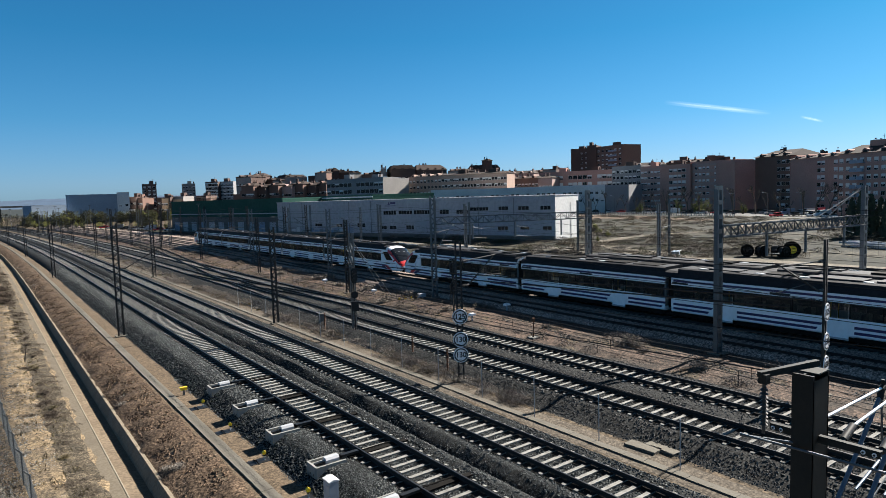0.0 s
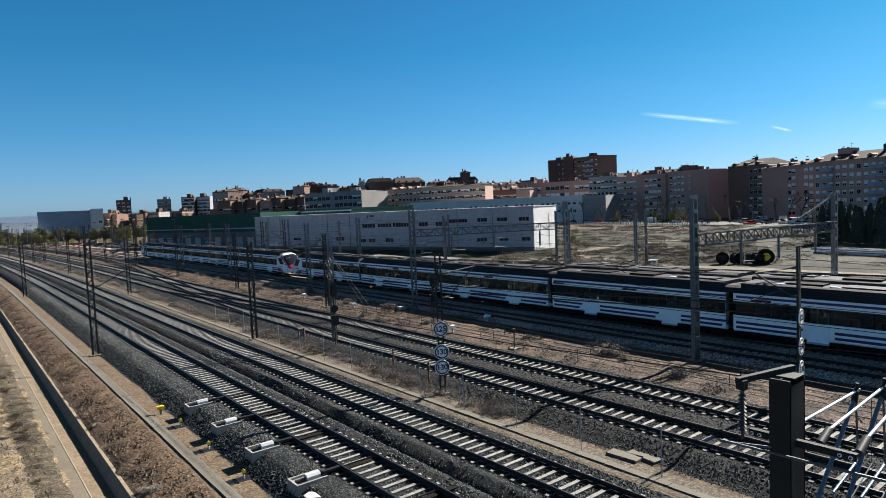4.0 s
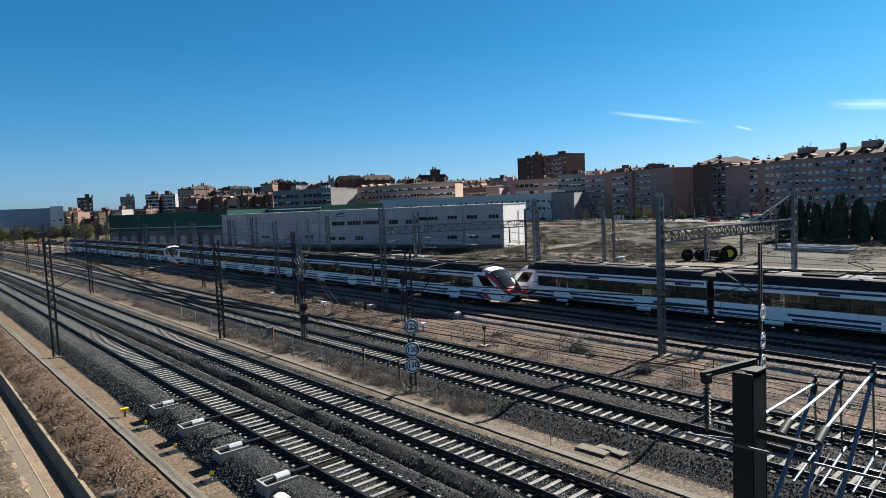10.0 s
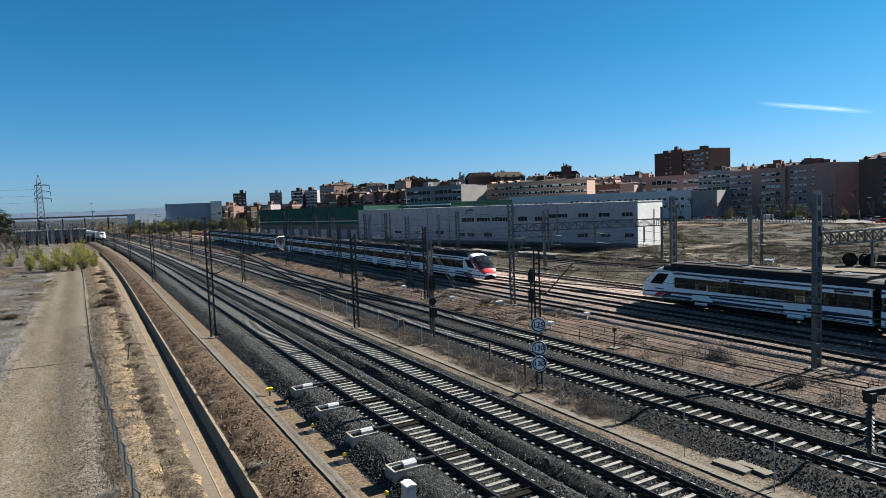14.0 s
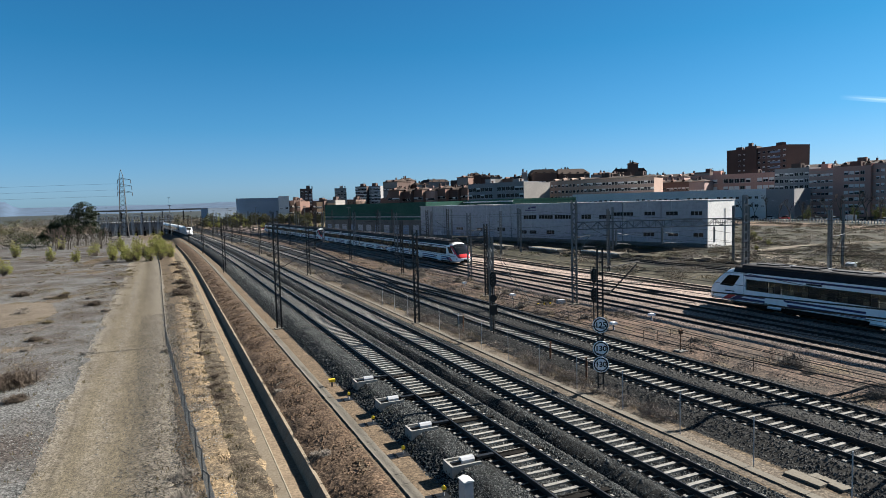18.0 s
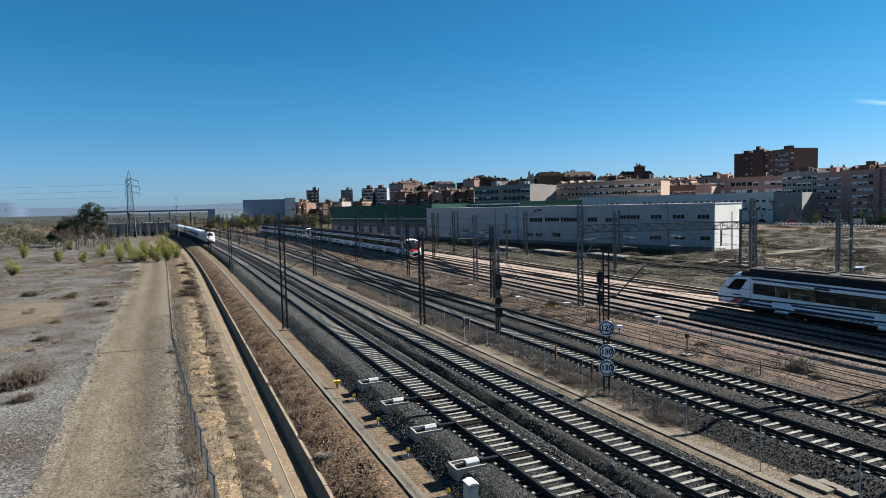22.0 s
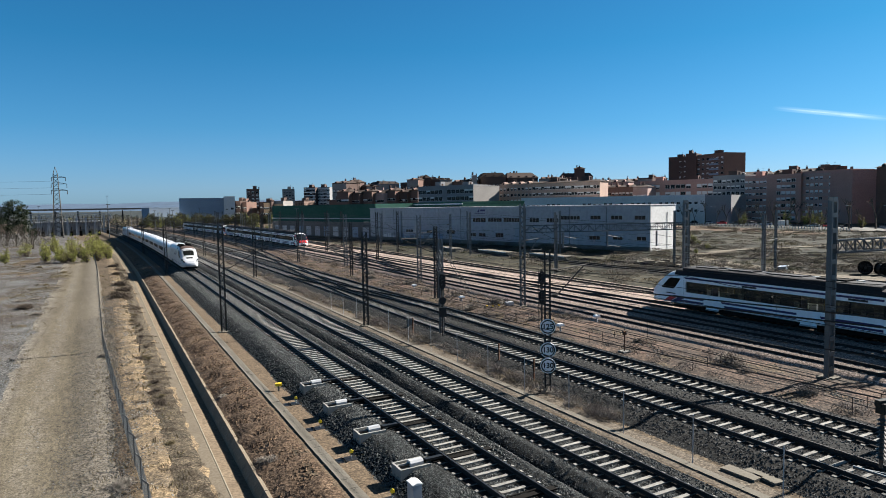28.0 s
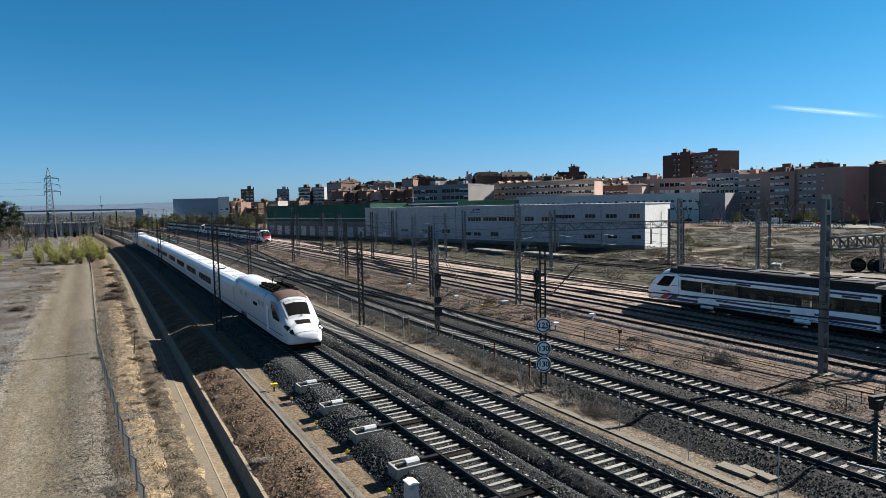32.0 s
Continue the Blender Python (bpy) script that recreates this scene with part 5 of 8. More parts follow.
# point machines beside the first track, cable troughs, markers
def point_machine(y):
    t = thing("point_machine", "concrete trough box with a silver point motor and black drive bar", "point machine", "point machines", (10.8, y, -0.5))
    box = Mesh().box(-0.02, -0.42, 0, 1.35, 0.09, 0.62).box(-0.02, 0.42, 0, 1.35, 0.09, 0.62).box(-0.66, 0, 0, 0.09, 0.76, 0.62)
    part("trough_box", box, "precast", t, "pale precast concrete box")
    part("tray_floor", Mesh().box(0, 0, 0.05, 1.22, 0.74, 0.47), "precast", t)
    mt = part("motor", Mesh().prism([(-0.17, 0.0), (0.17, 0.0), (0.17, 0.13), (0.1, 0.22), (-0.1, 0.22), (-0.17, 0.13)], -0.14, 0.46, "x"), "grey", t, "grey ribbed motor housing")
    mt.matrix_basis = pose(0, -0.05, 0.56)
    part("coupling", Mesh().box(-0.35, -0.05, 0.55, 0.45, 0.16, 0.1), "black", t)
    part("collar", Mesh().box(0.5, -0.05, 0.56, 0.2, 0.2, 0.14), "black", t)
    part("drive_bar", Mesh().box(0.95, -0.05, 0.6, 0.9, 0.2, 0.1), "black", t)
    for i in range(2):
        # black discs paint the shade inside the lug holes
        part("lug_hole", Mesh().tube((-0.712, -0.2 + 0.3 * i, 0.25), (-0.706, -0.2 + 0.3 * i, 0.25), 0.05, 8), "black", t)


for _y in (37.0, 32.4, 27.7, 23.1, 18.5, 14.0):
    point_machine(_y)
    if _y > 35:
        continue
    _t = thing("cable_marker", "yellow buried-cable marker head on a short stake", "cable marker", "cable markers", (9.4, _y + 3.4, -0.6))
    part("stake", Mesh().tube((0, 0, 0), (0, 0, 0.3), 0.03, 6), "grey", _t)
    part("cap", Mesh().prism([(-0.07, 0.27), (0.07, 0.27), (0.085, 0.37), (0.0, 0.44), (-0.085, 0.37)], -0.06, 0.06), "yellow", _t)
    part("band", Mesh().box(0, 0, 0.2, 0.09, 0.09, 0.05), "black", _t)
    _t = thing("cable_duct", "dark cable pit between trough and point machine, its shade a black plate", "cable duct", "cable ducts", (9.0, _y + 3.3, -0.62))
    # flat black plate stands for the shade in the open cable pit
    part("duct", Mesh().box(0.15, 0.1, 0.0, 0.9, 0.55, 0.04), "black", _t)
    part("cable", Mesh().path([(0.05, -0.25, 0.03), (0.02, -0.1, 0.09), (0.04, 0.1, 0.1), (0.0, 0.4, 0.03)], 0.025, 5), "under", _t)
_t = thing("junction_box", "yellow junction box on a stand beside the cable trough", "junction box", at=(9.15, 38.9, -0.6))
part("stand", Mesh().box(0, 0, 0, 0.1, 0.1, 0.35), "galv", _t)
part("box", Mesh().box(0, 0, 0.31, 0.36, 0.24, 0.15), "yellow", _t)
part("lid", Mesh().box(0, 0, 0.46, 0.4, 0.28, 0.025), "yellow", _t)
_t = thing("relay_cabinet", "tall white relay cabinet with a pitched lid", "cabinet", at=(9.75, 20.6, -0.6))
part("cabinet_body", Mesh().box(0, 0, 0, 0.36, 0.5, 1.1), "grey", _t)
part("lid", Mesh().prism([(-0.21, 1.1), (0.21, 1.1), (0.21, 1.13), (0, 1.19), (-0.21, 1.13)], -0.28, 0.28), "frame", _t)
part("door", Mesh().box(-0.185, 0, 0.1, 0.01, 0.5, 0.9), "grey", _t)
for _y in (36.95, 32.35, 27.65, 23.05, 18.5, 14.0):
    _t = thing("bearer", "dark hollow steel bearer across the switch", "bearer", "switch bearers", (13.2, _y, 0))
    part("bar", Mesh().box(0, 0, -0.03, 2.9, 0.28, 0.05), "under", _t)
    part("rod", Mesh().tube((-1.4, 0.16, 0.06), (0.7, 0.16, 0.06), 0.03, 6), "under", _t)


def trough(x, w, y0, y1, lid, z, name, label, mat="concrete"):
    t = thing(name, label, "cable trough")
    n, y, far = 0, y0, Mesh()
    one = Mesh().box(0, 0, 0, w, lid - 0.012, 0.07).data("lid", mat)
    rng = random.Random(int(x))
    while y < y1:
        if y < 75:
            o = part("lid", one, mat, t)
            o.matrix_basis = pose(x + bend(y) + rng.uniform(-0.01, 0.01), y, z + rng.uniform(-0.006, 0.006), rng.uniform(-0.5, 0.5), 0, rng.uniform(-0.6, 0.6))
        else:
            far.box(x + bend(y), y, z, w, lid - 0.03, 0.07)
        y += lid
    o = part("far_run", far, mat, t)
    o["kind"] = "stuff"


trough(8.38, 0.5, -20, 290, 1.0, -0.61, "cable_trough", "pale concrete cable trough with flush lids along the bank", "concrete")
trough(21.55, 0.4, 9, 200, 1.0, -0.5, "cable_trough", "narrow dusty concrete cable trough along the cess path", "concrete")
# cover slabs and slim stakes in the path
for _x, _y, _r in ((22.65, 16.4, 4), (23.2, 15.75, -6)):
    _t = thing("cover_slab", "cracked concrete cover slab lying in the ballast", "slab", "cover slabs", (_x, _y, -0.48), _r)
    part("slab", Mesh().box(0, 0, 0, 0.62, 1.5, 0.1), "concrete", _t)
    part("edge", Mesh().box(0.33, 0, -0.05, 0.04, 1.55, 0.14), "channel", _t)
for _y in (14.1, 18.2, 22.3, 26.4, 30.5, 34.6, 38.7, 42.8, 46.9, 51.0, 59, 63, 67):
    _t = thing("stake", "slim grey stake of a wire barrier in the cess", "stake", "barrier stakes", (21.9, _y, -0.5))
    part("rod", Mesh().tube((0, 0, 0), (0, 0, 2.1), 0.022, 6), "grey", _t)
    part("cap", Mesh().tube((0, 0, 2.1), (0, 0, 2.14), 0.03, 6), "grey", _t)
_t = thing("wire_barrier", "thin slack wires of a low barrier along the cess", "wire barrier")
for _z in (0.1, 0.5, 0.9, 1.3, 1.55):
    part("strand", Mesh().path([(21.9 + bend(_i), _i, _z + 0.03 * math.sin(_i * 1.7 + _z * 5)) for _i in range(10, 68, 2)], 0.006), "galv", _t)
_t = thing("spare_rail", "rusty spare rail lying beside the track", "rail")
part("rail", Mesh().prism([(26.98, -0.06), (27.14, -0.06), (27.14, -0.045), (27.075, -0.03), (27.075, 0.06), (27.1, 0.075), (27.1, 0.11), (27.02, 0.11), (27.02, 0.075), (27.045, 0.06), (27.045, -0.03), (26.98, -0.045)], 4, 40), "rail", _t)
for _x, _y in ((23.4, 31.6), (24.0, 36.5), (23.3, 49)):
    _t = thing("marker_post", "rusty marker post leaning in the weeds", "post", "marker posts", (_x, _y, -0.45))
    part("stake", Mesh().beam((0, 0, 0), (0.05, 0.05, 1.5), 0.1), "rust", _t)
for _x, _y in ((33.65, 34.2),):
    _t = thing("track_pedestal", "small equipment head on a post with a white concrete foot", "pedestal", "track pedestals", (_x, _y, -0.36))
    part("foot", Mesh().box(0, 0, 0, 0.7, 0.7, 0.12), "sleeper", _t)
    part("rod", Mesh().tube((0, 0, 0.1), (0, 0, 1.4), 0.04, 6), "rust", _t)
    part("head", Mesh().box(0, 0, 1.3, 0.24, 0.18, 0.3), "rust", _t)
for _x, _y in ((40.0, 44.2), (34.5, 42.7), (36.0, 75.0), (35.8, 62.0)):
    _t = thing("connection_box", "white mushroom-topped connection box on a stub", "connection box", "connection boxes", (_x, _y, -0.34))
    part("stub", Mesh().tube((0, 0, 0), (0, 0, 0.55), 0.07, 8), "grey", _t)
    part("hood", Mesh().prism([(-0.3, 0.5), (0.3, 0.5), (0.3, 0.62), (0.2, 0.7), (-0.2, 0.7), (-0.3, 0.62)], -0.2, 0.2), "signwhite", _t)
_t = thing("point_machine", "grey point machine and yellow rodding on the yard edge", "point machine", "point machines", (38.5, 56.4, -0.34))
part("motor", Mesh().box(0, 0, 0.1, 0.9, 0.5, 0.4), "grey", _t)
for _i in range(3):
    part("rod_clip", Mesh().box(-1.2 - 0.7 * _i, 0.2 + 0.1 * _i, 0.1, 0.16, 0.14, 0.18), "yellow", _t)
_t = thing("relay_cabinet", "grey relay cabinet beside the second pair of tracks", "cabinet", at=(24.2, 51.4, -0.45))
part("cabinet_body", Mesh().box(0, 0, 0, 0.5, 0.4, 1.0), "facadelow", _t)
part("lid", Mesh().box(0, 0, 1.0, 0.56, 0.46, 0.05), "facadelow", _t)
# low cables strung along the yard edge
for _x, _z in ((35.0, 0.1), (36.3, 0.0), (37.4, 0.15), (33.6, 0.25)):
    _t = thing("ground_cable", "black cable run on short stakes along the yard edge", "cable", "ground cables", (_x, 0, 0))
    part("cable", Mesh().path([(0.06 * math.sin(_i), 6 + _i * 5, _z + 0.04 * math.cos(_i * 2)) for _i in range(17)], 0.025, 5), "black", _t)
    for _i in range(8):
        part("stake", Mesh().tube((0, 8 + _i * 10, -0.4), (0, 8 + _i * 10, _z + 0.3), 0.02, 5), "rail", _t)


# fence along the dirt road
def fence():
    t = thing("mesh_fence", "grey wire-mesh fence with cranked posts beside the dirt road", "fence")

    def fx(y):
        return float(np.interp(y, (14, 30.8, 35, 47.6, 61, 100, 143, 190), (1.5, 0.85, 0.6, 0.05, -0.5, -1.0, -1.4, -1.9))) + bend(y)
    net = Mesh()
    y = 14.0
    while y < 190:
        m = Mesh().beam((fx(y), y, -1.25), (fx(y), y, 0.35), 0.07).beam((fx(y), y, 0.35), (fx(y) - 0.22, y, 0.6), 0.05)
        part("post", m, "galv", t)
        y2 = y + 3.0
        step = 0.11 if y < 80 else 0.25
        for k in range(int(3.0 / step)):
            ya = y + k * step
            for s in (0, 1):
                za, zb = (-1.08, 0.32) if s else (0.32, -1.08)
                net.beam((fx(ya), ya, za), (fx(ya + 1.4), ya + 1.4, zb), 0.0045)
        for z in (-1.0, 0.3):
            net.beam((fx(y), y, z), (fx(y2), y2, z), 0.006)
        y = y2
    o = part("wire_mesh", net, "galv", t, fix=False)
    o["kind"] = "stuff"


fence()


# ---- buildings ----
def at_az(az, d):
    return Vector((d * math.sin(radians(az)), d * math.cos(radians(az)), 0))


def window_mesh(w, h, kind):
    m = Mesh()
    m.box(0, 0.02, 0, w, 0.06, h)
    glass = len(m.f)
    m.box(-w / 4 + 0.02, -0.025, 0.06, w / 2 - 0.1, 0.04, h - 0.12).box(w / 4 - 0.02, -0.025, 0.06, w / 2 - 0.1, 0.04, h - 0.12)
    sh = len(m.f)
    if kind:
        m.box(0, -0.035, h * (1 - kind), w - 0.04, 0.05, h * kind - 0.03)
    me = m.data("window", "frame")
    me.materials.append(M["window"])
    me.materials.append(M["shutter"])
    me.polygons.foreach_set("material_index", [0 if i < glass else (1 if i < sh else 2) for i in range(len(m.f))])
    return me


WINDOWS = {}


def win(w, h, kind):
    key = (round(w, 1), round(h, 1), kind)
    if key not in WINDOWS:
        WINDOWS[key] = window_mesh(*key)
    return WINDOWS[key]


def block(name, label, p0, p1, z0, z1, mat, floors=0, cols=0, depth=14.0, roof="flat", wsize=(1.8, 1.6), side=0, balcony=(), first=2.2, rise=2.5, group="apartment blocks", category="building", gaps=(), band=None, seed=1, blinds=(0, 0, 0.4, 0.6)):
    """A building with its front from p0 to p1 as seen from the railway, with real windows on the front and on the far end."""
    p0, p1 = Vector(p0), Vector(p1)
    d = p1 - p0
    L = d.length
    t = thing(name, label, category, group, (p0.x, p0.y, z0), math.degrees(math.atan2(d.y, d.x)))
    H = z1 - z0
    rng = random.Random(seed * 7 + int(L * 10))
    part("wall", Mesh().box(L / 2, depth / 2, 0, L, depth, H), mat, t)
    if roof == "flat":
        part("parapet", Mesh().box(L / 2, 0.15, H, L + 0.1, 0.4, 0.5).box(L / 2, depth - 0.15, H, L + 0.1, 0.4, 0.5).box(0.15, depth / 2, H, 0.35, depth - 0.8, 0.5).box(L - 0.15, depth / 2, H, 0.35, depth - 0.8, 0.5), mat, t)
    elif roof == "hip":
        m = Mesh()
        e = 0.6
        m.add([(-e, -e, H), (L + e, -e, H), (L + e, depth + e, H), (-e, depth + e, H), (e * 4, depth / 2, H + rise), (L - e * 4, depth / 2, H + rise)], [(0, 1, 5, 4), (2, 3, 4, 5), (1, 2, 5), (3, 0, 4), (3, 2, 1, 0)])
        part("roof", m, "rooftile", t)
    if roof == "mansard":
        o = max(1.2, depth * 0.12)
        part("mansard", Mesh().add([(-0.4, -0.4, H), (L + 0.4, -0.4, H), (L + 0.4, depth + 0.4, H), (-0.4, depth + 0.4, H), (o, o, H + rise), (L - o, o, H + rise), (L - o, depth - o, H + rise), (o, depth - o, H + rise)], [(0, 1, 5, 4), (1, 2, 6, 5), (2, 3, 7, 6), (3, 0, 4, 7), (4, 5, 6, 7), (3, 2, 1, 0)]), "rooftile", t, "dark steep mansard roof")
    if roof != "flat" and name not in ("hall", "warehouse"):
        nd = max(1, int(L / 5.5)) if rise > 1.3 else 0
        for i in range(nd):
            x = L * (i + 0.5) / nd
            dm = part("dormer", Mesh().prism([(x - 0.9, H), (x + 0.9, H), (x + 0.9, H + 1.0), (x, H + 1.5), (x - 0.9, H + 1.0)], 0.2, depth * 0.3), mat, t)
            part("dormer_window", Mesh().box(x, 0.17, H + 0.15, 1.2, 0.06, 0.8), "window", dm)
        for i in range(max(2, int(L / 7))):
            x, yy = rng.uniform(0.12, 0.88) * L, rng.uniform(0.35, 0.65) * depth
            part("chimney", Mesh().box(x, yy, H + rise * 0.4, rng.uniform(0.7, 1.5), 0.9, rise * 0.6 + rng.uniform(0.6, 1.5)).box(x, yy, H + rise + rng.uniform(1.3, 1.6), 0.5, 0.5, 0.3), rng.choice(("brickdark", mat)), t)
    n = 0 if name in ("hall", "warehouse") or (roof != "flat" and L < 30) else max(1, int(L / 16))
    for i in range(n):
        x = L * (i + 0.5) / n + rng.uniform(-2, 2)
        zz = H if roof == "flat" else H + rise * 0.5
        part("stair_house", Mesh().box(x, depth * 0.5, zz - 0.2, min(4.5, L * 0.3), min(4, depth * 0.5), 2.6 + rng.uniform(0, 0.8)), mat if rng.random() < 0.6 else "brickdark", t)
        part("chimney", Mesh().box(x + 3.2, depth * 0.4, zz, 0.8, 0.8, 1.6 + rng.uniform(0, 0.8)), "brickdark", t)
        if rng.random() < 0.7:
            part("aerial", Mesh().tube((x + 1, depth * 0.5, zz), (x + 1, depth * 0.5, zz + 4.5), 0.05, 4).beam((x + 0.4, depth * 0.5, zz + 4), (x + 1.6, depth * 0.5, zz + 4), 0.05), "galv", t)
    if floors:
        fh = (H - first + 0.6) / floors
        for f in range(floors):
            z = first + f * fh - 0.9
            if band:
                part("storey_band", Mesh().box(L / 2, -0.03, z + wsize[1] + 0.35, L, 0.1, fh - wsize[1] - 0.55), band, t)
            for c in range(cols):
                x = L * (c + 0.5) / cols
                if c in gaps:
                    continue
                k = rng.choice(blinds)
                o = part("window", win(wsize[0], wsize[1], k), "window", t)
                o.matrix_basis = pose(x, 0, z)
                if c in balcony:
                    b = part("balcony", Mesh().box(x, -0.6, z - 0.35, L / cols * 0.92, 1.2, 0.14), "bluewall", t)
                    part("railing", Mesh().box(x, -1.18, z - 0.2, L / cols * 0.92, 0.06, 1.0), "bluewall", b, "pale blue balcony front")
            for c in range(side):
                o = part("window", win(wsize[0], wsize[1], rng.choice((0, 0.4))), "window", t)
                o.matrix_basis = pose(L, depth * (c + 0.5) / side, z, 0, 0, 90)
    return t


def z_of(el, d):
    return 10.8 + d * math.tan(radians(el))


def az_block(name, label, a0, a1, el, d0, d1, mat, floors, cols, z0=0.0, **kw):
    return block(name, label, at_az(a0, d0), at_az(a1, d1), z0, z_of(el, (d0 + d1) / 2), mat, floors, cols, **kw)


def depot():
    """The long pale maintenance building beside the yard."""
    c = Vector((104.94, 99.16, 0))
    d = Vector((-0.263, 0.965, 0)).normalized()
    L, H, dep = 100.5, 10.0, 11.6
    t = thing("depot_building", "long pale metal-clad railway depot with small windows", "building", "", (c.x + d.x * L, c.y + d.y * L, -0.2), math.degrees(math.atan2(-d.y, -d.x)))

    def X(s):
        return L - s
    # front's shade is put into its greyer cladding; the end wall stays white
    part("wall", Mesh().box(L / 2, dep / 2, 0, L, dep, H + 0.2), "facade", t)
    part("end_wall", Mesh().box(L + 0.06, dep / 2, 0, 0.12, dep, H + 0.2), "whitewall", t, "white end wall, brighter than the shade-toned front")
    part("plinth", Mesh().box(L / 2, -0.04, 0, L, 0.1, 1.0), "facadelow", t)
    part("roof_edge", Mesh().box(L / 2, dep / 2, H + 0.2, L + 0.5, dep + 0.4, 0.18), "grey", t)
    for i in range(17):
        part("cladding_joint", Mesh().box(6 * i + 2.2, -0.02, 1.0, 0.06, 0.06, H - 0.9), "grey", t)
    for z in (3.6, 5.0, 8.3):
        part("cladding_joint", Mesh().box(L / 2, -0.02, z, L, 0.05, 0.05), "grey", t)
    for a, b, z0, z1 in ((1.0, 3.7, 6.8, 7.8), (6.7, 9.6, 6.8, 7.8), (12.3, 15.1, 6.8, 7.8), (18.0, 23.5, 6.75, 7.7), (24.2, 27.8, 6.0, 7.15), (30.2, 33.2, 6.0, 7.15), (36.4, 42.0, 6.0, 7.15), (42.6, 47.5, 6.0, 7.1), (48.4, 53.2, 5.9, 7.1), (0.8, 3.1, 2.2, 3.15), (6.6, 9.1, 2.2, 3.0), (12.5, 15.4, 2.05, 3.0), (42.1, 44.9, 1.9, 3.1), (48.5, 51.0, 1.9, 2.95), (52.1, 54.8, 1.9, 2.95), (60.5, 63.7, 2.4, 3.6), (78.9, 82.1, 2.6, 3.5), (70.0, 72.5, 2.4, 3.4)):
        w = part("window", Mesh().box(X((a + b) / 2), -0.02, z0 + 0.2, b - a, 0.1, z1 - z0), "grey", t)
        n = max(2, int((b - a) / 0.9))
        for i in range(n):
            x = X(b) + (b - a) * (i + 0.5) / n
            part("pane", Mesh().box(x, -0.075, z0 + 0.27, (b - a) / n - 0.1, 0.02, z1 - z0 - 0.14), "window", w)
    for s in (10.8, 21.0, 34.5, 58.0, 67.0, 88.0, 94.0):
        part("downpipe", Mesh().tube((X(s), -0.12, 0.2), (X(s), -0.12, H), 0.07, 6), "galv", t)
    part("door", Mesh().box(X(66.5), -0.03, 0.2, 2.2, 0.1, 2.4), "bluewall", t)
    part("logo", Mesh().add([(X(51.6), -0.03, 8.9), (X(50.7), -0.03, 8.9), (X(51.1), -0.03, 9.7)], [(0, 1, 2)]), "purple", t, "dark blue triangular logo mark")
    part("logo_bar", Mesh().box(X(49.6), -0.03, 9.1, 1.9, 0.04, 0.5), "purple", t)
    part("logo_bar", Mesh().box(X(50.6), -0.03, 8.5, 4.0, 0.04, 0.16), "purple", t)
    for x in (7.5,):
        part("wall_pipe", Mesh().tube((L + 0.2, x, 0.2), (L + 0.2, x, H - 1.5), 0.05, 6), "galv", t)
    g = thing("graffiti", "band of pale blue graffiti along the depot wall", "graffiti", "", (c.x + d.x * L, c.y + d.y * L, -0.2), math.degrees(math.atan2(-d.y, -d.x)))
    rng = random.Random(8)
    for i in range(14):
        part("spray_patch", Mesh().box(X(97 - i * 2.2), -0.06, 0.6 + rng.uniform(0, 0.6), rng.uniform(1, 2), 0.02, rng.uniform(0.8, 1.6)), rng.choice(("bluewall", "whitewall", "greywall")), g)


depot()


def green_shed():
    c = Vector((104.94, 99.16, 0))
    d = Vector((-0.263, 0.965, 0)).normalized()
    n = Vector((0.965, 0.263, 0))
    a, b = c + d * 172 + n * 3, c + d * 101.5 + n * 3
    t = block("warehouse", "dark green metal warehouse with a pale lower wall", a, b, -0.2, 11.1, "green", 0, 0, 30, group="", category="warehouse")
    L = (b - a).length
    part("lower_wall", Mesh().box(L / 2, -0.1, 0, L, 0.2, 5.6), "facadelow", t, "pale lower wall with graffiti")
    part("eaves_strip", Mesh().box(L / 2, -0.2, 6.6, L, 0.2, 0.35), "facade", t)
    for i in range(11):
        part("roller_door", Mesh().box(4 + i * 6.1, -0.22, 0.2, 3.4, 0.08, 3.6), ("bluewall", "grey", "facade")[i % 3], t)
    p, q = at_az(22.8, 250), at_az(30.2, 196)
    t2 = block("warehouse", "low green shed roof with a white verge behind the depot", p, q, 0, 11.3, "green", 0, 0, 24, group="", category="warehouse")
    L = (q - p).length
    part("verge", Mesh().box(L / 2, -0.15, 10.9, L + 0.4, 0.3, 0.4), "whitewall", t2)


green_shed()
# long white hall behind the depot
az_block("hall", "long white two-storey hall with a row of small windows", 35.5, 51.0, 0.42, 330, 318, "whitewall", 2, 34, depth=20, wsize=(1.5, 1.2), first=6.5, group="", category="building")
az_block("hall", "blue-grey windowless end of a white hall", 51.0, 53.0, 0.36, 318, 314, "greywall", 0, 0, depth=20, group="", category="building")
# middle distance apartment blocks
az_block("apartment_block", "five-storey grey block with a grid of dark windows", 26.2, 31.2, 1.68, 390, 360, "greywall", 5, 13, wsize=(3.1, 2.3), gaps=(6,), seed=2, blinds=(0, 0, 0, 0.4))
az_block("apartment_block", "plain beige gable wall of an apartment block", 31.2, 33.55, 1.62, 360, 378, "beige", 0, 0, depth=30, seed=3)
az_block("apartment_block", "sandy apartment block with a tiled hip roof", 33.55, 36.5, 1.75, 385, 370, "tan", 6, 9, roof="hip", rise=1.5, seed=4, wsize=(1.7, 1.6))
az_block("apartment_block", "long sandy apartment block with small square windows", 36.5, 42.4, 1.85, 370, 355, "tan", 6, 22, roof="hip", rise=1.2, seed=5, wsize=(1.7, 1.6))
az_block("apartment_block", "red brick terrace under tiled roofs", 42.5, 45.2, 1.3, 400, 390, "brick", 4, 9, roof="hip", rise=1.5, seed=6)
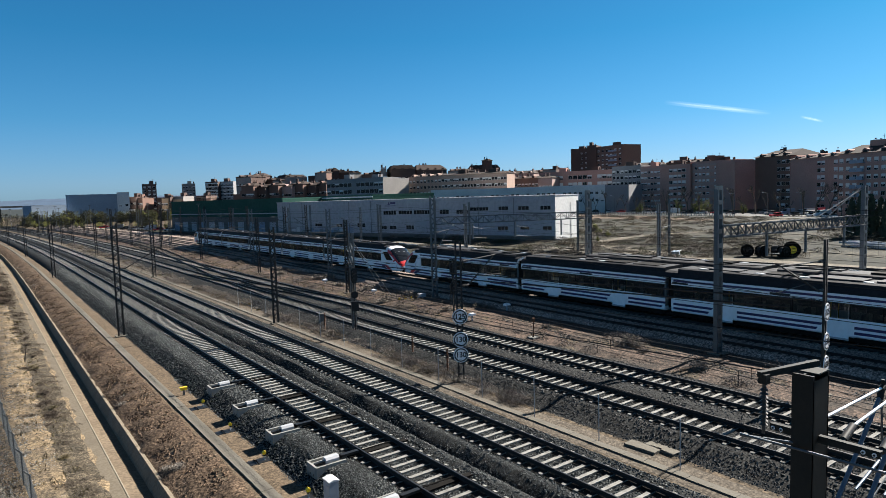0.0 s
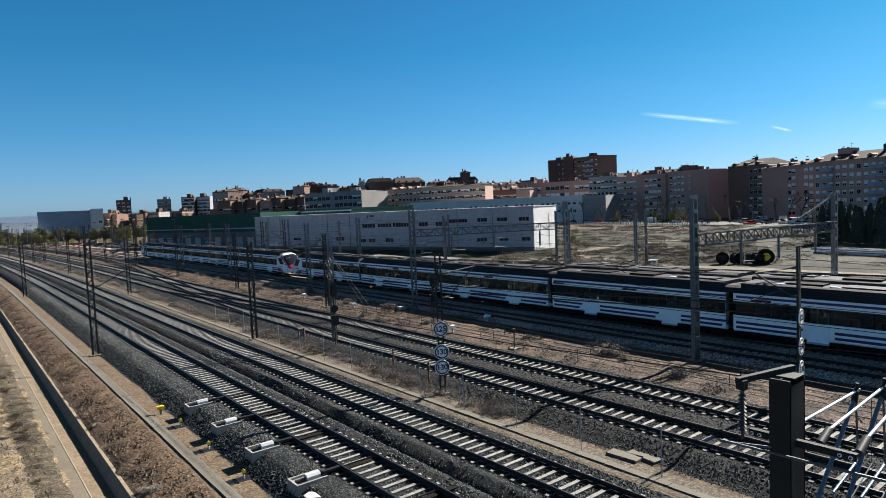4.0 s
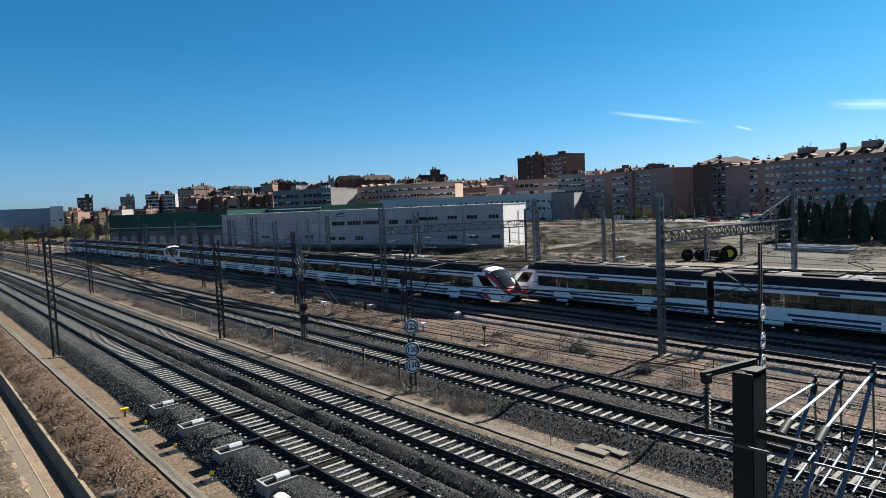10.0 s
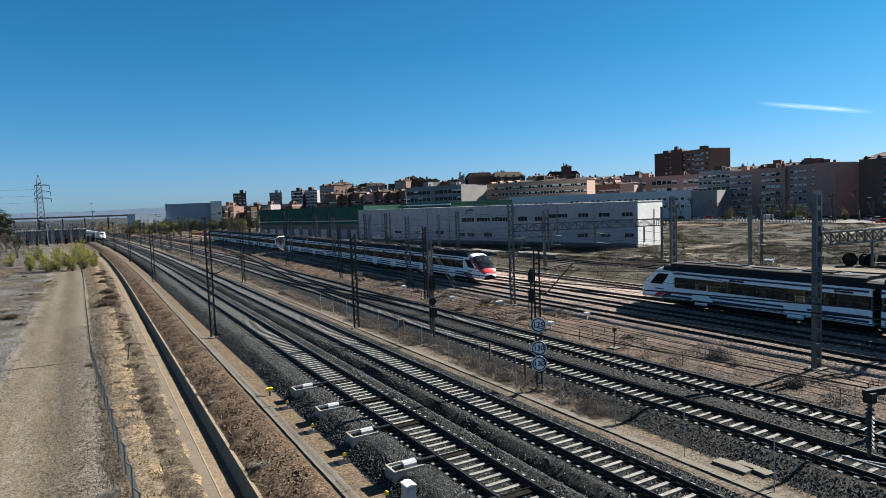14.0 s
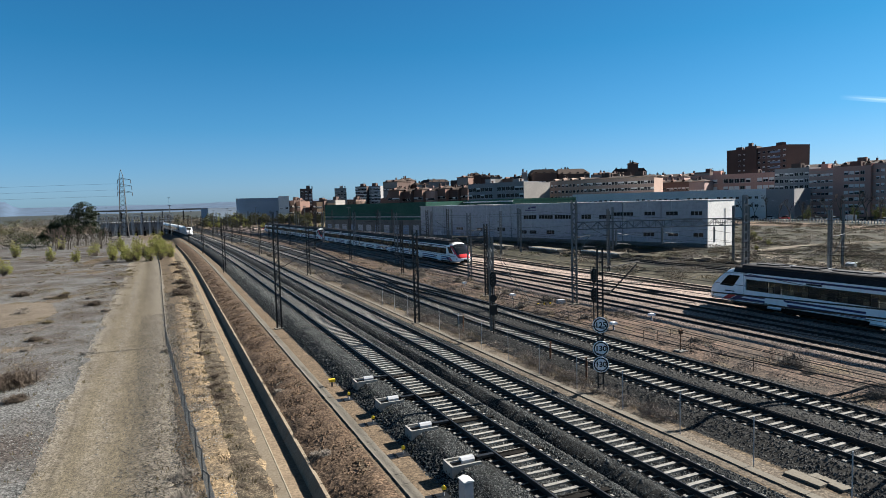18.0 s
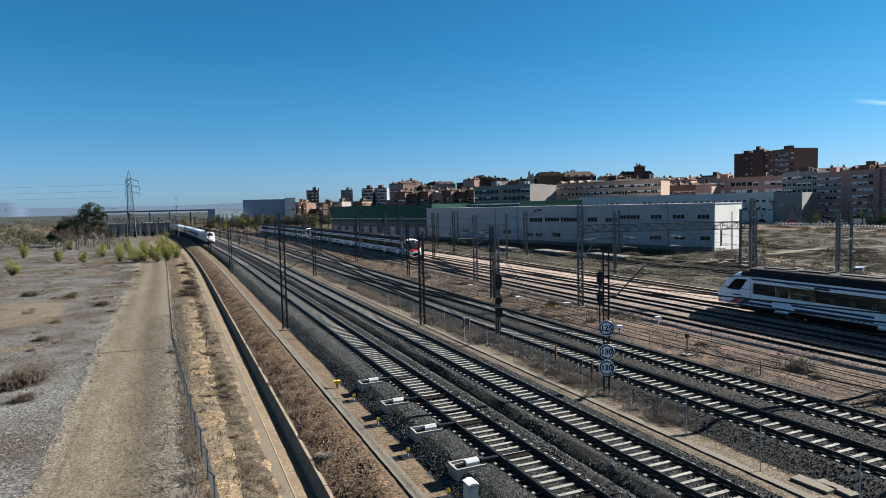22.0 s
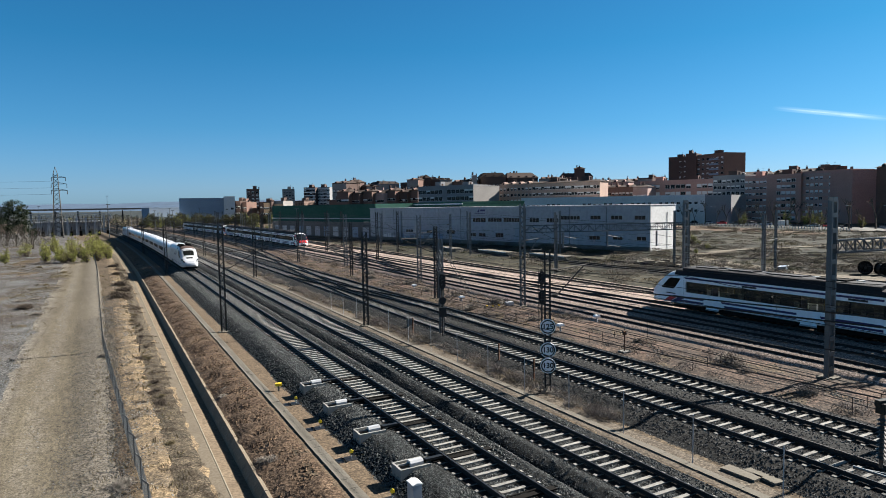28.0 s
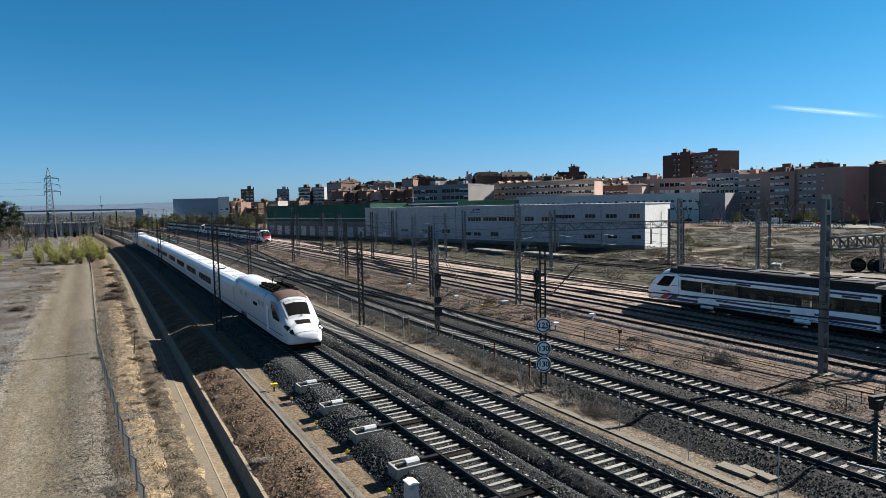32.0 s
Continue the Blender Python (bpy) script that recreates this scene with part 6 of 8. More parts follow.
az_block("apartment_block", "pale rendered house front between brick blocks", 45.2, 46.4, 1.3, 385, 382, "pink", 3, 4, roof="hip", rise=1.2, seed=7)
az_block("apartment_block", "salmon brick block with white-framed windows", 45.4, 51.6, 1.72, 400, 385, "redbrick", 5, 15, blinds=(0, 0.4, 0.6, 0.8, 0.8), depth=16, seed=8, wsize=(2.6, 2.3), gaps=(0, 5, 11))
# left part in darker brick: its shade is put into the colour
az_block("tower_block", "brick tower block, the shade on its blank side put into darker brick", 48.1, 49.6, 3.68, 500, 496, "brickdark", 11, 4, depth=18, seed=9, wsize=(1.5, 1.3), gaps=(0, 1))
az_block("tower_block", "plain brick stair core of a tower block", 49.45, 50.3, 3.92, 490, 488, "brickdark", 0, 0, depth=14, seed=20)
az_block("tower_block", "brown brick tower block with rows of balconies", 50.3, 52.46, 3.82, 490, 470, "brick", 12, 6, depth=18, balcony=(3, 4), seed=10, wsize=(2.2, 1.6))
az_block("apartment_block", "blue-grey apartment block with deep windows", 51.6, 54.0, 1.98, 350, 342, "greywall", 7, 7, depth=14, seed=11)
az_block("apartment_block", "pinkish brick block with pale bands", 54.0, 55.6, 1.86, 340, 336, "redbrick", 7, 6, blinds=(0, 0.4, 0.6, 0.8, 0.8), band="pink", seed=12, wsize=(1.4, 1.2))
az_block("apartment_block", "plain red-brown brick block", 55.6, 58.0, 1.92, 336, 330, "redbrick", 7, 7, blinds=(0, 0.4, 0.6, 0.8, 0.8), gaps=(0, 1, 6), seed=13)
az_block("apartment_block", "dark brick block with horizontal white bands", 58.0, 61.4, 2.1, 332, 318, "redbrick", 7, 11, blinds=(0, 0.4, 0.6, 0.8, 0.8), band="pink", seed=14, wsize=(1.5, 1.3), gaps=(0, 5))
az_block("apartment_block", "windowless brick gable wall of a block", 61.4, 62.9, 2.05, 312, 318, "redbrick", 0, 0, depth=24, seed=15)
az_block("apartment_block", "tall dark brick block under a tiled gable roof", 62.9, 65.4, 2.3, 318, 306, "brick", 7, 8, roof="hip", rise=3, gaps=(0, 1, 2, 3, 4), depth=20, seed=16)
az_block("apartment_block", "brown brick block with few windows", 65.4, 68.6, 2.05, 300, 280, "redbrick", 7, 12, blinds=(0, 0.4, 0.6, 0.8, 0.8), roof="hip", rise=1.8, gaps=(0, 1, 2, 3, 4, 5, 6, 9, 10), seed=17)
az_block("apartment_block", "red-brown brick apartment block with pale blue balconies and a pitched roof", 68.6, 77.0, 2.3, 246, 226, "redbrick", 7, 18, blinds=(0, 0.4, 0.6, 0.8, 0.8), roof="hip", rise=2.8, balcony=(2, 3, 9, 10, 11, 15), depth=16, seed=18, wsize=(1.3, 1.4))
az_block("apartment_block", "red-brown brick apartment block with pale blue balconies and a pitched roof", 77.05, 86.0, 2.5, 226, 215, "redbrick", 7, 18, blinds=(0, 0.4, 0.6, 0.8, 0.8), roof="hip", rise=2.8, balcony=(1, 2, 8, 9), depth=16, seed=19, wsize=(1.3, 1.4))


def hill_town():
    """Brick blocks stepping up the rise behind the depot."""
    dark, tops = "brown brick block on the rise with a dark roof", (
        (18.5, 19.75, 2.12, "brickdark", "hip", 2.0), (19.65, 20.75, 2.2, "brickdark", "hip", 2.4), (20.75, 21.55, 1.95, "brick", "hip", 2.0), (21.55, 22.65, 1.8, "brickdark", "hip", 1.8),
        (22.65, 24.5, 2.0, "beige", "mansard", 2.2), (24.6, 25.35, 2.05, "brickdark", "flat", 0), (25.2, 26.2, 2.35, "brick", "hip", 1.6), (26.2, 27.35, 2.5, "brickdark", "mansard", 2.0),
        (27.3, 28.2, 2.42, "brick", "hip", 1.6), (28.2, 29.3, 2.3, "brickdark", "hip", 1.8), (29.3, 30.3, 2.1, "brick", "hip", 2.0), (30.2, 31.2, 2.15, "beige", "hip", 2.0), (31.05, 31.55, 2.62, "whitewall", "flat", 0),
        (31.95, 34.15, 2.48, "brickdark", "mansard", 3.4), (34.3, 37.0, 2.35, "brickdark", "hip", 4.6), (37.1, 38.0, 2.2, "brick", "hip", 1.8), (38.0, 38.85, 2.1, "pink", "hip", 1.8), (38.9, 41.8, 2.3, "brickdark", "mansard", 3.2),
        (42.0, 43.2, 1.85, "brick", "hip", 1.8), (43.2, 44.3, 1.75, "brickdark", "hip", 2.2), (44.3, 45.6, 1.85, "brick", "hip", 1.8), (45.6, 46.8, 2.0, "brickdark", "flat", 0), (46.8, 48.0, 1.95, "brick", "hip", 2.0))
    for i, (a, b, e, m, r, h) in enumerate(tops):
        d = 520 + (i % 3) * 9
        az_block("apartment_block", dark if m in ("brick", "brickdark") else "pale rendered block on the rise, stepped roof against the sky", a, b, e, d, d + (i % 5 - 2) * 4, m, 4, max(3, int((b - a) * 3.4)), roof=r, rise=h, seed=30 + i, wsize=(2.2, 1.7), depth=20, band=("beige" if i % 3 == 0 else None))
    lantern = at_az(40.2, 512), at_az(41.1, 512)
    block("apartment_block", "dark brick penthouse storey on a mansard block", *lantern, 0, z_of(3.02, 512), "brickdark", 0, 0, depth=8, roof="hip", rise=1.4, seed=58)
    for i, (a, b, e, m) in enumerate(((18.9, 19.9, 1.35, "brick"), (19.95, 20.9, 1.2, "brickdark"), (20.95, 22.0, 1.35, "brick"), (22.05, 23.1, 1.2, "pink"), (23.15, 24.1, 1.4, "brick"), (24.15, 25.2, 1.25, "brickdark"), (25.25, 26.15, 1.4, "brick"), (42.6, 44.8, 1.75, "pink"), (52.6, 56.0, 2.05, "greywall"), (56.0, 60.5, 2.15, "brick"))):
        az_block("apartment_block", "terraced brick houses with red tiled roofs", a, b, e, 430, 425, m, 3, int((b - a) * 4) + 1, roof="hip", rise=2.0, seed=60 + i, wsize=(2.2, 1.5))
    az_block("tower_block", "brown brick tower with dark corners", 11.13, 12.2, 1.62, 520, 520, "brickdark", 9, 3, depth=12, seed=70)
    az_block("tower_block", "pale and brown slab tower", 14.15, 15.2, 1.6, 560, 560, "beige", 9, 4, depth=12, seed=71, wsize=(1.8, 1.2))
    az_block("tower_block", "dark and white banded twin tower", 16.0, 17.0, 1.72, 560, 555, "brickdark", 9, 4, depth=12, seed=72, band="frame")
    az_block("tower_block", "dark and white banded twin tower", 17.1, 18.25, 1.72, 560, 555, "greywall", 9, 4, depth=12, seed=73, band="frame")
    for i, (a, b, e, m) in enumerate(((12.3, 13.0, 0.4, "orange"), (13.0, 14.1, 0.3, "orange"), (10.2, 11.1, 0.5, "brick"), (15.2, 16.0, 0.45, "tan"), (18.2, 18.9, 0.6, "brick"), (12.2, 13.2, 0.5, "brickdark"), (13.3, 14.2, 0.55, "beige"), (9.8, 10.6, 0.6, "brickdark"), (15.2, 16.0, 0.55, "brickdark"))):
        az_block("apartment_block", "ochre and brick houses at the end of the yard", a, b, e, 500 + (40 if e > 1.1 else 0), 495 + (40 if e > 1.1 else 0), m, 3, 4, roof="flat", seed=80 + i)
    az_block("hall", "large pale blue industrial hall", 5.7, 9.25, 0.88, 480, 480, "bluewall", 0, 0, depth=30, seed=90, group="", category="industrial hall")
    az_block("hall", "white stair tower of an industrial hall", 9.25, 10.15, 1.0, 478, 478, "whitewall", 2, 2, depth=30, seed=91, group="", category="industrial hall")
    az_block("hall", "low dark blue shed", 3.4, 5.65, 0.12, 470, 475, "bluewall", 0, 0, depth=20, seed=92, group="", category="industrial hall")


hill_town()


def far_bridge():
    t = thing("road_bridge", "dark concrete road bridge crossing all the tracks far off", "bridge")
    part("deck", Mesh().box(-6, 640, 11.6, 104, 10, 0.9), "facadelow", t)
    for x in (-54, -36, -19, -2, 16, 34):
        part("pier", Mesh().box(x, 640, -1, 0.9, 8, 12.0), "asphalt", t)
    part("railing", Mesh().box(-6, 635.2, 12.5, 104, 0.1, 0.5), "facadelow", t)


far_bridge()


def pylon(x, y, z0, h):
    t = thing("power_pylon", "tall grey lattice power pylon with three crossarms", "pylon", "", (x, y, z0))
    for sx in (-1, 1):
        for sy in (-1, 1):
            part("leg", Mesh().beam((sx * 1.9, sy * 1.9, 0), (sx * 0.8, sy * 0.8, h * 0.9), 0.18), "mast", t)
    br = Mesh()
    for i in range(14):
        za, zb = h * 0.9 * i / 14, h * 0.9 * (i + 1) / 14
        wa, wb = 1.9 - 1.1 * i / 14, 1.9 - 1.1 * (i + 1) / 14
        for s in (-1, 1):
            br.beam((-wa, s * wa, za), (wb, s * wb, zb), 0.1).beam((wa, s * wa, za), (-wb, s * wb, zb), 0.1)
            br.beam((s * wa, -wa, za), (s * wb, wb, zb), 0.1).beam((s * wa, wa, za), (s * wb, -wb, zb), 0.1)
    part("bracing", br, "mast", t)["kind"] = "stuff"
    pk = Mesh()
    for sx in (-1, 1):
        for sy in (-1, 1):
            pk.beam((sx * 0.8, sy * 0.8, h * 0.9), (0, 0, h), 0.14)
    part("peak", pk, "mast", t)
    for z, s, r in ((0.67, 1, 4.3), (0.76, 1, 4.2), (0.85, 1, 3.9), (0.67, -1, 1.9), (0.76, -1, 1.8), (0.85, -1, 1.6)):
        part("crossarm", Mesh().beam((0, 0, h * z + 0.9), (s * r, 0, h * z), 0.16).beam((0, 0, h * z), (s * r, 0, h * z), 0.16), "mast", t)
        part("insulator", Mesh().tube((s * r, 0, h * z), (s * r, 0, h * z - 1.7), 0.13, 6), "insul", t)


pylon(-17.7, 330, -1.2, 32)
pylon(-240, 420, -1.2, 30)
for _z, _s in ((0.67, -1), (0.76, -1), (0.85, -1)):
    _t = thing("power_line", "high-voltage line running from the pylon", "overhead wire", "power lines")
    part("cable", Mesh().tube((-17.7 + _s * 1.8, 330, 32 * _z - 2.9), (-240 + _s * 1.7, 420, 30 * _z - 2.9), 0.03, 4), "wire", _t)


def substation():
    t = thing("substation", "low grey electrical substation with rows of steel frames", "substation", "", (-16, 372, -1.2))
    part("building", Mesh().box(0, 0, 0, 30, 10, 6.6), "greywall", t)
    part("roof", Mesh().box(0, 0, 6.6, 31, 11, 0.3), "grey", t)
    for i in range(7):
        part("door", Mesh().box(-10.5 + i * 3.5, -5.05, 0, 2.2, 0.1, 2.8), "facadelow", t)
    for r, (yy, hh) in enumerate(((-22, 8.6), (-14, 11.0), (-8, 9.4))):
        for i in range(9):
            x = -15 + i * 3.9
            fr = Mesh().beam((x, yy, 0), (x, yy, hh), 0.22).beam((x + 0.5, yy, 0), (x + 0.5, yy, hh), 0.12).beam((x, yy, hh - 0.2), (x + 3.9, yy, hh - 0.2), 0.2).beam((x, yy, hh - 1.2), (x + 3.9, yy, hh - 1.2), 0.14)
            for k in range(5):
                fr.beam((x + k * 0.78, yy, hh - 1.2), (x + k * 0.78 + 0.78, yy, hh - 0.2), 0.1)
            part("steel_frame", fr, "facade", t)
            for k in range(2):
                part("insulator", Mesh().tube((x + 1.2 + k * 1.5, yy, hh - 2.6), (x + 1.2 + k * 1.5, yy, hh - 1.2), 0.16, 6), "insul", t)
            if r == 0:
                part("switchgear", Mesh().box(x + 1.9, yy + 2, 0, 1.2, 1.0, 2.4).tube((x + 1.9, yy + 2, 2.4), (x + 1.9, yy + 2, 4.6), 0.18, 6), "under", t)


substation()
for _x, _y, _h in ((4.5, 300, 14), (9, 420, 20), (-28, 500, 15), (60, 300, 12), (70, 330, 12), (50, 360, 12), (40, 400, 12), (75, 260, 11), (64, 230, 11), (33, 330, 11), (30, 380, 11), (22, 430, 11), (-95, 520, 16)):
    _t = thing("light_mast", "slim grey floodlight mast standing in the yard", "light mast", "light masts", (_x + bend(_y) * 0.5, _y, -0.5))
    part("post", Mesh().tube((0, 0, 0), (0, 0, _h), 0.16, 6, 0.08), "galv", _t)
    part("lamp_bar", Mesh().box(0, 0, _h - 0.2, 1.4, 0.3, 0.25), "galv", _t)
# low platforms with white edges in front of the depot
for _x, _y in ((76.0, 116), (78.6, 100), (73.5, 134)):
    _t = thing("loading_ramp", "white-edged concrete loading ramp beside the depot track", "ramp", "loading ramps", (_x, _y, -0.3), -3)
    part("slab", Mesh().box(0, 0, 0, 2.6, 12, 0.9), "concrete", _t)
    part("edge", Mesh().box(-1.32, 0, 0.75, 0.1, 12, 0.2), "whitewall", _t)
    for _i in range(4):
        part("step", Mesh().box(0, -6.2 - _i * 0.3, 0, 2.4, 0.3, 0.8 - 0.2 * _i), "concrete", _t)


# ---- the waste ground and the street beyond the yard ----
def patch(name, pts, z, mat, label):
    setting(name, Mesh().add([(x, y, z) for x, y in pts], [tuple(range(len(pts)))]), mat, label)


setting("waste_ground", ground_strip([60.8, 64, 68, 72, 78, 86, 90, 100, 120, 160, 220, 320], [ground_z(v) for v in (60.8, 64, 68, 72, 78, 86, 90, 100, 120, 160, 220, 320)], -40, 330, 0.06), "waste", "scrubby waste ground with dry brown weeds", True)
patch("yard_road", [(78, -30), (112, -30), (110, 10), (102, 30), (96, 44), (91, 56), (84, 54), (80, 40), (77, 20)], -0.2, "lane", "pale trodden earth lane in the yard")
patch("footpath", [(104, 84), (120, 88), (150, 82), (190, 92), (230, 96), (230, 99), (190, 95), (150, 85.5), (121, 91), (104, 88)], 0.1, "lane", "pale footpath across waste ground")
patch("lane", [(86, 52), (90, 52), (97, 72), (106, 84), (104, 88), (94, 75)], -0.1, "lane", "pale trodden lane")
# asphalt drawn pale grey: the sun's glare is put into its colour
patch("street", [tuple(at_az(a, d)[:2]) for a, d in ((46, 345), (56, 318), (63, 282), (68, 268), (78, 215), (70, 205), (66, 232), (60, 262), (54, 292), (46, 322))], 0.2, "facadelow", "pale street with parked cars, sun glare put into its grey")
patch("pavement", [tuple(at_az(a, d)[:2]) for a, d in ((46, 320), (54, 290), (60, 260), (66, 230), (70, 203), (70, 199), (66, 226), (60, 256), (54, 285), (46, 315))], 0.26, "concrete", "pale street pavement")
patch("ploughed_strip", [tuple(at_az(a, d)[:2]) for a, d in ((46, 300), (52, 278), (58, 240), (60, 228), (59, 215), (55, 232), (50, 250), (45, 265))], 0.14, "berm", "strip of reddish bare earth")
# depot tracks
for _k, (_x, _s) in enumerate(((75.3, -0.01), (81.9, -0.12))):
    _t = thing("railway_track", "rusty siding in dusty ballast before the depot", "railway track", "railway tracks")
    _ang = math.degrees(math.atan(-_s))
    for _o in (-0.87, 0.87):
        part("rail", Mesh().box(_o, 0, -0.1, 0.1, 260, 0.2), "rail", _t)
        part("rail_head", Mesh().box(_o, 0, 0.1, 0.06, 260, 0.01), "railtop", _t)
    _m = Mesh()
    for _i in range(420):
        _m.box(0, -128 + _i * 0.61, -0.2, 2.5, 0.26, 0.14)
    part("sleeper_run", _m, "woodsleeper", _t, fix=False)["kind"] = "stuff"
    part("bed", Mesh().prism([(-2.4, -0.4), (2.4, -0.4), (1.6, -0.08), (-1.6, -0.08)], -130, 130), "oldballast", _t)
    _t.matrix_world = pose(_x, 85, 0, 0, 0, _ang)


def car(x, y, rz, mat, van=False):
    t = thing("parked_van" if van else "parked_car", {"whitewall": "white", "grey": "grey", "red": "red", "black": "black", "bluewall": "light blue", "galv": "silver"}[mat] + (" van" if van else " car") + " parked on the street", "van" if van else "car", "parked cars", (x, y, 0.17), rz)
    if van:
        part("body", Mesh().prism([(-2.4, 0.35), (2.4, 0.35), (2.45, 1.1), (1.7, 1.3), (1.2, 2.1), (-2.3, 2.2), (-2.45, 1.9)], -0.9, 0.9, "x"), mat, t)
        part("windscreen", Mesh().prism([(1.72, 1.32), (1.24, 2.05), (1.2, 2.05), (1.66, 1.32)], -0.8, 0.8, "x"), "glass", t)
    else:
        part("body", Mesh().prism([(-2.1, 0.3), (2.1, 0.3), (2.15, 0.65), (2.0, 0.82), (-2.05, 0.9), (-2.15, 0.7)], -0.85, 0.85, "x"), mat, t)
        part("cabin", Mesh().prism([(-1.8, 0.88), (1.0, 0.82), (0.35, 1.4), (-1.2, 1.42)], -0.72, 0.72, "x"), "glass", t)
        part("roof", Mesh().prism([(-1.2, 1.41), (0.35, 1.39), (0.25, 1.46), (-1.1, 1.47)], -0.7, 0.7, "x"), mat, t)
    for a in (-1.3, 1.3):
        for b in (-0.8, 0.8):
            part("wheel", Mesh().tube((b - 0.1, a, 0.31), (b + 0.1, a, 0.31), 0.31, 10), "black", t)


_rng = random.Random(12)
_cols = ("whitewall", "grey", "red", "black", "bluewall", "galv", "whitewall")
for _i in range(16):
    _a = 63.6 + _i * 0.42
    _p = at_az(_a, 268 + _rng.uniform(-4, 4) - (_i % 3) * 12)
    car(_p.x, _p.y, 70 + _rng.uniform(-15, 15), _cols[_i % 7], _i in (4, 9))
for _i in range(9):
    _p = at_az(66.2 + _i * 0.24, 266 - _i * 4.5)
    car(_p.x, _p.y, 62 + _rng.uniform(-8, 8), ("whitewall", "galv", "whitewall")[_i % 3], _i in (2, 6))
for _i in range(12):
    _p = at_az(49 + _i * 1.1, 322 - _i * 5.0)
    car(_p.x, _p.y, 30 + _rng.uniform(-8, 8), _cols[(_i * 3) % 7], _i == 7)
for _i in range(9):
    car(60 - _i * 1.5 + _rng.uniform(-0.4, 0.4), 262 + _i * 9, 75 + _rng.uniform(-6, 6), _cols[(_i * 2) % 7], _i % 4 == 2)


def street_lamp(x, y, h=8.0):
    t = thing("street_lamp", "slender grey street lamp with a curved arm", "street lamp", "street lamps", (x, y, 0.1), 160)
    part("pole", Mesh().tube((0, 0, 0), (0, 0, h), 0.1, 6, 0.06), "galv", t)
    part("arm", Mesh().tube((0, 0, h), (1.6, 0, h + 0.3), 0.05, 6), "galv", t)
    part("lamp_head", Mesh().box(1.9, 0, h + 0.2, 0.7, 0.25, 0.14), "whitewall", t)


for _i in range(11):
    _p = at_az(47 + _i * 2.4, 314 - _i * 10)
    street_lamp(_p.x, _p.y)
# slatted white railing along the street
_t = thing("street_railing", "long pale railing along the street edge", "railing")
for _i in range(60):
    _p = at_az(49.5 + _i * 0.2, 296 - _i * 0.9)
    part("slat", Mesh().box(_p.x, _p.y, 0, 0.25, 0.25, 1.2), "whitewall", _t)


def cable_drum(x, y, r, rz):
    t = thing("cable_drum", "dark wooden cable drum standing on its rims", "cable drum", "cable drums", (x, y, -0.2), rz)
    for s in (-0.5, 0.5):
        fl = part("flange", Mesh().tube((s, 0, r), (s + 0.08, 0, r), r, 20), "under", t)
        part("hub", Mesh().tube((s - 0.02, 0, r), (s + 0.1, 0, r), r * 0.2, 10), "black", fl)
    part("core", Mesh().tube((-0.5, 0, r), (0.5, 0, r), r * 0.75, 16), "black", t)
    if r > 1.1:
        part("hose_coil", Mesh().tube((-0.62, 0, r), (-0.54, 0, r), r * 0.5, 20).tube((0.6, 0, r), (0.66, 0, r), r * 0.5, 20), "yellow", t, "dusty yellow hose wound on the drum")


for _i, (_x, _y, _r) in enumerate(((96.5, 50.5, 0.95), (97.3, 48.6, 0.9), (98.4, 47.0, 1.0), (99.2, 45.0, 1.2), (98.0, 45.6, 0.9))):
    cable_drum(_x, _y, _r, 30 + 40 * (_i % 3))
for _i in range(15):
    _t = thing("pipe", "long pale grey pipe in a low stack on the ground", "pipe", "pipe stack", (116.5 + (_i % 5) * 0.9 + 0.2 * (_i // 5), 39 + _rng.uniform(-1, 1), -0.05 + 0.32 * (_i // 5)), -13)
    part("barrel", Mesh().tube((0, -6, 0.16), (0, 6, 0.16), 0.14, 10), "grey", _t)
    part("collar", Mesh().tube((0, 5.7, 0.16), (0, 6.1, 0.16), 0.17, 10), "grey", _t)
for _i in range(14):
    _t = thing("rubble_block", "pale broken concrete block among weeds", "rubble", "rubble blocks", (82 + _rng.uniform(0, 14), 62 + _rng.uniform(0, 22), -0.3), _rng.uniform(0, 180))
    part("chunk", Mesh().prism([(-0.9, 0), (0.8, 0), (1.0, 0.35), (0.3, 0.6), (-0.7, 0.5)], -0.5, 0.6 + _rng.random()), "concrete", _t)
_t = thing("skip", "blue and white rubbish skip on the waste ground", "skip", at=(92, 60, -0.25), rz=25)
_t.matrix_world = _t.matrix_world @ Matrix.Diagonal((0.6, 0.6, 0.6, 1))
part("tub", Mesh().prism([(-1.6, 0.1), (1.6, 0.1), (2.1, 1.3), (-2.1, 1.3)], -0.9, 0.9), "bluewall", _t)
part("rim", Mesh().box(0, 0.95, 1.25, 4.3, 0.1, 0.1).box(0, -0.95, 1.25, 4.3, 0.1, 0.1), "whitewall", _t)


# ---- plants ----
def leaf_cloud(m, c, r, n, size, rng, flat=1.0):
    """Small leaf blades scattered through a clump."""
    for _ in range(n):
        v = Vector((rng.gauss(0, 1), rng.gauss(0, 1), rng.gauss(0, 1))).normalized() * (r * rng.random() ** 0.4)
        p = Vector(c) + Vector((v.x, v.y, v.z * flat))
        a = Vector((rng.gauss(0, 1), rng.gauss(0, 1), rng.gauss(0, 1))).normalized() * size * rng.uniform(0.6, 1.3)
        b = a.cross(Vector((rng.gauss(0, 1), rng.gauss(0, 1), rng.gauss(0, 1)))).normalized() * size * 0.6
        m.add([p - a, p + b, p + a, p - b], [(0, 1, 2, 3)])


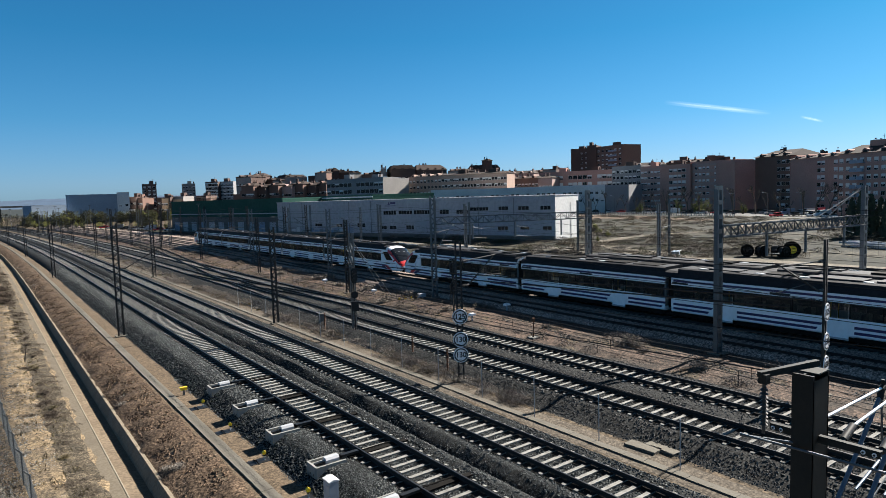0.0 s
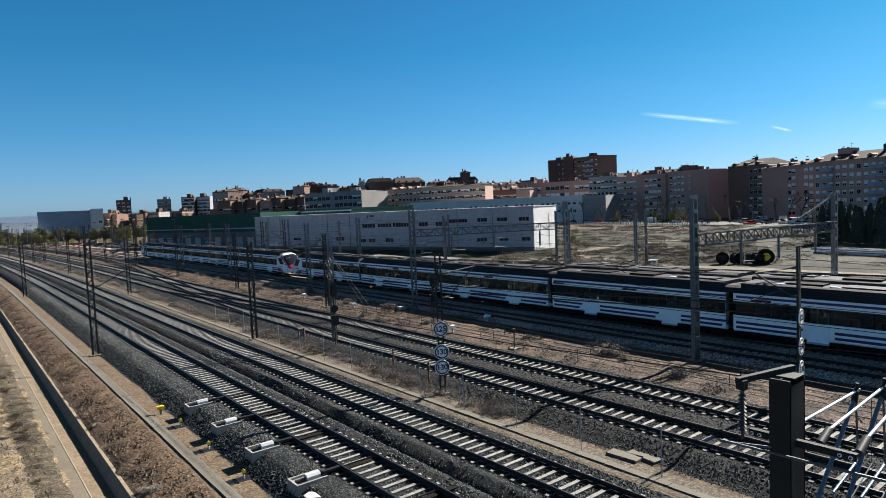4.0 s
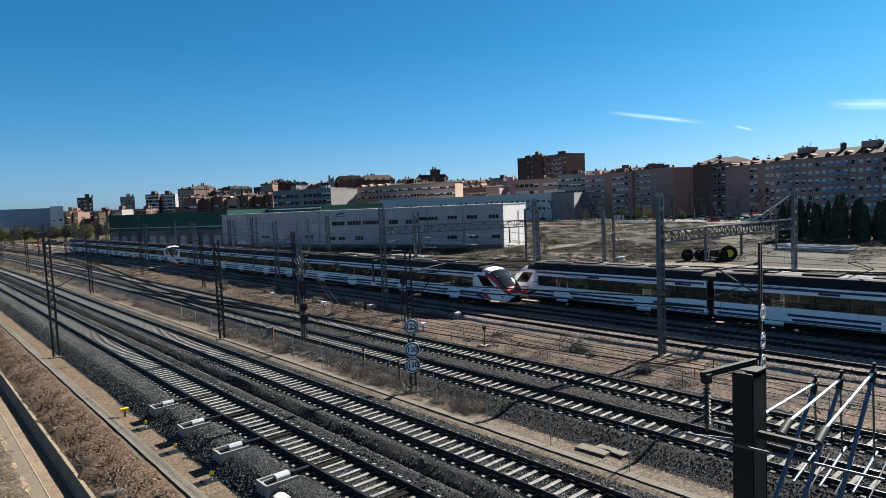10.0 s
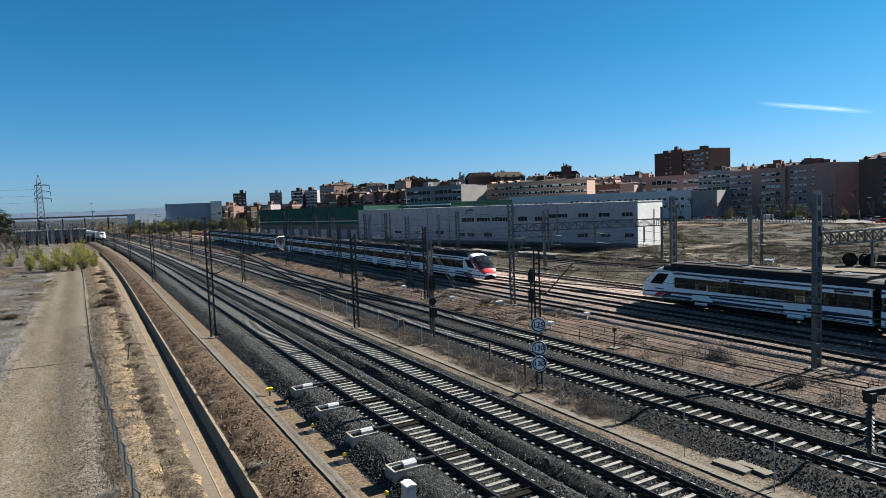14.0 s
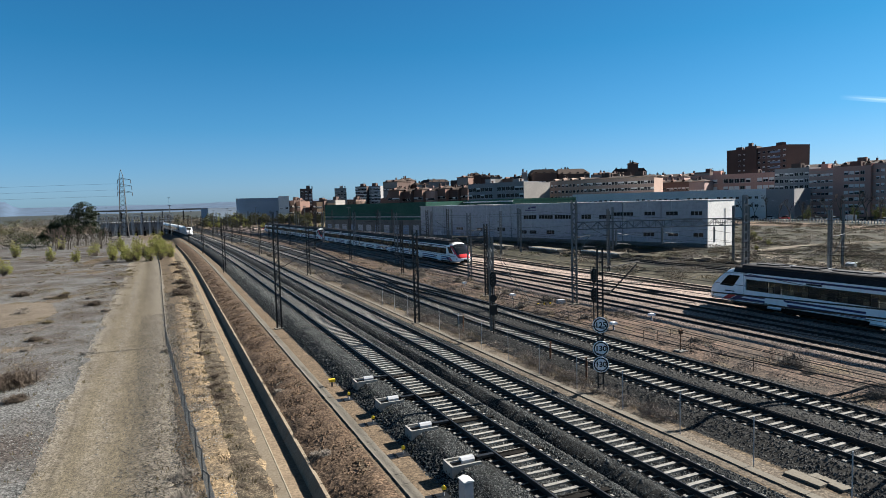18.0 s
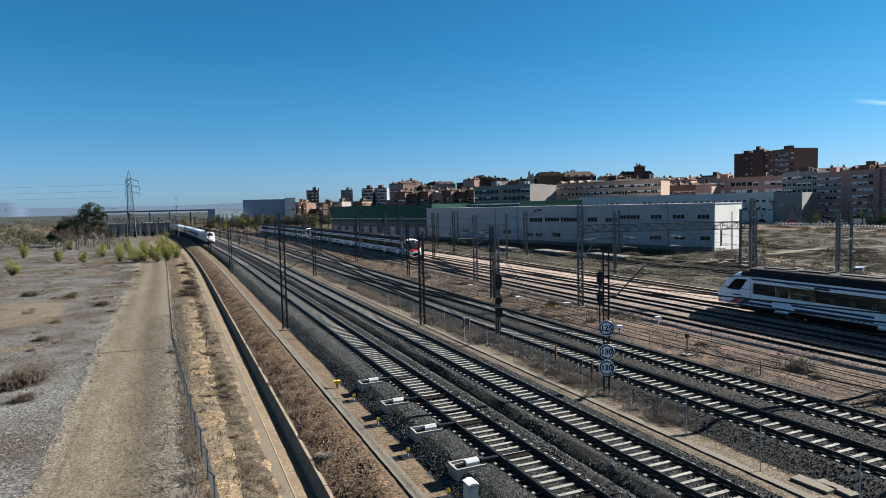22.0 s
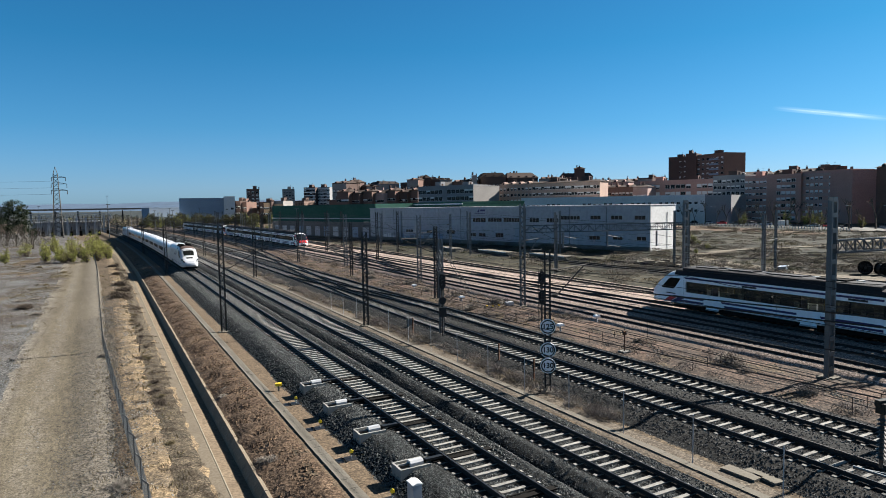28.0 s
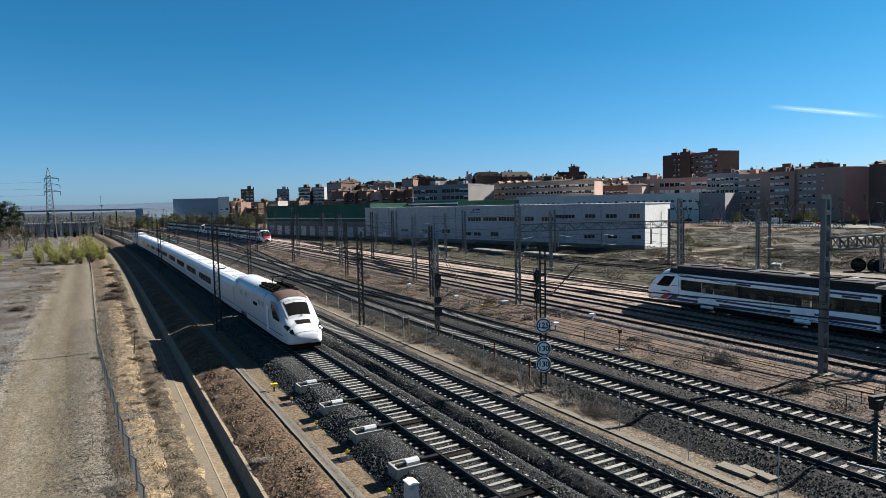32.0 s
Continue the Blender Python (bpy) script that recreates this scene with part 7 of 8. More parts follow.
def branch(m, p, q, r, depth, rng, tips, spread=0.5):
    m.tube(p, q, r, 5, r * 0.6)
    d = Vector(q) - Vector(p)
    if depth == 0:
        tips.append(Vector(q))
        return
    for _ in range(rng.choice((2, 3, 3))):
        e = (d.normalized() + Vector((rng.gauss(0, spread), rng.gauss(0, spread), rng.gauss(0.12, spread * 0.6)))).normalized() * d.length * rng.uniform(0.55, 0.8)
        branch(m, q, Vector(q) + e, r * 0.58, depth - 1, rng, tips, spread)


def tree_meshes(h, seed, leaf, depth=3, blades=26, size=0.22, clump=0.9, spread=0.5, trunk=0.3):
    rng = random.Random(seed)
    wood, tips = Mesh(), []
    branch(wood, (0, 0, -0.1), (rng.uniform(-0.2, 0.2), rng.uniform(-0.2, 0.2), h * trunk), h * 0.022, depth, rng, tips, spread)
    k = h / max(p.z for p in tips)
    wood.v = [(x * k, y * k, z * k) for x, y, z in wood.v]
    tips = [p * k for p in tips]
    crown = Mesh()
    for p in tips:
        leaf_cloud(crown, p, clump * rng.uniform(0.6, 1.3), blades, size, rng, 0.8)
    return wood.data("trunk", "bark", fix=False), (crown.data("crown", leaf, fix=False) if blades else None)


def plant(name, label, cat, group, meshes, x, y, z, s=1.0, rz=0.0, sz=None):
    t = thing(name, label, cat, group)
    t.matrix_world = pose(x, y, z, 0, 0, rz) @ Matrix.Diagonal((s, s, sz or s, 1))
    part("trunk", meshes[0], "bark", t)
    if meshes[1]:
        part("crown", meshes[1], "leaf", t)
    return t


def shrub_meshes(h, w, seed, leaf, clumps=70, blades=16, size=0.17):
    """A rounded uneven shrub with leaves down to the ground and gaps in it."""
    rng = random.Random(seed)
    wood, crown = Mesh(), Mesh()
    lobes = [(0, 0, 0.95, 0.75)] + [(rng.uniform(-0.9, 0.9), rng.uniform(-0.9, 0.9), rng.uniform(0.5, 0.95), rng.uniform(0.35, 0.6)) for _ in range(5)]
    for i in range(clumps):
        lx, ly, lz, lr = lobes[i % 6]
        v = Vector((rng.gauss(0, 1), rng.gauss(0, 1), rng.gauss(0, 1))).normalized() * rng.random() ** 0.45
        p = ((lx + v.x * lr) * w, (ly + v.y * lr) * w, max(0.1, lz * 0.55 + v.z * lz * 0.45) * h)
        wood.tube((p[0] * 0.1, p[1] * 0.1, 0), p, 0.035, 4, 0.01)
        leaf_cloud(crown, p, w * 0.24, blades, size, rng, 0.8)
    return wood.data("trunk", "bark", fix=False), crown.data("crown", leaf, fix=False)


_rng = random.Random(5)
_young = [shrub_meshes(5, 1.25 + 0.25 * i, 40 + i, "leaf", 105, 26, 0.085) for i in range(4)]
_bare = [tree_meshes(9, 50 + i, "leaf", 5, 0, 0, 0, 0.28, 0.25) for i in range(3)]
_big = [shrub_meshes(9, 4.2, 60 + i, "olive", 110, 34, 0.2) for i in range(2)]


def pine_meshes(seed):
    """An umbrella pine: stout leaning stem, a high dome over lower spreading ones."""
    rng = random.Random(seed)
    wood, crown = Mesh(), Mesh()
    wood.tube((0, 0, -0.2), (0.6, 0, 6.0), 0.4, 8, 0.28).tube((0.6, 0, 6.0), (1.2, 0, 12.5), 0.28, 8, 0.1)
    for x, y, z, r in ((2.6, 0, 12.4, 3.4), (1.2, 1.0, 10.4, 3.6), (4.4, -0.8, 10.0, 2.8), (-3.6, 0, 7.6, 3.8), (-1.0, -1.0, 7.4, 3.6), (-6.2, 0.6, 5.6, 2.8), (4.2, 1.0, 6.2, 3.2), (-3.4, 1.2, 4.0, 3.2), (2.0, 0.4, 4.2, 3.2), (6.0, -0.6, 4.0, 2.4)):
        wood.tube((0.6, 0, min(z - 1.5, 8)), (x, y, z), 0.14, 5, 0.05)
        for _ in range(34):
            v = Vector((rng.gauss(0, 1), rng.gauss(0, 1), rng.gauss(0.2, 0.8))).normalized() * r * rng.uniform(0.55, 1.0)
            leaf_cloud(crown, (x + v.x, y + v.y, z + v.z * 0.75), r * 0.32, 44, 0.2, rng, 0.7)
    return wood.data("trunk", "bark", fix=False), crown.data("crown", "pine", fix=False)


_pine = [pine_meshes(65)]
# pale green shrubs at the end of the dirt road
for _x, _y, _s in ((-6.2, 172, 0.9), (-9.5, 180, 1.0), (-3.2, 168, 0.95), (-13.0, 190, 1.0), (-1.2, 182, 1.1), (-8.2, 170, 1.05), (-12.0, 176, 0.9), (-1.0, 171, 1.0), (1.2, 176, 0.9), (0.6, 190, 1.0), (-5.0, 186, 1.0), (-17, 200, 0.95), (-2.5, 205, 1.1), (-7, 214, 1.1), (-12, 222, 1.1), (-20, 178, 0.8), (-30, 150, 0.75), (-26, 185, 0.9), (-38, 210, 1.0), (-48, 190, 0.9), (-55, 240, 1.1), (-36, 140, 0.7), (-64, 220, 1.0), (-75, 260, 1.2), (-30, 245, 1.0), (-0.5, 226, 1.2)):
    plant("young_tree", "young pale green tree coming into leaf", "tree", "young trees", _young[_rng.randrange(4)], _x + bend(_y), _y, -1.2, _s * 1.05, _rng.uniform(0, 360))
plant("pine_tree", "broad dark umbrella pine", "tree", "pine trees", _pine[0], -31, 275, -1.2, 1.12, 0)
plant("pine_tree", "broad dark umbrella pine", "tree", "pine trees", _pine[0], -40, 282, -1.2, 0.62, 40)
for _i in range(26):
    _x, _y = _rng.uniform(-190, -40), _rng.uniform(260, 520)
    plant("field_tree", "olive-green tree in the open field", "tree", "field trees", _big[_i % 2], _x, _y, -1.2, _rng.uniform(0.35, 0.65), _rng.uniform(0, 360))
for _i in range(16):
    plant("bare_bush", "leafless grey bush under the pine", "bush", "bare bushes", _bare[_i % 3], -29 + _rng.uniform(-9, 9), 250 + _rng.uniform(-15, 15), -1.2, _rng.uniform(0.6, 1.0), _rng.uniform(0, 360))
_m, _q = Mesh(), random.Random(19)
for _i in range(60):
    leaf_cloud(_m, (-25 + _q.uniform(-8, 9), 252 + _q.uniform(-14, 14), -1.0 + _q.uniform(0.8, 3.8)), _q.uniform(1.0, 2.0), 60, 0.16, _q, 0.9)
tagged(new("bare_thicket", _m.data("bare_thicket", "greywood", fix=False)), "grey leafless thicket under the pine", "bushes", "", "stuff")
# street trees before the apartments
for _i in range(26):
    _p = at_az(48.5 + _i * 0.85, 318 - _i * 3.4 + _rng.uniform(-6, 6))
    plant("bare_tree", "leafless street tree before the apartment blocks", "tree", "street trees", _bare[_i % 3], _p.x, _p.y, 0.1, _rng.uniform(0.7, 1.25), _rng.uniform(0, 360))
for _a, _d, _s in ((58.6, 285, 0.85), (59.3, 282, 0.7), (57.0, 295, 0.75), (54.0, 300, 0.6), (76.8, 150, 0.62), (62, 270, 0.55), (39.2, 345, 1.0)):
    _p = at_az(_a, _d)
    plant("street_tree", "street tree in fresh green leaf", "tree", "leafy street trees", _young[_rng.randrange(4)], _p.x, _p.y, 4.0 if _a == 39.2 else 0.1, _s * 1.8, _rng.uniform(0, 360))
for _x, _y, _s in ((131, 110, 0.5), (118, 95, 0.3), (106, 88, 0.25), (126, 104, 0.3)):
    plant("young_tree", "young yellow-green tree on the waste ground", "tree", "young trees", _young[_rng.randrange(4)], _x, _y, -0.1, _s * 1.3, _rng.uniform(0, 360))
for _i in range(16):
    _x, _y = 64 - _i * 3.1 + _rng.uniform(-2, 2), 300 + _i * 9
    plant("yard_tree", "tree in early leaf by the far yard", "tree", "yard trees", (_young + _big)[_rng.randrange(5)], _x + 6, _y, -0.4, _rng.uniform(0.6, 1.0), _rng.uniform(0, 360))


for _i in range(44):
    _a = 3.2 + _i * 0.37 + _rng.uniform(-0.15, 0.15)
    _p = at_az(_a, 452 + _rng.uniform(-12, 12))
    plant("hedge_tree", "olive-green tree of the belt at the end of the yard", "tree", "tree belt", (_young if _i % 3 == 0 else _big)[_i % 2], _p.x, _p.y, -0.6, (1.75 if _i % 3 == 0 else 1.0) * _rng.uniform(0.8, 1.2) * (0.85 if _a > 12 else 1.05), _rng.uniform(0, 360))


def cypress_mesh(seed):
    rng = random.Random(seed)
    m = Mesh()
    for i in range(420):
        z = rng.random() ** 0.8
        r = (1 - z) ** 0.6 * 1.25 * min(1, z * 6 + 0.35)
        a = rng.uniform(0, 6.283)
        p = Vector((r * math.cos(a) * rng.uniform(0.75, 1.05), r * math.sin(a) * rng.uniform(0.75, 1.05), 0.3 + z * 9.3))
        u = Vector((rng.gauss(0, 0.12), rng.gauss(0, 0.12), rng.uniform(0.4, 0.8)))
        s = Vector((-math.sin(a), math.cos(a), 0)) * rng.uniform(0.12, 0.28)
        m.add([p - s, p + s, p + s * 0.4 + u, p - s * 0.4 + u], [(0, 1, 2, 3)])
    core = Mesh().tube((0, 0, 0.2), (0, 0, 5), 0.8, 8, 0.6).tube((0, 0, 5), (0, 0, 9.2), 0.6, 8, 0.05)
    m.add(core.v, core.f)
    return m.data("crown", "cypress", fix=False)


_cyp = [cypress_mesh(i) for i in range(3)]
_ct = Mesh().tube((0, 0, -0.2), (0, 0, 0.8), 0.16, 6, 0.12).data("trunk", "bark")
for _i in range(34):
    _x, _y = 143 - 0.14 * _i + _rng.uniform(-1.5, 1.5), 52.5 - _i * 1.4 + _rng.uniform(-0.5, 0.5)
    _t = plant("cypress", "tall dark cypress in a dense row", "tree", "cypress row", (_ct, _cyp[_i % 3]), _x + _rng.uniform(-0.5, 0.5), _y, 0.0, _rng.uniform(1.15, 1.5), _rng.uniform(0, 360), _rng.uniform(0.68, 0.92))


def bush_mesh(seed, mat, r=0.6, n=520, blade=0.16, thin=0.011):
    """A dry bush: many thin stems leaning out from the root, with short side twigs."""
    rng = random.Random(seed)
    m = Mesh()
    for _ in range(n):
        a, el = rng.uniform(0, 6.283), rng.uniform(0.15, 1.45)
        d = Vector((math.cos(a) * math.cos(el), math.sin(a) * math.cos(el), math.sin(el) * 0.8))
        p = Vector((rng.gauss(0, r * 0.35), rng.gauss(0, r * 0.35), 0))
        q = p + d * r * rng.uniform(0.5, 1.1)
        s = d.cross(Vector((0, 0, 1))).normalized() * thin
        m.add([p - s, p + s, q + s * 0.3, q - s * 0.3], [(0, 1, 2, 3)])
        for _k in range(2):
            e = q + Vector((rng.gauss(0, 1), rng.gauss(0, 1), rng.gauss(0.3, 1))).normalized() * blade
            m.add([q - s, q + s, e], [(0, 1, 2)])
    return m.data("bush", mat, fix=False)


_dry = [bush_mesh(i, "scrub") for i in range(3)] + [bush_mesh(9, "drygrass", 0.5, 380)]
_dark = [bush_mesh(20 + i, "twig", 0.7, 900, 0.16, 0.014) for i in range(2)]


def bush(mesh, x, y, z, s, label="dry brown bush", group="dry bushes", sz=1.0):
    ob = new("dry_bush", mesh)
    ob.matrix_world = pose(x, y, z, 0, 0, _rng.uniform(0, 360)) @ Matrix.Diagonal((s, s, s * sz, 1))
    tagged(ob, label, "bush", group)


# weeds along the path between the second and third track
for _i in range(46):
    _y = 27 + _i * 2.0 + _rng.uniform(-0.8, 0.8)
    bush(_dry[_rng.randrange(4)], 22.95 + _rng.gauss(0, 0.38) + bend(_y), _y, -0.5, _rng.uniform(0.35, 0.8), "dry grey-brown weed beside the cess path", "cess weeds", 0.7)
for _x, _y, _s in ((37.1, 27.9, 1.5), (36.7, 27.2, 1.0), (35.1, 21.2, 1.1), (35.9, 25.9, 0.7), (38.2, 58.5, 1.4), (37.2, 66, 1.3), (36.5, 72, 1.2), (37.5, 80, 1.5), (36, 90, 1.4), (38, 96, 1.5), (35.6, 48, 1.0), (36.8, 36, 0.8), (34, 57, 1.0)):
    bush(_dry[_rng.randrange(3)], _x, _y, -0.36, _s, "grey dry bush on the earth between the yards", "yard bushes")
# dark bushes and rubble in the field, and along the fence and the drain
for _x, _y, _s in ((-10.4, 52.3, 2.1), (-11.6, 51.6, 1.9), (-9.4, 47.6, 1.0), (-9.0, 93, 1.3), (-16, 66, 1.2), (-12, 70, 0.9), (-20, 110, 1.6), (-14, 104, 1.2)):
    bush(_dark[_rng.randrange(2)], _x, _y, -1.15, _s, "dark leafless bush in the gravel field", "field bushes", 0.7)
for _i in range(46):
    _x, _y = _rng.uniform(-34, -7.0), _rng.uniform(60, 190)
    bush(_dry[_rng.randrange(4)], _x, _y, -1.15, _rng.uniform(0.5, 1.5), "low dry weed in the stony field", "field weeds", 0.6)
for _x, _y, _s in ((1.6, 96, 1.6), (2.2, 104, 1.5), (1.9, 112, 1.6), (1.2, 100, 1.2), (1.0, 36, 0.5), (1.2, 39.5, 0.6), (0.2, 30, 0.9), (0.0, 27.5, 1.0), (-0.4, 58, 0.8), (0.3, 24.5, 0.8), (1.8, 131, 1.3), (1.4, 150, 1.4)):
    bush(_dark[_rng.randrange(2)] if _s > 1.1 else _dry[_rng.randrange(3)], _x, _y, -1.12, _s, "dry bush by the fence", "fence bushes", 0.7)
for _i in range(14):
    _y = _rng.uniform(14, 200)
    bush(_dry[_rng.randrange(4)], _rng.uniform(6.0, 7.0) + bend(_y), _y, -1.15 + _rng.uniform(0, 0.3), _rng.uniform(0.3, 0.6), "clod of dry weeds on the bank", "bank weeds", 0.6)


def mound_mesh(seed, n=280):
    """A soft low tuft: fine short stalks filling a flat dome."""
    rng = random.Random(seed)
    m = Mesh()
    for _ in range(n):
        a, r = rng.uniform(0, 6.283), 0.7 * rng.random() ** 0.5
        z = 0.55 * math.sqrt(max(0.0, 1 - (r / 0.75) ** 2)) * rng.uniform(0.3, 1.0)
        p = Vector((r * math.cos(a), r * math.sin(a), z))
        q = p + Vector((rng.gauss(0, 0.1), rng.gauss(0, 0.1), rng.uniform(0.02, 0.2)))
        s = Vector((rng.gauss(0, 1), rng.gauss(0, 1), rng.gauss(0, 0.5))).normalized() * 0.017
        m.add([p - s, p + s, q], [(0, 1, 2)])
    return m


_mounds = [mound_mesh(i) for i in range(5)]
for _mat, _n, _lab in (("deadweed", 1500, "dry brown scrub covering the waste ground"), ("scrub", 700, "yellowed weeds on the waste ground"), ("olive", 600, "low olive weeds on the waste ground")):
    _m = Mesh()
    for _i in range(_n):
        _x, _y = (_rng.uniform(61, 210), _rng.uniform(20, 190)) if _i % 5 < 4 else (_rng.uniform(83, 125), _rng.uniform(45, 100))
        if (_x > 76 and _y < 54 and _x < 112 - _y * 0.3) or abs(_y - 88) < 3 and _x > 100 or noise.noise((_x * 0.05, _y * 0.05, _n)) < -0.12:
            continue
        _me, _s = _mounds[_i % 5], 0.7 + 2.0 * _rng.random() ** 2
        _w = pose(_x, _y, ground_z(_x), 0, 0, _rng.uniform(0, 360)) @ Matrix.Diagonal((_s * 1.2, _s * 1.2, _s * 0.7, 1))
        _m.add([_w @ Vector(v) for v in _me.v], _me.f)
    tagged(new("waste_scrub", _m.data("waste_scrub", _mat, fix=False)), _lab, "scrub", "", "stuff")
for _i in range(120):
    _y = 12 + _rng.random() ** 1.4 * 150
    bush(_dark[_rng.randrange(2)] if _i % 2 else _dry[3], _rng.uniform(1.0, 2.9) + bend(_y), _y, -1.2 if _i % 2 else -1.15, _rng.uniform(0.2, 0.55), "small dark weed on the ochre slope", "slope weeds", 0.6)
# the small bare sapling by the drain
_sap = tree_meshes(2.6, 77, "leaf", 4, 0, 0, 0, 0.35, 0.35)
plant("sapling", "small bare sapling beside the concrete drain", "sapling", "", _sap, 2.15, 58.2, -1.2, 1.0, 0)


def far_wood():
    """The belt of hedges and trees on the plain."""
    rng = random.Random(31)
    for mat, n, lab in (("olive", 620, "grey-green trees and hedges across the plain"), ("greywood", 760, "bare grey-brown trees across the plain"), ("pine", 150, "dark evergreen trees across the plain"), ("leaf", 45, "pale spring-green trees across the plain")):
        m = Mesh()
        for _ in range(n):
            az, d = rng.uniform(-42, 5.5), 250 + 900 * rng.random() ** 1.6
            if az > -9 and d < 430 or noise.noise((az * 0.25, d * 0.006, 1.0)) < -0.3:
                continue
            p = at_az(az, d)
            h = rng.uniform(2.2, 4.6) * (1 + d / 1600)
            for _k in range(5):
                q = (p.x + rng.gauss(0, h * 0.7), p.y + rng.gauss(0, h * 0.7), -1.2 + h * rng.uniform(0.35, 0.8))
                leaf_cloud(m, q, h * 0.5, 30, h * 0.062, rng, 0.8)
        for _ in range(n // 4):
            p = at_az(rng.uniform(-3, 10.5), rng.uniform(520, 800))
            h = rng.uniform(2.0, 4.0)
            leaf_cloud(m, (p.x, p.y, -1.0 + h * 0.6), h, 60, h * 0.1, rng, 0.7)
        tagged(new("far_wood", m.data("far_wood", mat, fix=False)), lab, "trees", "", "stuff")


far_wood()


def cess_weeds():
    """A broken fringe of low fuzzy clumps between the path and the second pair of tracks."""
    rng = random.Random(44)
    for mat, n, lab in (("mauve", 190, "fringe of fuzzy grey-mauve dead weeds along the cess"), ("scrub", 130, "pale dry weeds along the cess"), ("deadweed", 120, "brown dead weeds along the cess")):
        m = Mesh()
        for i in range(n):
            y = 24 + rng.random() ** 1.25 * 190
            if noise.noise((y * 0.13, 2.0, 0)) < -0.1 and rng.random() < 0.85:
                continue
            s = rng.uniform(0.35, 0.95) * (1 + y / 300)
            w = pose(22.85 + rng.gauss(0, 0.33) + bend(y), y, -0.5, 0, 0, rng.uniform(0, 360)) @ Matrix.Diagonal((s, s, s * rng.uniform(0.7, 1.25), 1))
            src = _mounds[i % 5]
            m.add([w @ Vector(v) for v in src.v], src.f)
        tagged(new("weed_fringe", m.data("weed_fringe", mat, fix=False)), lab, "weeds", "", "stuff")


cess_weeds()


def verge_weeds():
    """Low fuzzy dead weeds on the earth between the main line and the yard."""
    rng = random.Random(52)
    for mat, n, lab in (("mauve", 170, "fuzzy grey-brown dead weeds beside the yard"), ("deadweed", 130, "brown dead weeds beside the yard")):
        m = Mesh()
        for i in range(n):
            y = 14 + rng.random() ** 1.2 * 170
            if y < 46 and rng.random() < 0.75:
                continue
            x = rng.choice((33.4, 34.0, 36.5, 38.6, 39.3)) + rng.gauss(0, 0.5)
            s = rng.uniform(0.4, 1.3)
            w = pose(x + bend(y), y, -0.36, 0, 0, rng.uniform(0, 360)) @ Matrix.Diagonal((s, s, s * rng.uniform(0.6, 1.0), 1))
            src = _mounds[i % 5]
            m.add([w @ Vector(v) for v in src.v], src.f)
        tagged(new("verge_weeds", m.data("verge_weeds", mat, fix=False)), lab, "weeds", "", "stuff")


verge_weeds()
patch_pts = [(-21.5, 84), (-18, 80), (-14.5, 82), (-13.2, 89), (-15, 97), (-19, 102), (-23, 99), (-24, 91)]
setting("bare_patch", Mesh().add([(x, y, -1.07) for x, y in patch_pts] + [(x + (0.8 if x < -18.5 else -0.8) * -1.6, y + (0.8 if y < 91 else -0.8) * -1.6, -1.24) for x, y in patch_pts], [tuple(range(8))] + [(i, (i + 1) % 8, 8 + (i + 1) % 8, 8 + i) for i in range(8)]), "path", "bare patch of tan earth in the stony field", True)


def field_weeds():
    """Low weed tufts in drifts over the stony field."""
    rng = random.Random(63)
    for mat, n, lab in (("deadweed", 420, "brown weed drifts over the stony field"), ("mauve", 260, "grey dead weeds over the stony field"), ("drygrass", 220, "yellowed grass over the stony field")):
        m = Mesh()
        for i in range(n):
            x, y = rng.uniform(-60, -6.5), 22 + rng.random() ** 0.8 * 190
            if noise.noise((x * 0.07, y * 0.05, n)) < -0.05 or (y < 60 and rng.random() < 0.6):
                continue
            s = rng.uniform(0.3, 1.2) * (1 + y / 250)
            w = pose(x + bend(y), y, -1.2, 0, 0, rng.uniform(0, 360)) @ Matrix.Diagonal((s * 1.4, s * 1.4, s * 0.45, 1))
            src = _mounds[i % 5]
            m.add([w @ Vector(v) for v in src.v], src.f)
        tagged(new("field_weeds", m.data("field_weeds", mat, fix=False)), lab, "weeds", "", "stuff")


field_weeds()


def slope_weeds():
    """A dark mat of dead weeds on the foot of the ochre slope, beside the apron."""
    rng = random.Random(71)
    for mat, n, lab in (("twig", 420, "dark dead weeds matted at the foot of the slope"), ("deadweed", 170, "brown dead weeds at the foot of the slope")):
        m = Mesh()
        for i in range(n):
            y = 12 + rng.random() ** 1.3 * 150
            x = 2.75 + rng.gauss(0, 0.45)
            if x > 3.6 or noise.noise((x * 0.8, y * 0.16, 6.0)) < -0.2:
                continue
            s = rng.uniform(0.2, 0.55) * (1 + y / 200)
            w = pose(x + bend(y), y, float(np.interp(x, (1.5, 2.1, 2.95, 3.65), (-1.06, -1.15, -1.38, -1.48))), 0, 0, rng.uniform(0, 360)) @ Matrix.Diagonal((s, s * 1.3, s * 0.5, 1))
            src = _mounds[i % 5]
            m.add([w @ Vector(v) for v in src.v], src.f)
        tagged(new("slope_weeds", m.data("slope_weeds", mat, fix=False)), lab, "weeds", "", "stuff")


slope_weeds()


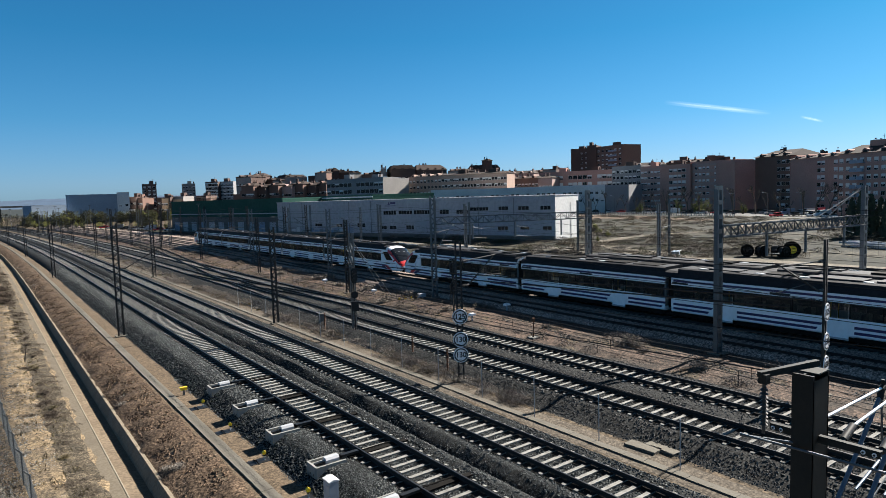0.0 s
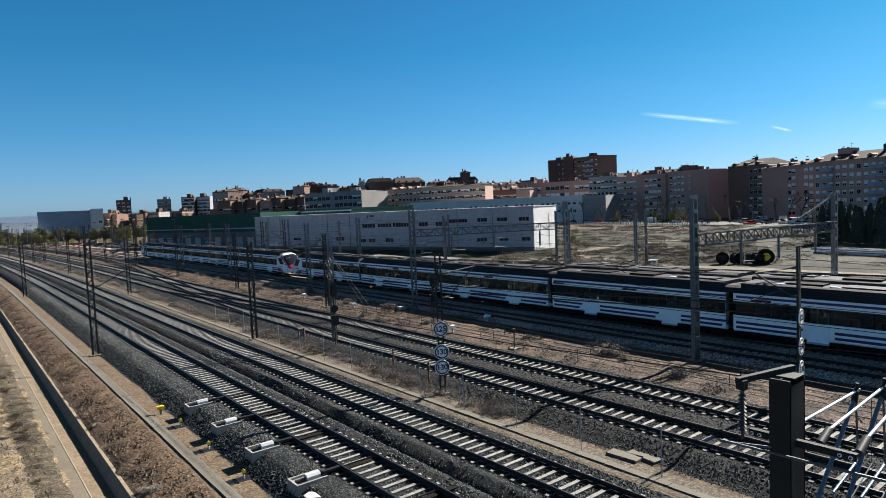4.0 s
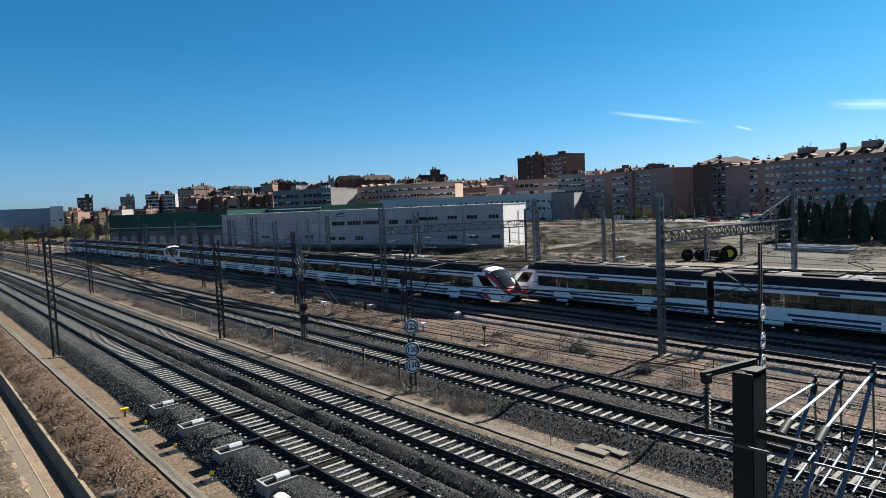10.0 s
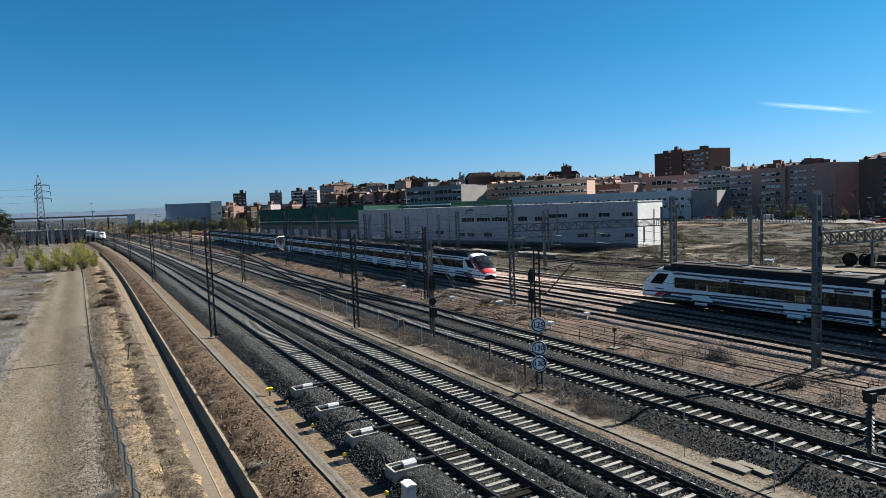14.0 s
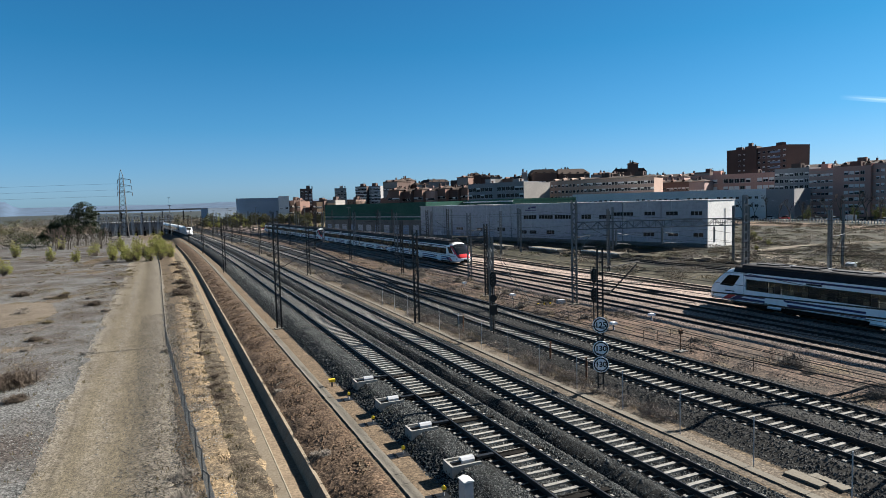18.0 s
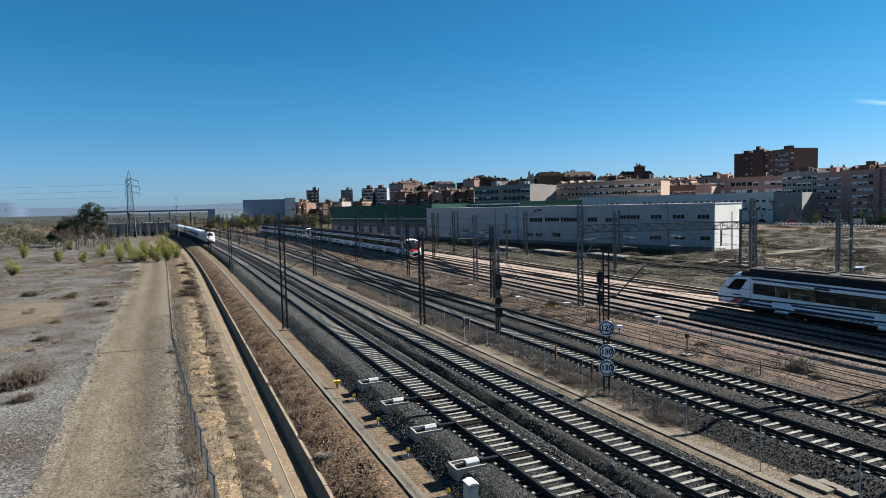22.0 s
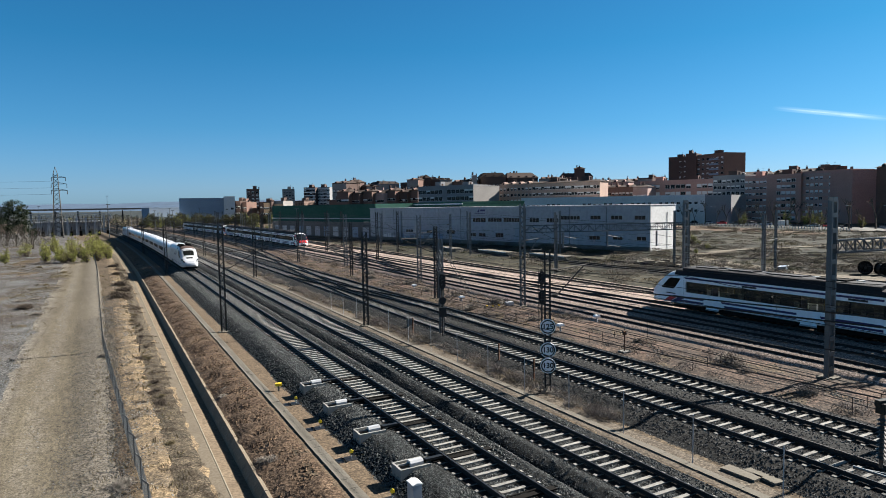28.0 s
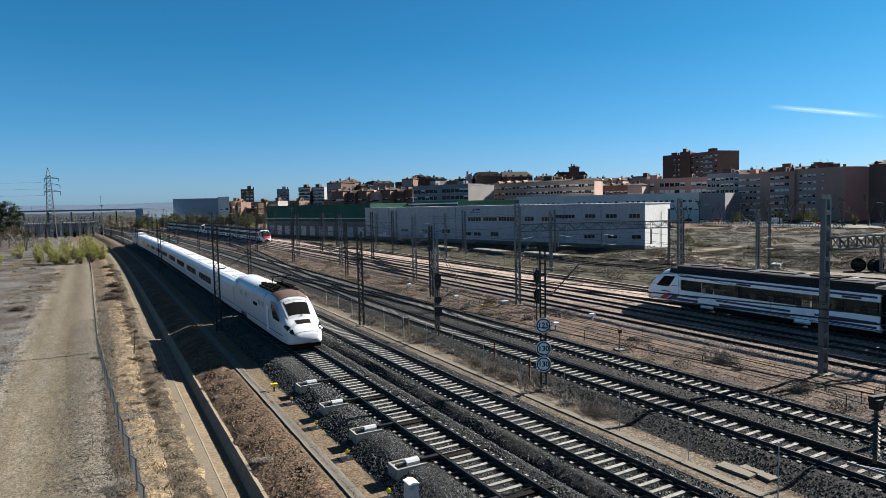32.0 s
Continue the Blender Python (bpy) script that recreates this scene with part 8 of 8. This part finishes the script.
def waste_weeds():
    """Low brown and olive bushes in drifts over the waste ground behind the yard."""
    rng = random.Random(88)
    for mat, n, lab in (("deadweed", 170, "brown dead bushes over the waste ground"), ("olive", 150, "olive-green scrub over the waste ground"), ("drygrass", 140, "yellowed grass clumps over the waste ground")):
        m = Mesh()
        for i in range(n):
            x, y = rng.uniform(62, 190), rng.uniform(28, 150)
            if noise.noise((x * 0.05, y * 0.06, n * 0.1)) < 0.0 or (78 < x < 112 and y < 56) or (x < 112 and y > 92):
                continue
            s = rng.uniform(0.8, 2.6)
            w = pose(x, y, ground_z(x), 0, 0, rng.uniform(0, 360)) @ Matrix.Diagonal((s * 1.3, s * 1.3, s * rng.uniform(0.45, 0.8), 1))
            src = _mounds[i % 5]
            m.add([w @ Vector(v) for v in src.v], src.f)
        tagged(new("waste_scrub", m.data("waste_scrub", mat, fix=False)), lab, "weeds", "", "stuff")


waste_weeds()


def tufts():
    """Loose grass and weeds too small to count."""
    rng = random.Random(17)
    m = Mesh()
    for _ in range(5200):
        zone = rng.random()
        if zone < 0.12:
            x, y = rng.uniform(0.9, 3.0), 12 + rng.random() ** 1.6 * 150
            z = -1.25 if x > 2.3 else -1.08
        elif zone < 0.6:
            x, y = rng.uniform(-28, -5.5), 14 + rng.random() ** 1.3 * 150
            z = -1.18
        elif zone < 0.72:
            x, y = rng.uniform(-1.0, 1.0), 12 + rng.random() ** 1.5 * 120
            z = -1.18
        else:
            x, y = rng.uniform(33, 39.5), rng.uniform(46, 130)
            z = -0.36
        for _k in range(5):
            a = rng.uniform(0, 6.283)
            s = Vector((math.cos(a), math.sin(a), 0)) * 0.02
            p = Vector((x + bend(y) + rng.gauss(0, 0.08), y + rng.gauss(0, 0.08), z))
            q = p + Vector((rng.gauss(0, 0.09), rng.gauss(0, 0.09), rng.uniform(0.1, 0.28)))
            m.add([p - s, p + s, q], [(0, 1, 2)])
    ob = new("dry_grass", m.data("dry_grass", "drygrass", fix=False))
    tagged(ob, "thin dry grass and weeds scattered over the ground", "grass", "", "stuff")


tufts()


def loose_stones():
    rng = np.random.RandomState(3)

    def stones(name, xs, zf, y0, y1, n, size, mat, label, power=1.6, soft=0.0):
        u = rng.rand(n)
        y = y0 + (y1 - y0) * u ** power
        x = xs[0] + (xs[1] - xs[0]) * rng.rand(n) + rng.randn(n) * soft
        base = np.array([(0.9, 0, -0.25), (-0.5, 0.8, -0.3), (-0.5, -0.8, -0.3), (0.1, 0.1, 0.75), (0.2, 0.75, 0.35)], float)
        faces = [(0, 1, 2), (0, 4, 3), (0, 1, 4), (1, 4, 3), (1, 2, 3), (2, 0, 3)]
        vs, fs = [], []
        for i in range(n):
            a, sc = rng.rand() * 6.283, size * (0.55 + 0.8 * rng.rand())
            c, s = math.cos(a), math.sin(a)
            p = base * sc * (0.7 + 0.6 * rng.rand(1, 3))
            p[:, 2] *= 0.7
            q = np.c_[p[:, 0] * c - p[:, 1] * s, p[:, 0] * s + p[:, 1] * c, p[:, 2]]
            q += (x[i] + bend(y[i]), y[i], zf(x[i]) + sc * 0.2)
            vs += [tuple(v) for v in q]
            fs += [tuple(k + 5 * i for k in f) for f in faces]
        m = Mesh()
        m.v, m.f = vs, fs
        ob = new(name, m.data(name, mat, fix=False))
        tagged(ob, label, "stones", "", "stuff")

    def prof(pts):
        return lambda x: float(np.interp(x, [p[0] for p in pts], [p[1] for p in pts]))
    main = prof(((9.6, -0.62), (10.2, -0.28), (10.7, -0.02), (11.2, 0.0), (11.6, -0.02), (11.9, -0.085), (14.5, -0.085), (14.8, -0.02), (15.05, 0.0), (15.6, -0.34), (16.15, 0.0), (16.4, -0.02), (16.7, -0.085), (19.3, -0.085), (19.6, -0.05), (19.9, -0.05), (20.7, -0.6)))
    stones("ballast_stones", (9.5, 12.1), main, 8, 130, 56000, 0.045, "stone", "angular dark ballast stones on the shoulder")
    stones("ballast_stones", (12.1, 20.3), main, 5, 110, 80000, 0.05, "stone", "angular dark ballast stones round the first two tracks", 1.8)
    second = prof(((22.5, -0.56), (23.3, -0.42), (24.3, -0.05), (24.6, -0.085), (27.2, -0.085), (27.6, -0.02), (28.5, -0.02), (28.85, -0.085), (31.5, -0.085), (31.9, -0.04), (32.6, -0.3), (33.6, -0.5)))
    stones("ballast_stones", (22.7, 33.2), second, 3, 75, 70000, 0.056, "oldstone", "dusty ballast stones round the second pair of tracks", 1.6)
    stones("ballast_stones", (32.6, 36.6), prof(((32, -0.3), (33.6, -0.42), (36, -0.3))), 8, 42, 13000, 0.052, "stone", "dark stones spilled beside the track", 1.2, 0.6)
    flat = prof(((-30, -1.17), (-5, -1.19)))
    stones("field_stones", (-26, -5.0), flat, 12, 120, 46000, 0.055, "gravel", "pale stones strewn over the field", 1.5, 0.8)
    stones("field_stones", (-2.6, 0.3), prof(((-4, -1.17), (-2.3, -1.18), (-1.2, -1.13), (0.3, -1.13))), 12, 80, 14000, 0.036, "oldstone", "small stones scattered on the service road", 1.5, 0.4)
    stones("field_stones", (-6.9, -5.9), flat, 12, 110, 9000, 0.055, "stone", "dark stones along the road edge", 1.5, 0.5)
    stones("field_stones", (0.9, 2.9), prof(((0.9, -1.05), (1.5, -1.07), (2.1, -1.15), (3, -1.45))), 10, 120, 7000, 0.05, "gravel", "pale stones on the ochre slope", 1.5, 0.1)
    stones("field_stones", (-0.9, 0.6), prof(((-2, -1.2), (0, -1.14), (1, -1.05))), 10, 100, 13000, 0.05, "oldstone", "mixed stones along the fence", 1.5, 0.5)
    stones("earth_clods", (5.9, 7.7), prof(((5.65, -1.17), (6.4, -0.9), (6.9, -0.74), (7.9, -0.6))), 9, 130, 9000, 0.075, "berm", "crumbled brown clods on the bank", 1.5)
    stones("earth_clods", (32.5, 40), prof(((32, -0.4), (36, -0.3), (40, -0.36))), 10, 110, 14000, 0.05, "oldstone", "stones and clods between the yards", 1.3)


loose_stones()


# ---- far country and sky ----
def far_hills():
    m = Mesh()
    rows = []
    for i in range(240):
        az = -60 + i * 0.45
        e = 0.56 + 0.07 * noise.noise((az * 0.2, 4, 0)) + 0.03 * noise.noise((az * 1.3, 9, 0)) + 0.46 * (1 - smoothstep(-11.0, -10.2, az)) + 0.12 * smoothstep(1, 6, az)
        d = 4200
        p, q = at_az(az, d), at_az(az, d - 900)
        rows.append([(q.x, q.y, -8), (p.x, p.y, 10.8 + d * math.tan(radians(max(0.1, e))))])
    m.strip(rows)
    setting("backdrop_hills", m, "hill", "low hills on the horizon, haze painted into their blue", True)


far_hills()
setting("backdrop_plain", Mesh().strip([[(q.x, q.y, z) for q, z in ((at_az(a, 760), -0.75), (at_az(a, 1500), 1.2), (at_az(a, 3300), 7.0))] for a in range(-62, 13, 3)]), "plain", "plain reaching to the hills, haze painted into its grey-green")


def vapour_trails():
    mat = bpy.data.materials.new("vapour")
    mat.use_nodes = True
    nt = mat.node_tree
    nt.nodes.remove(nt.nodes["Principled BSDF"])
    em, tr, mx = nt.nodes.new("ShaderNodeEmission"), nt.nodes.new("ShaderNodeBsdfTransparent"), nt.nodes.new("ShaderNodeMixShader")
    uv = nt.nodes.new("ShaderNodeTexCoord")
    sp = nt.nodes.new("ShaderNodeSeparateXYZ")
    nz = nt.nodes.new("ShaderNodeTexNoise")
    nz.inputs["Scale"].default_value = 5
    nt.links.new(uv.outputs["Generated"], nz.inputs["Vector"])
    nt.links.new(uv.outputs["Object"], sp.inputs[0])
    a = nt.nodes.new("ShaderNodeMath")
    a.operation = 'ABSOLUTE'
    nt.links.new(sp.outputs[1], a.inputs[0])
    r = nt.nodes.new("ShaderNodeMapRange")
    r.inputs[1].default_value, r.inputs[2].default_value, r.inputs[3].default_value, r.inputs[4].default_value = 0, 1, 0.5, 0
    nt.links.new(a.outputs[0], r.inputs[0])
    b = nt.nodes.new("ShaderNodeMath")
    b.operation = 'ABSOLUTE'
    nt.links.new(sp.outputs[0], b.inputs[0])
    r2 = nt.nodes.new("ShaderNodeMapRange")
    r2.inputs[1].default_value, r2.inputs[2].default_value, r2.inputs[3].default_value, r2.inputs[4].default_value = 0.3, 1, 1, 0
    nt.links.new(b.outputs[0], r2.inputs[0])
    m1, m2 = nt.nodes.new("ShaderNodeMath"), nt.nodes.new("ShaderNodeMath")
    m1.operation = m2.operation = 'MULTIPLY'
    nt.links.new(r.outputs[0], m1.inputs[0])
    nt.links.new(r2.outputs[0], m1.inputs[1])
    nt.links.new(m1.outputs[0], m2.inputs[0])
    nt.links.new(nz.outputs["Fac"], m2.inputs[1])
    # trails glow by emission in place of sunlight on the vapour
    em.inputs[0].default_value, em.inputs[1].default_value = (0.85, 0.93, 1.0, 1), 0.6
    nt.links.new(m2.outputs[0], mx.inputs[0])
    nt.links.new(tr.outputs[0], mx.inputs[1])
    nt.links.new(em.outputs[0], mx.inputs[2])
    nt.links.new(mx.outputs[0], nt.nodes["Material Output"].inputs[0])
    M["vapour"] = mat
    for i, (a0, e0, a1, e1, w) in enumerate(TRAILS):
        d = 4300
        p = at_az(a0, d) + Vector((0, 0, 10.8 + d * math.tan(radians(e0))))
        q = at_az(a1, d) + Vector((0, 0, 10.8 + d * math.tan(radians(e1))))
        c = (p + q) / 2
        x = (q - p) / 2
        n = c.normalized()
        y = n.cross(x).normalized() * w
        ob = new("vapour_trail", Mesh().add([(-1, -1, 0), (1, -1, 0), (1, 1, 0), (-1, 1, 0)], [(0, 1, 2, 3)]).data("vapour_trail", "vapour"))
        ob.matrix_world = Matrix(((x.x, y.x, n.x, c.x), (x.y, y.y, n.y, c.y), (x.z, y.z, n.z, c.z), (0, 0, 0, 1)))
        ob.visible_shadow = False
        tagged(ob, "thin white aircraft vapour trail in a clear sky, glowing in place of sunlight", "", "", "structure")


TRAILS = ((55.9, 7.3, 64.0, 5.65, 17), (66.0, 5.3, 67.6, 4.75, 9), (72.4, 6.3, 80.0, 5.4, 34))
vapour_trails()


# ---- what moves ----
def motions():
    def run(train, tx, rows):
        """The train rolls straight along y; each of its cars leans into the curve of the line."""
        walk(train, [(t, pose(tx, y, 0.185)) for t, y in rows])
        for car in [c for c in train.children]:
            m = car.matrix_basis.copy()
            y0 = m.translation.y
            back = abs(m.to_euler().z) > 1
            keys = []
            for t, y in rows:
                a, b = (y + y0 - 17.0, y + y0) if back else (y + y0, y + y0 + 17.0)
                lean = math.degrees(math.atan2(bend(a) - bend(b), 17.0))
                keys.append((t, pose(bend(y + y0), y0, 0, 0, 0, lean + (180 if back else 0))))
            walk(car, keys)
    run(train_leaving, TRACKS[5], ((0, -27.6), (3, -6.6), (6, 14.4), (9, 35.4), (13, 63.0), (16, 83.0), (19, 102.5), (23, 128.5), (26, 148.5), (29, 169.5), (30.5, 181.5), (32, 194.0)))
    run(train_express, TRACKS[0], ((0, 520), (6, 455), (13, 362), (16, 317), (19, 271), (21, 239.5), (23, 206.5), (25, 173.5), (26, 156), (29, 98.9), (30, 81.3), (31, 63.2), (32, 45.0)))
    walk(train_parked, [(0, pose(TRACKS[6], 46.5, 0.185, 0, 0, 180)), (32, pose(TRACKS[6], 46.5, 0.185, 0, 0, 180))])


motions()
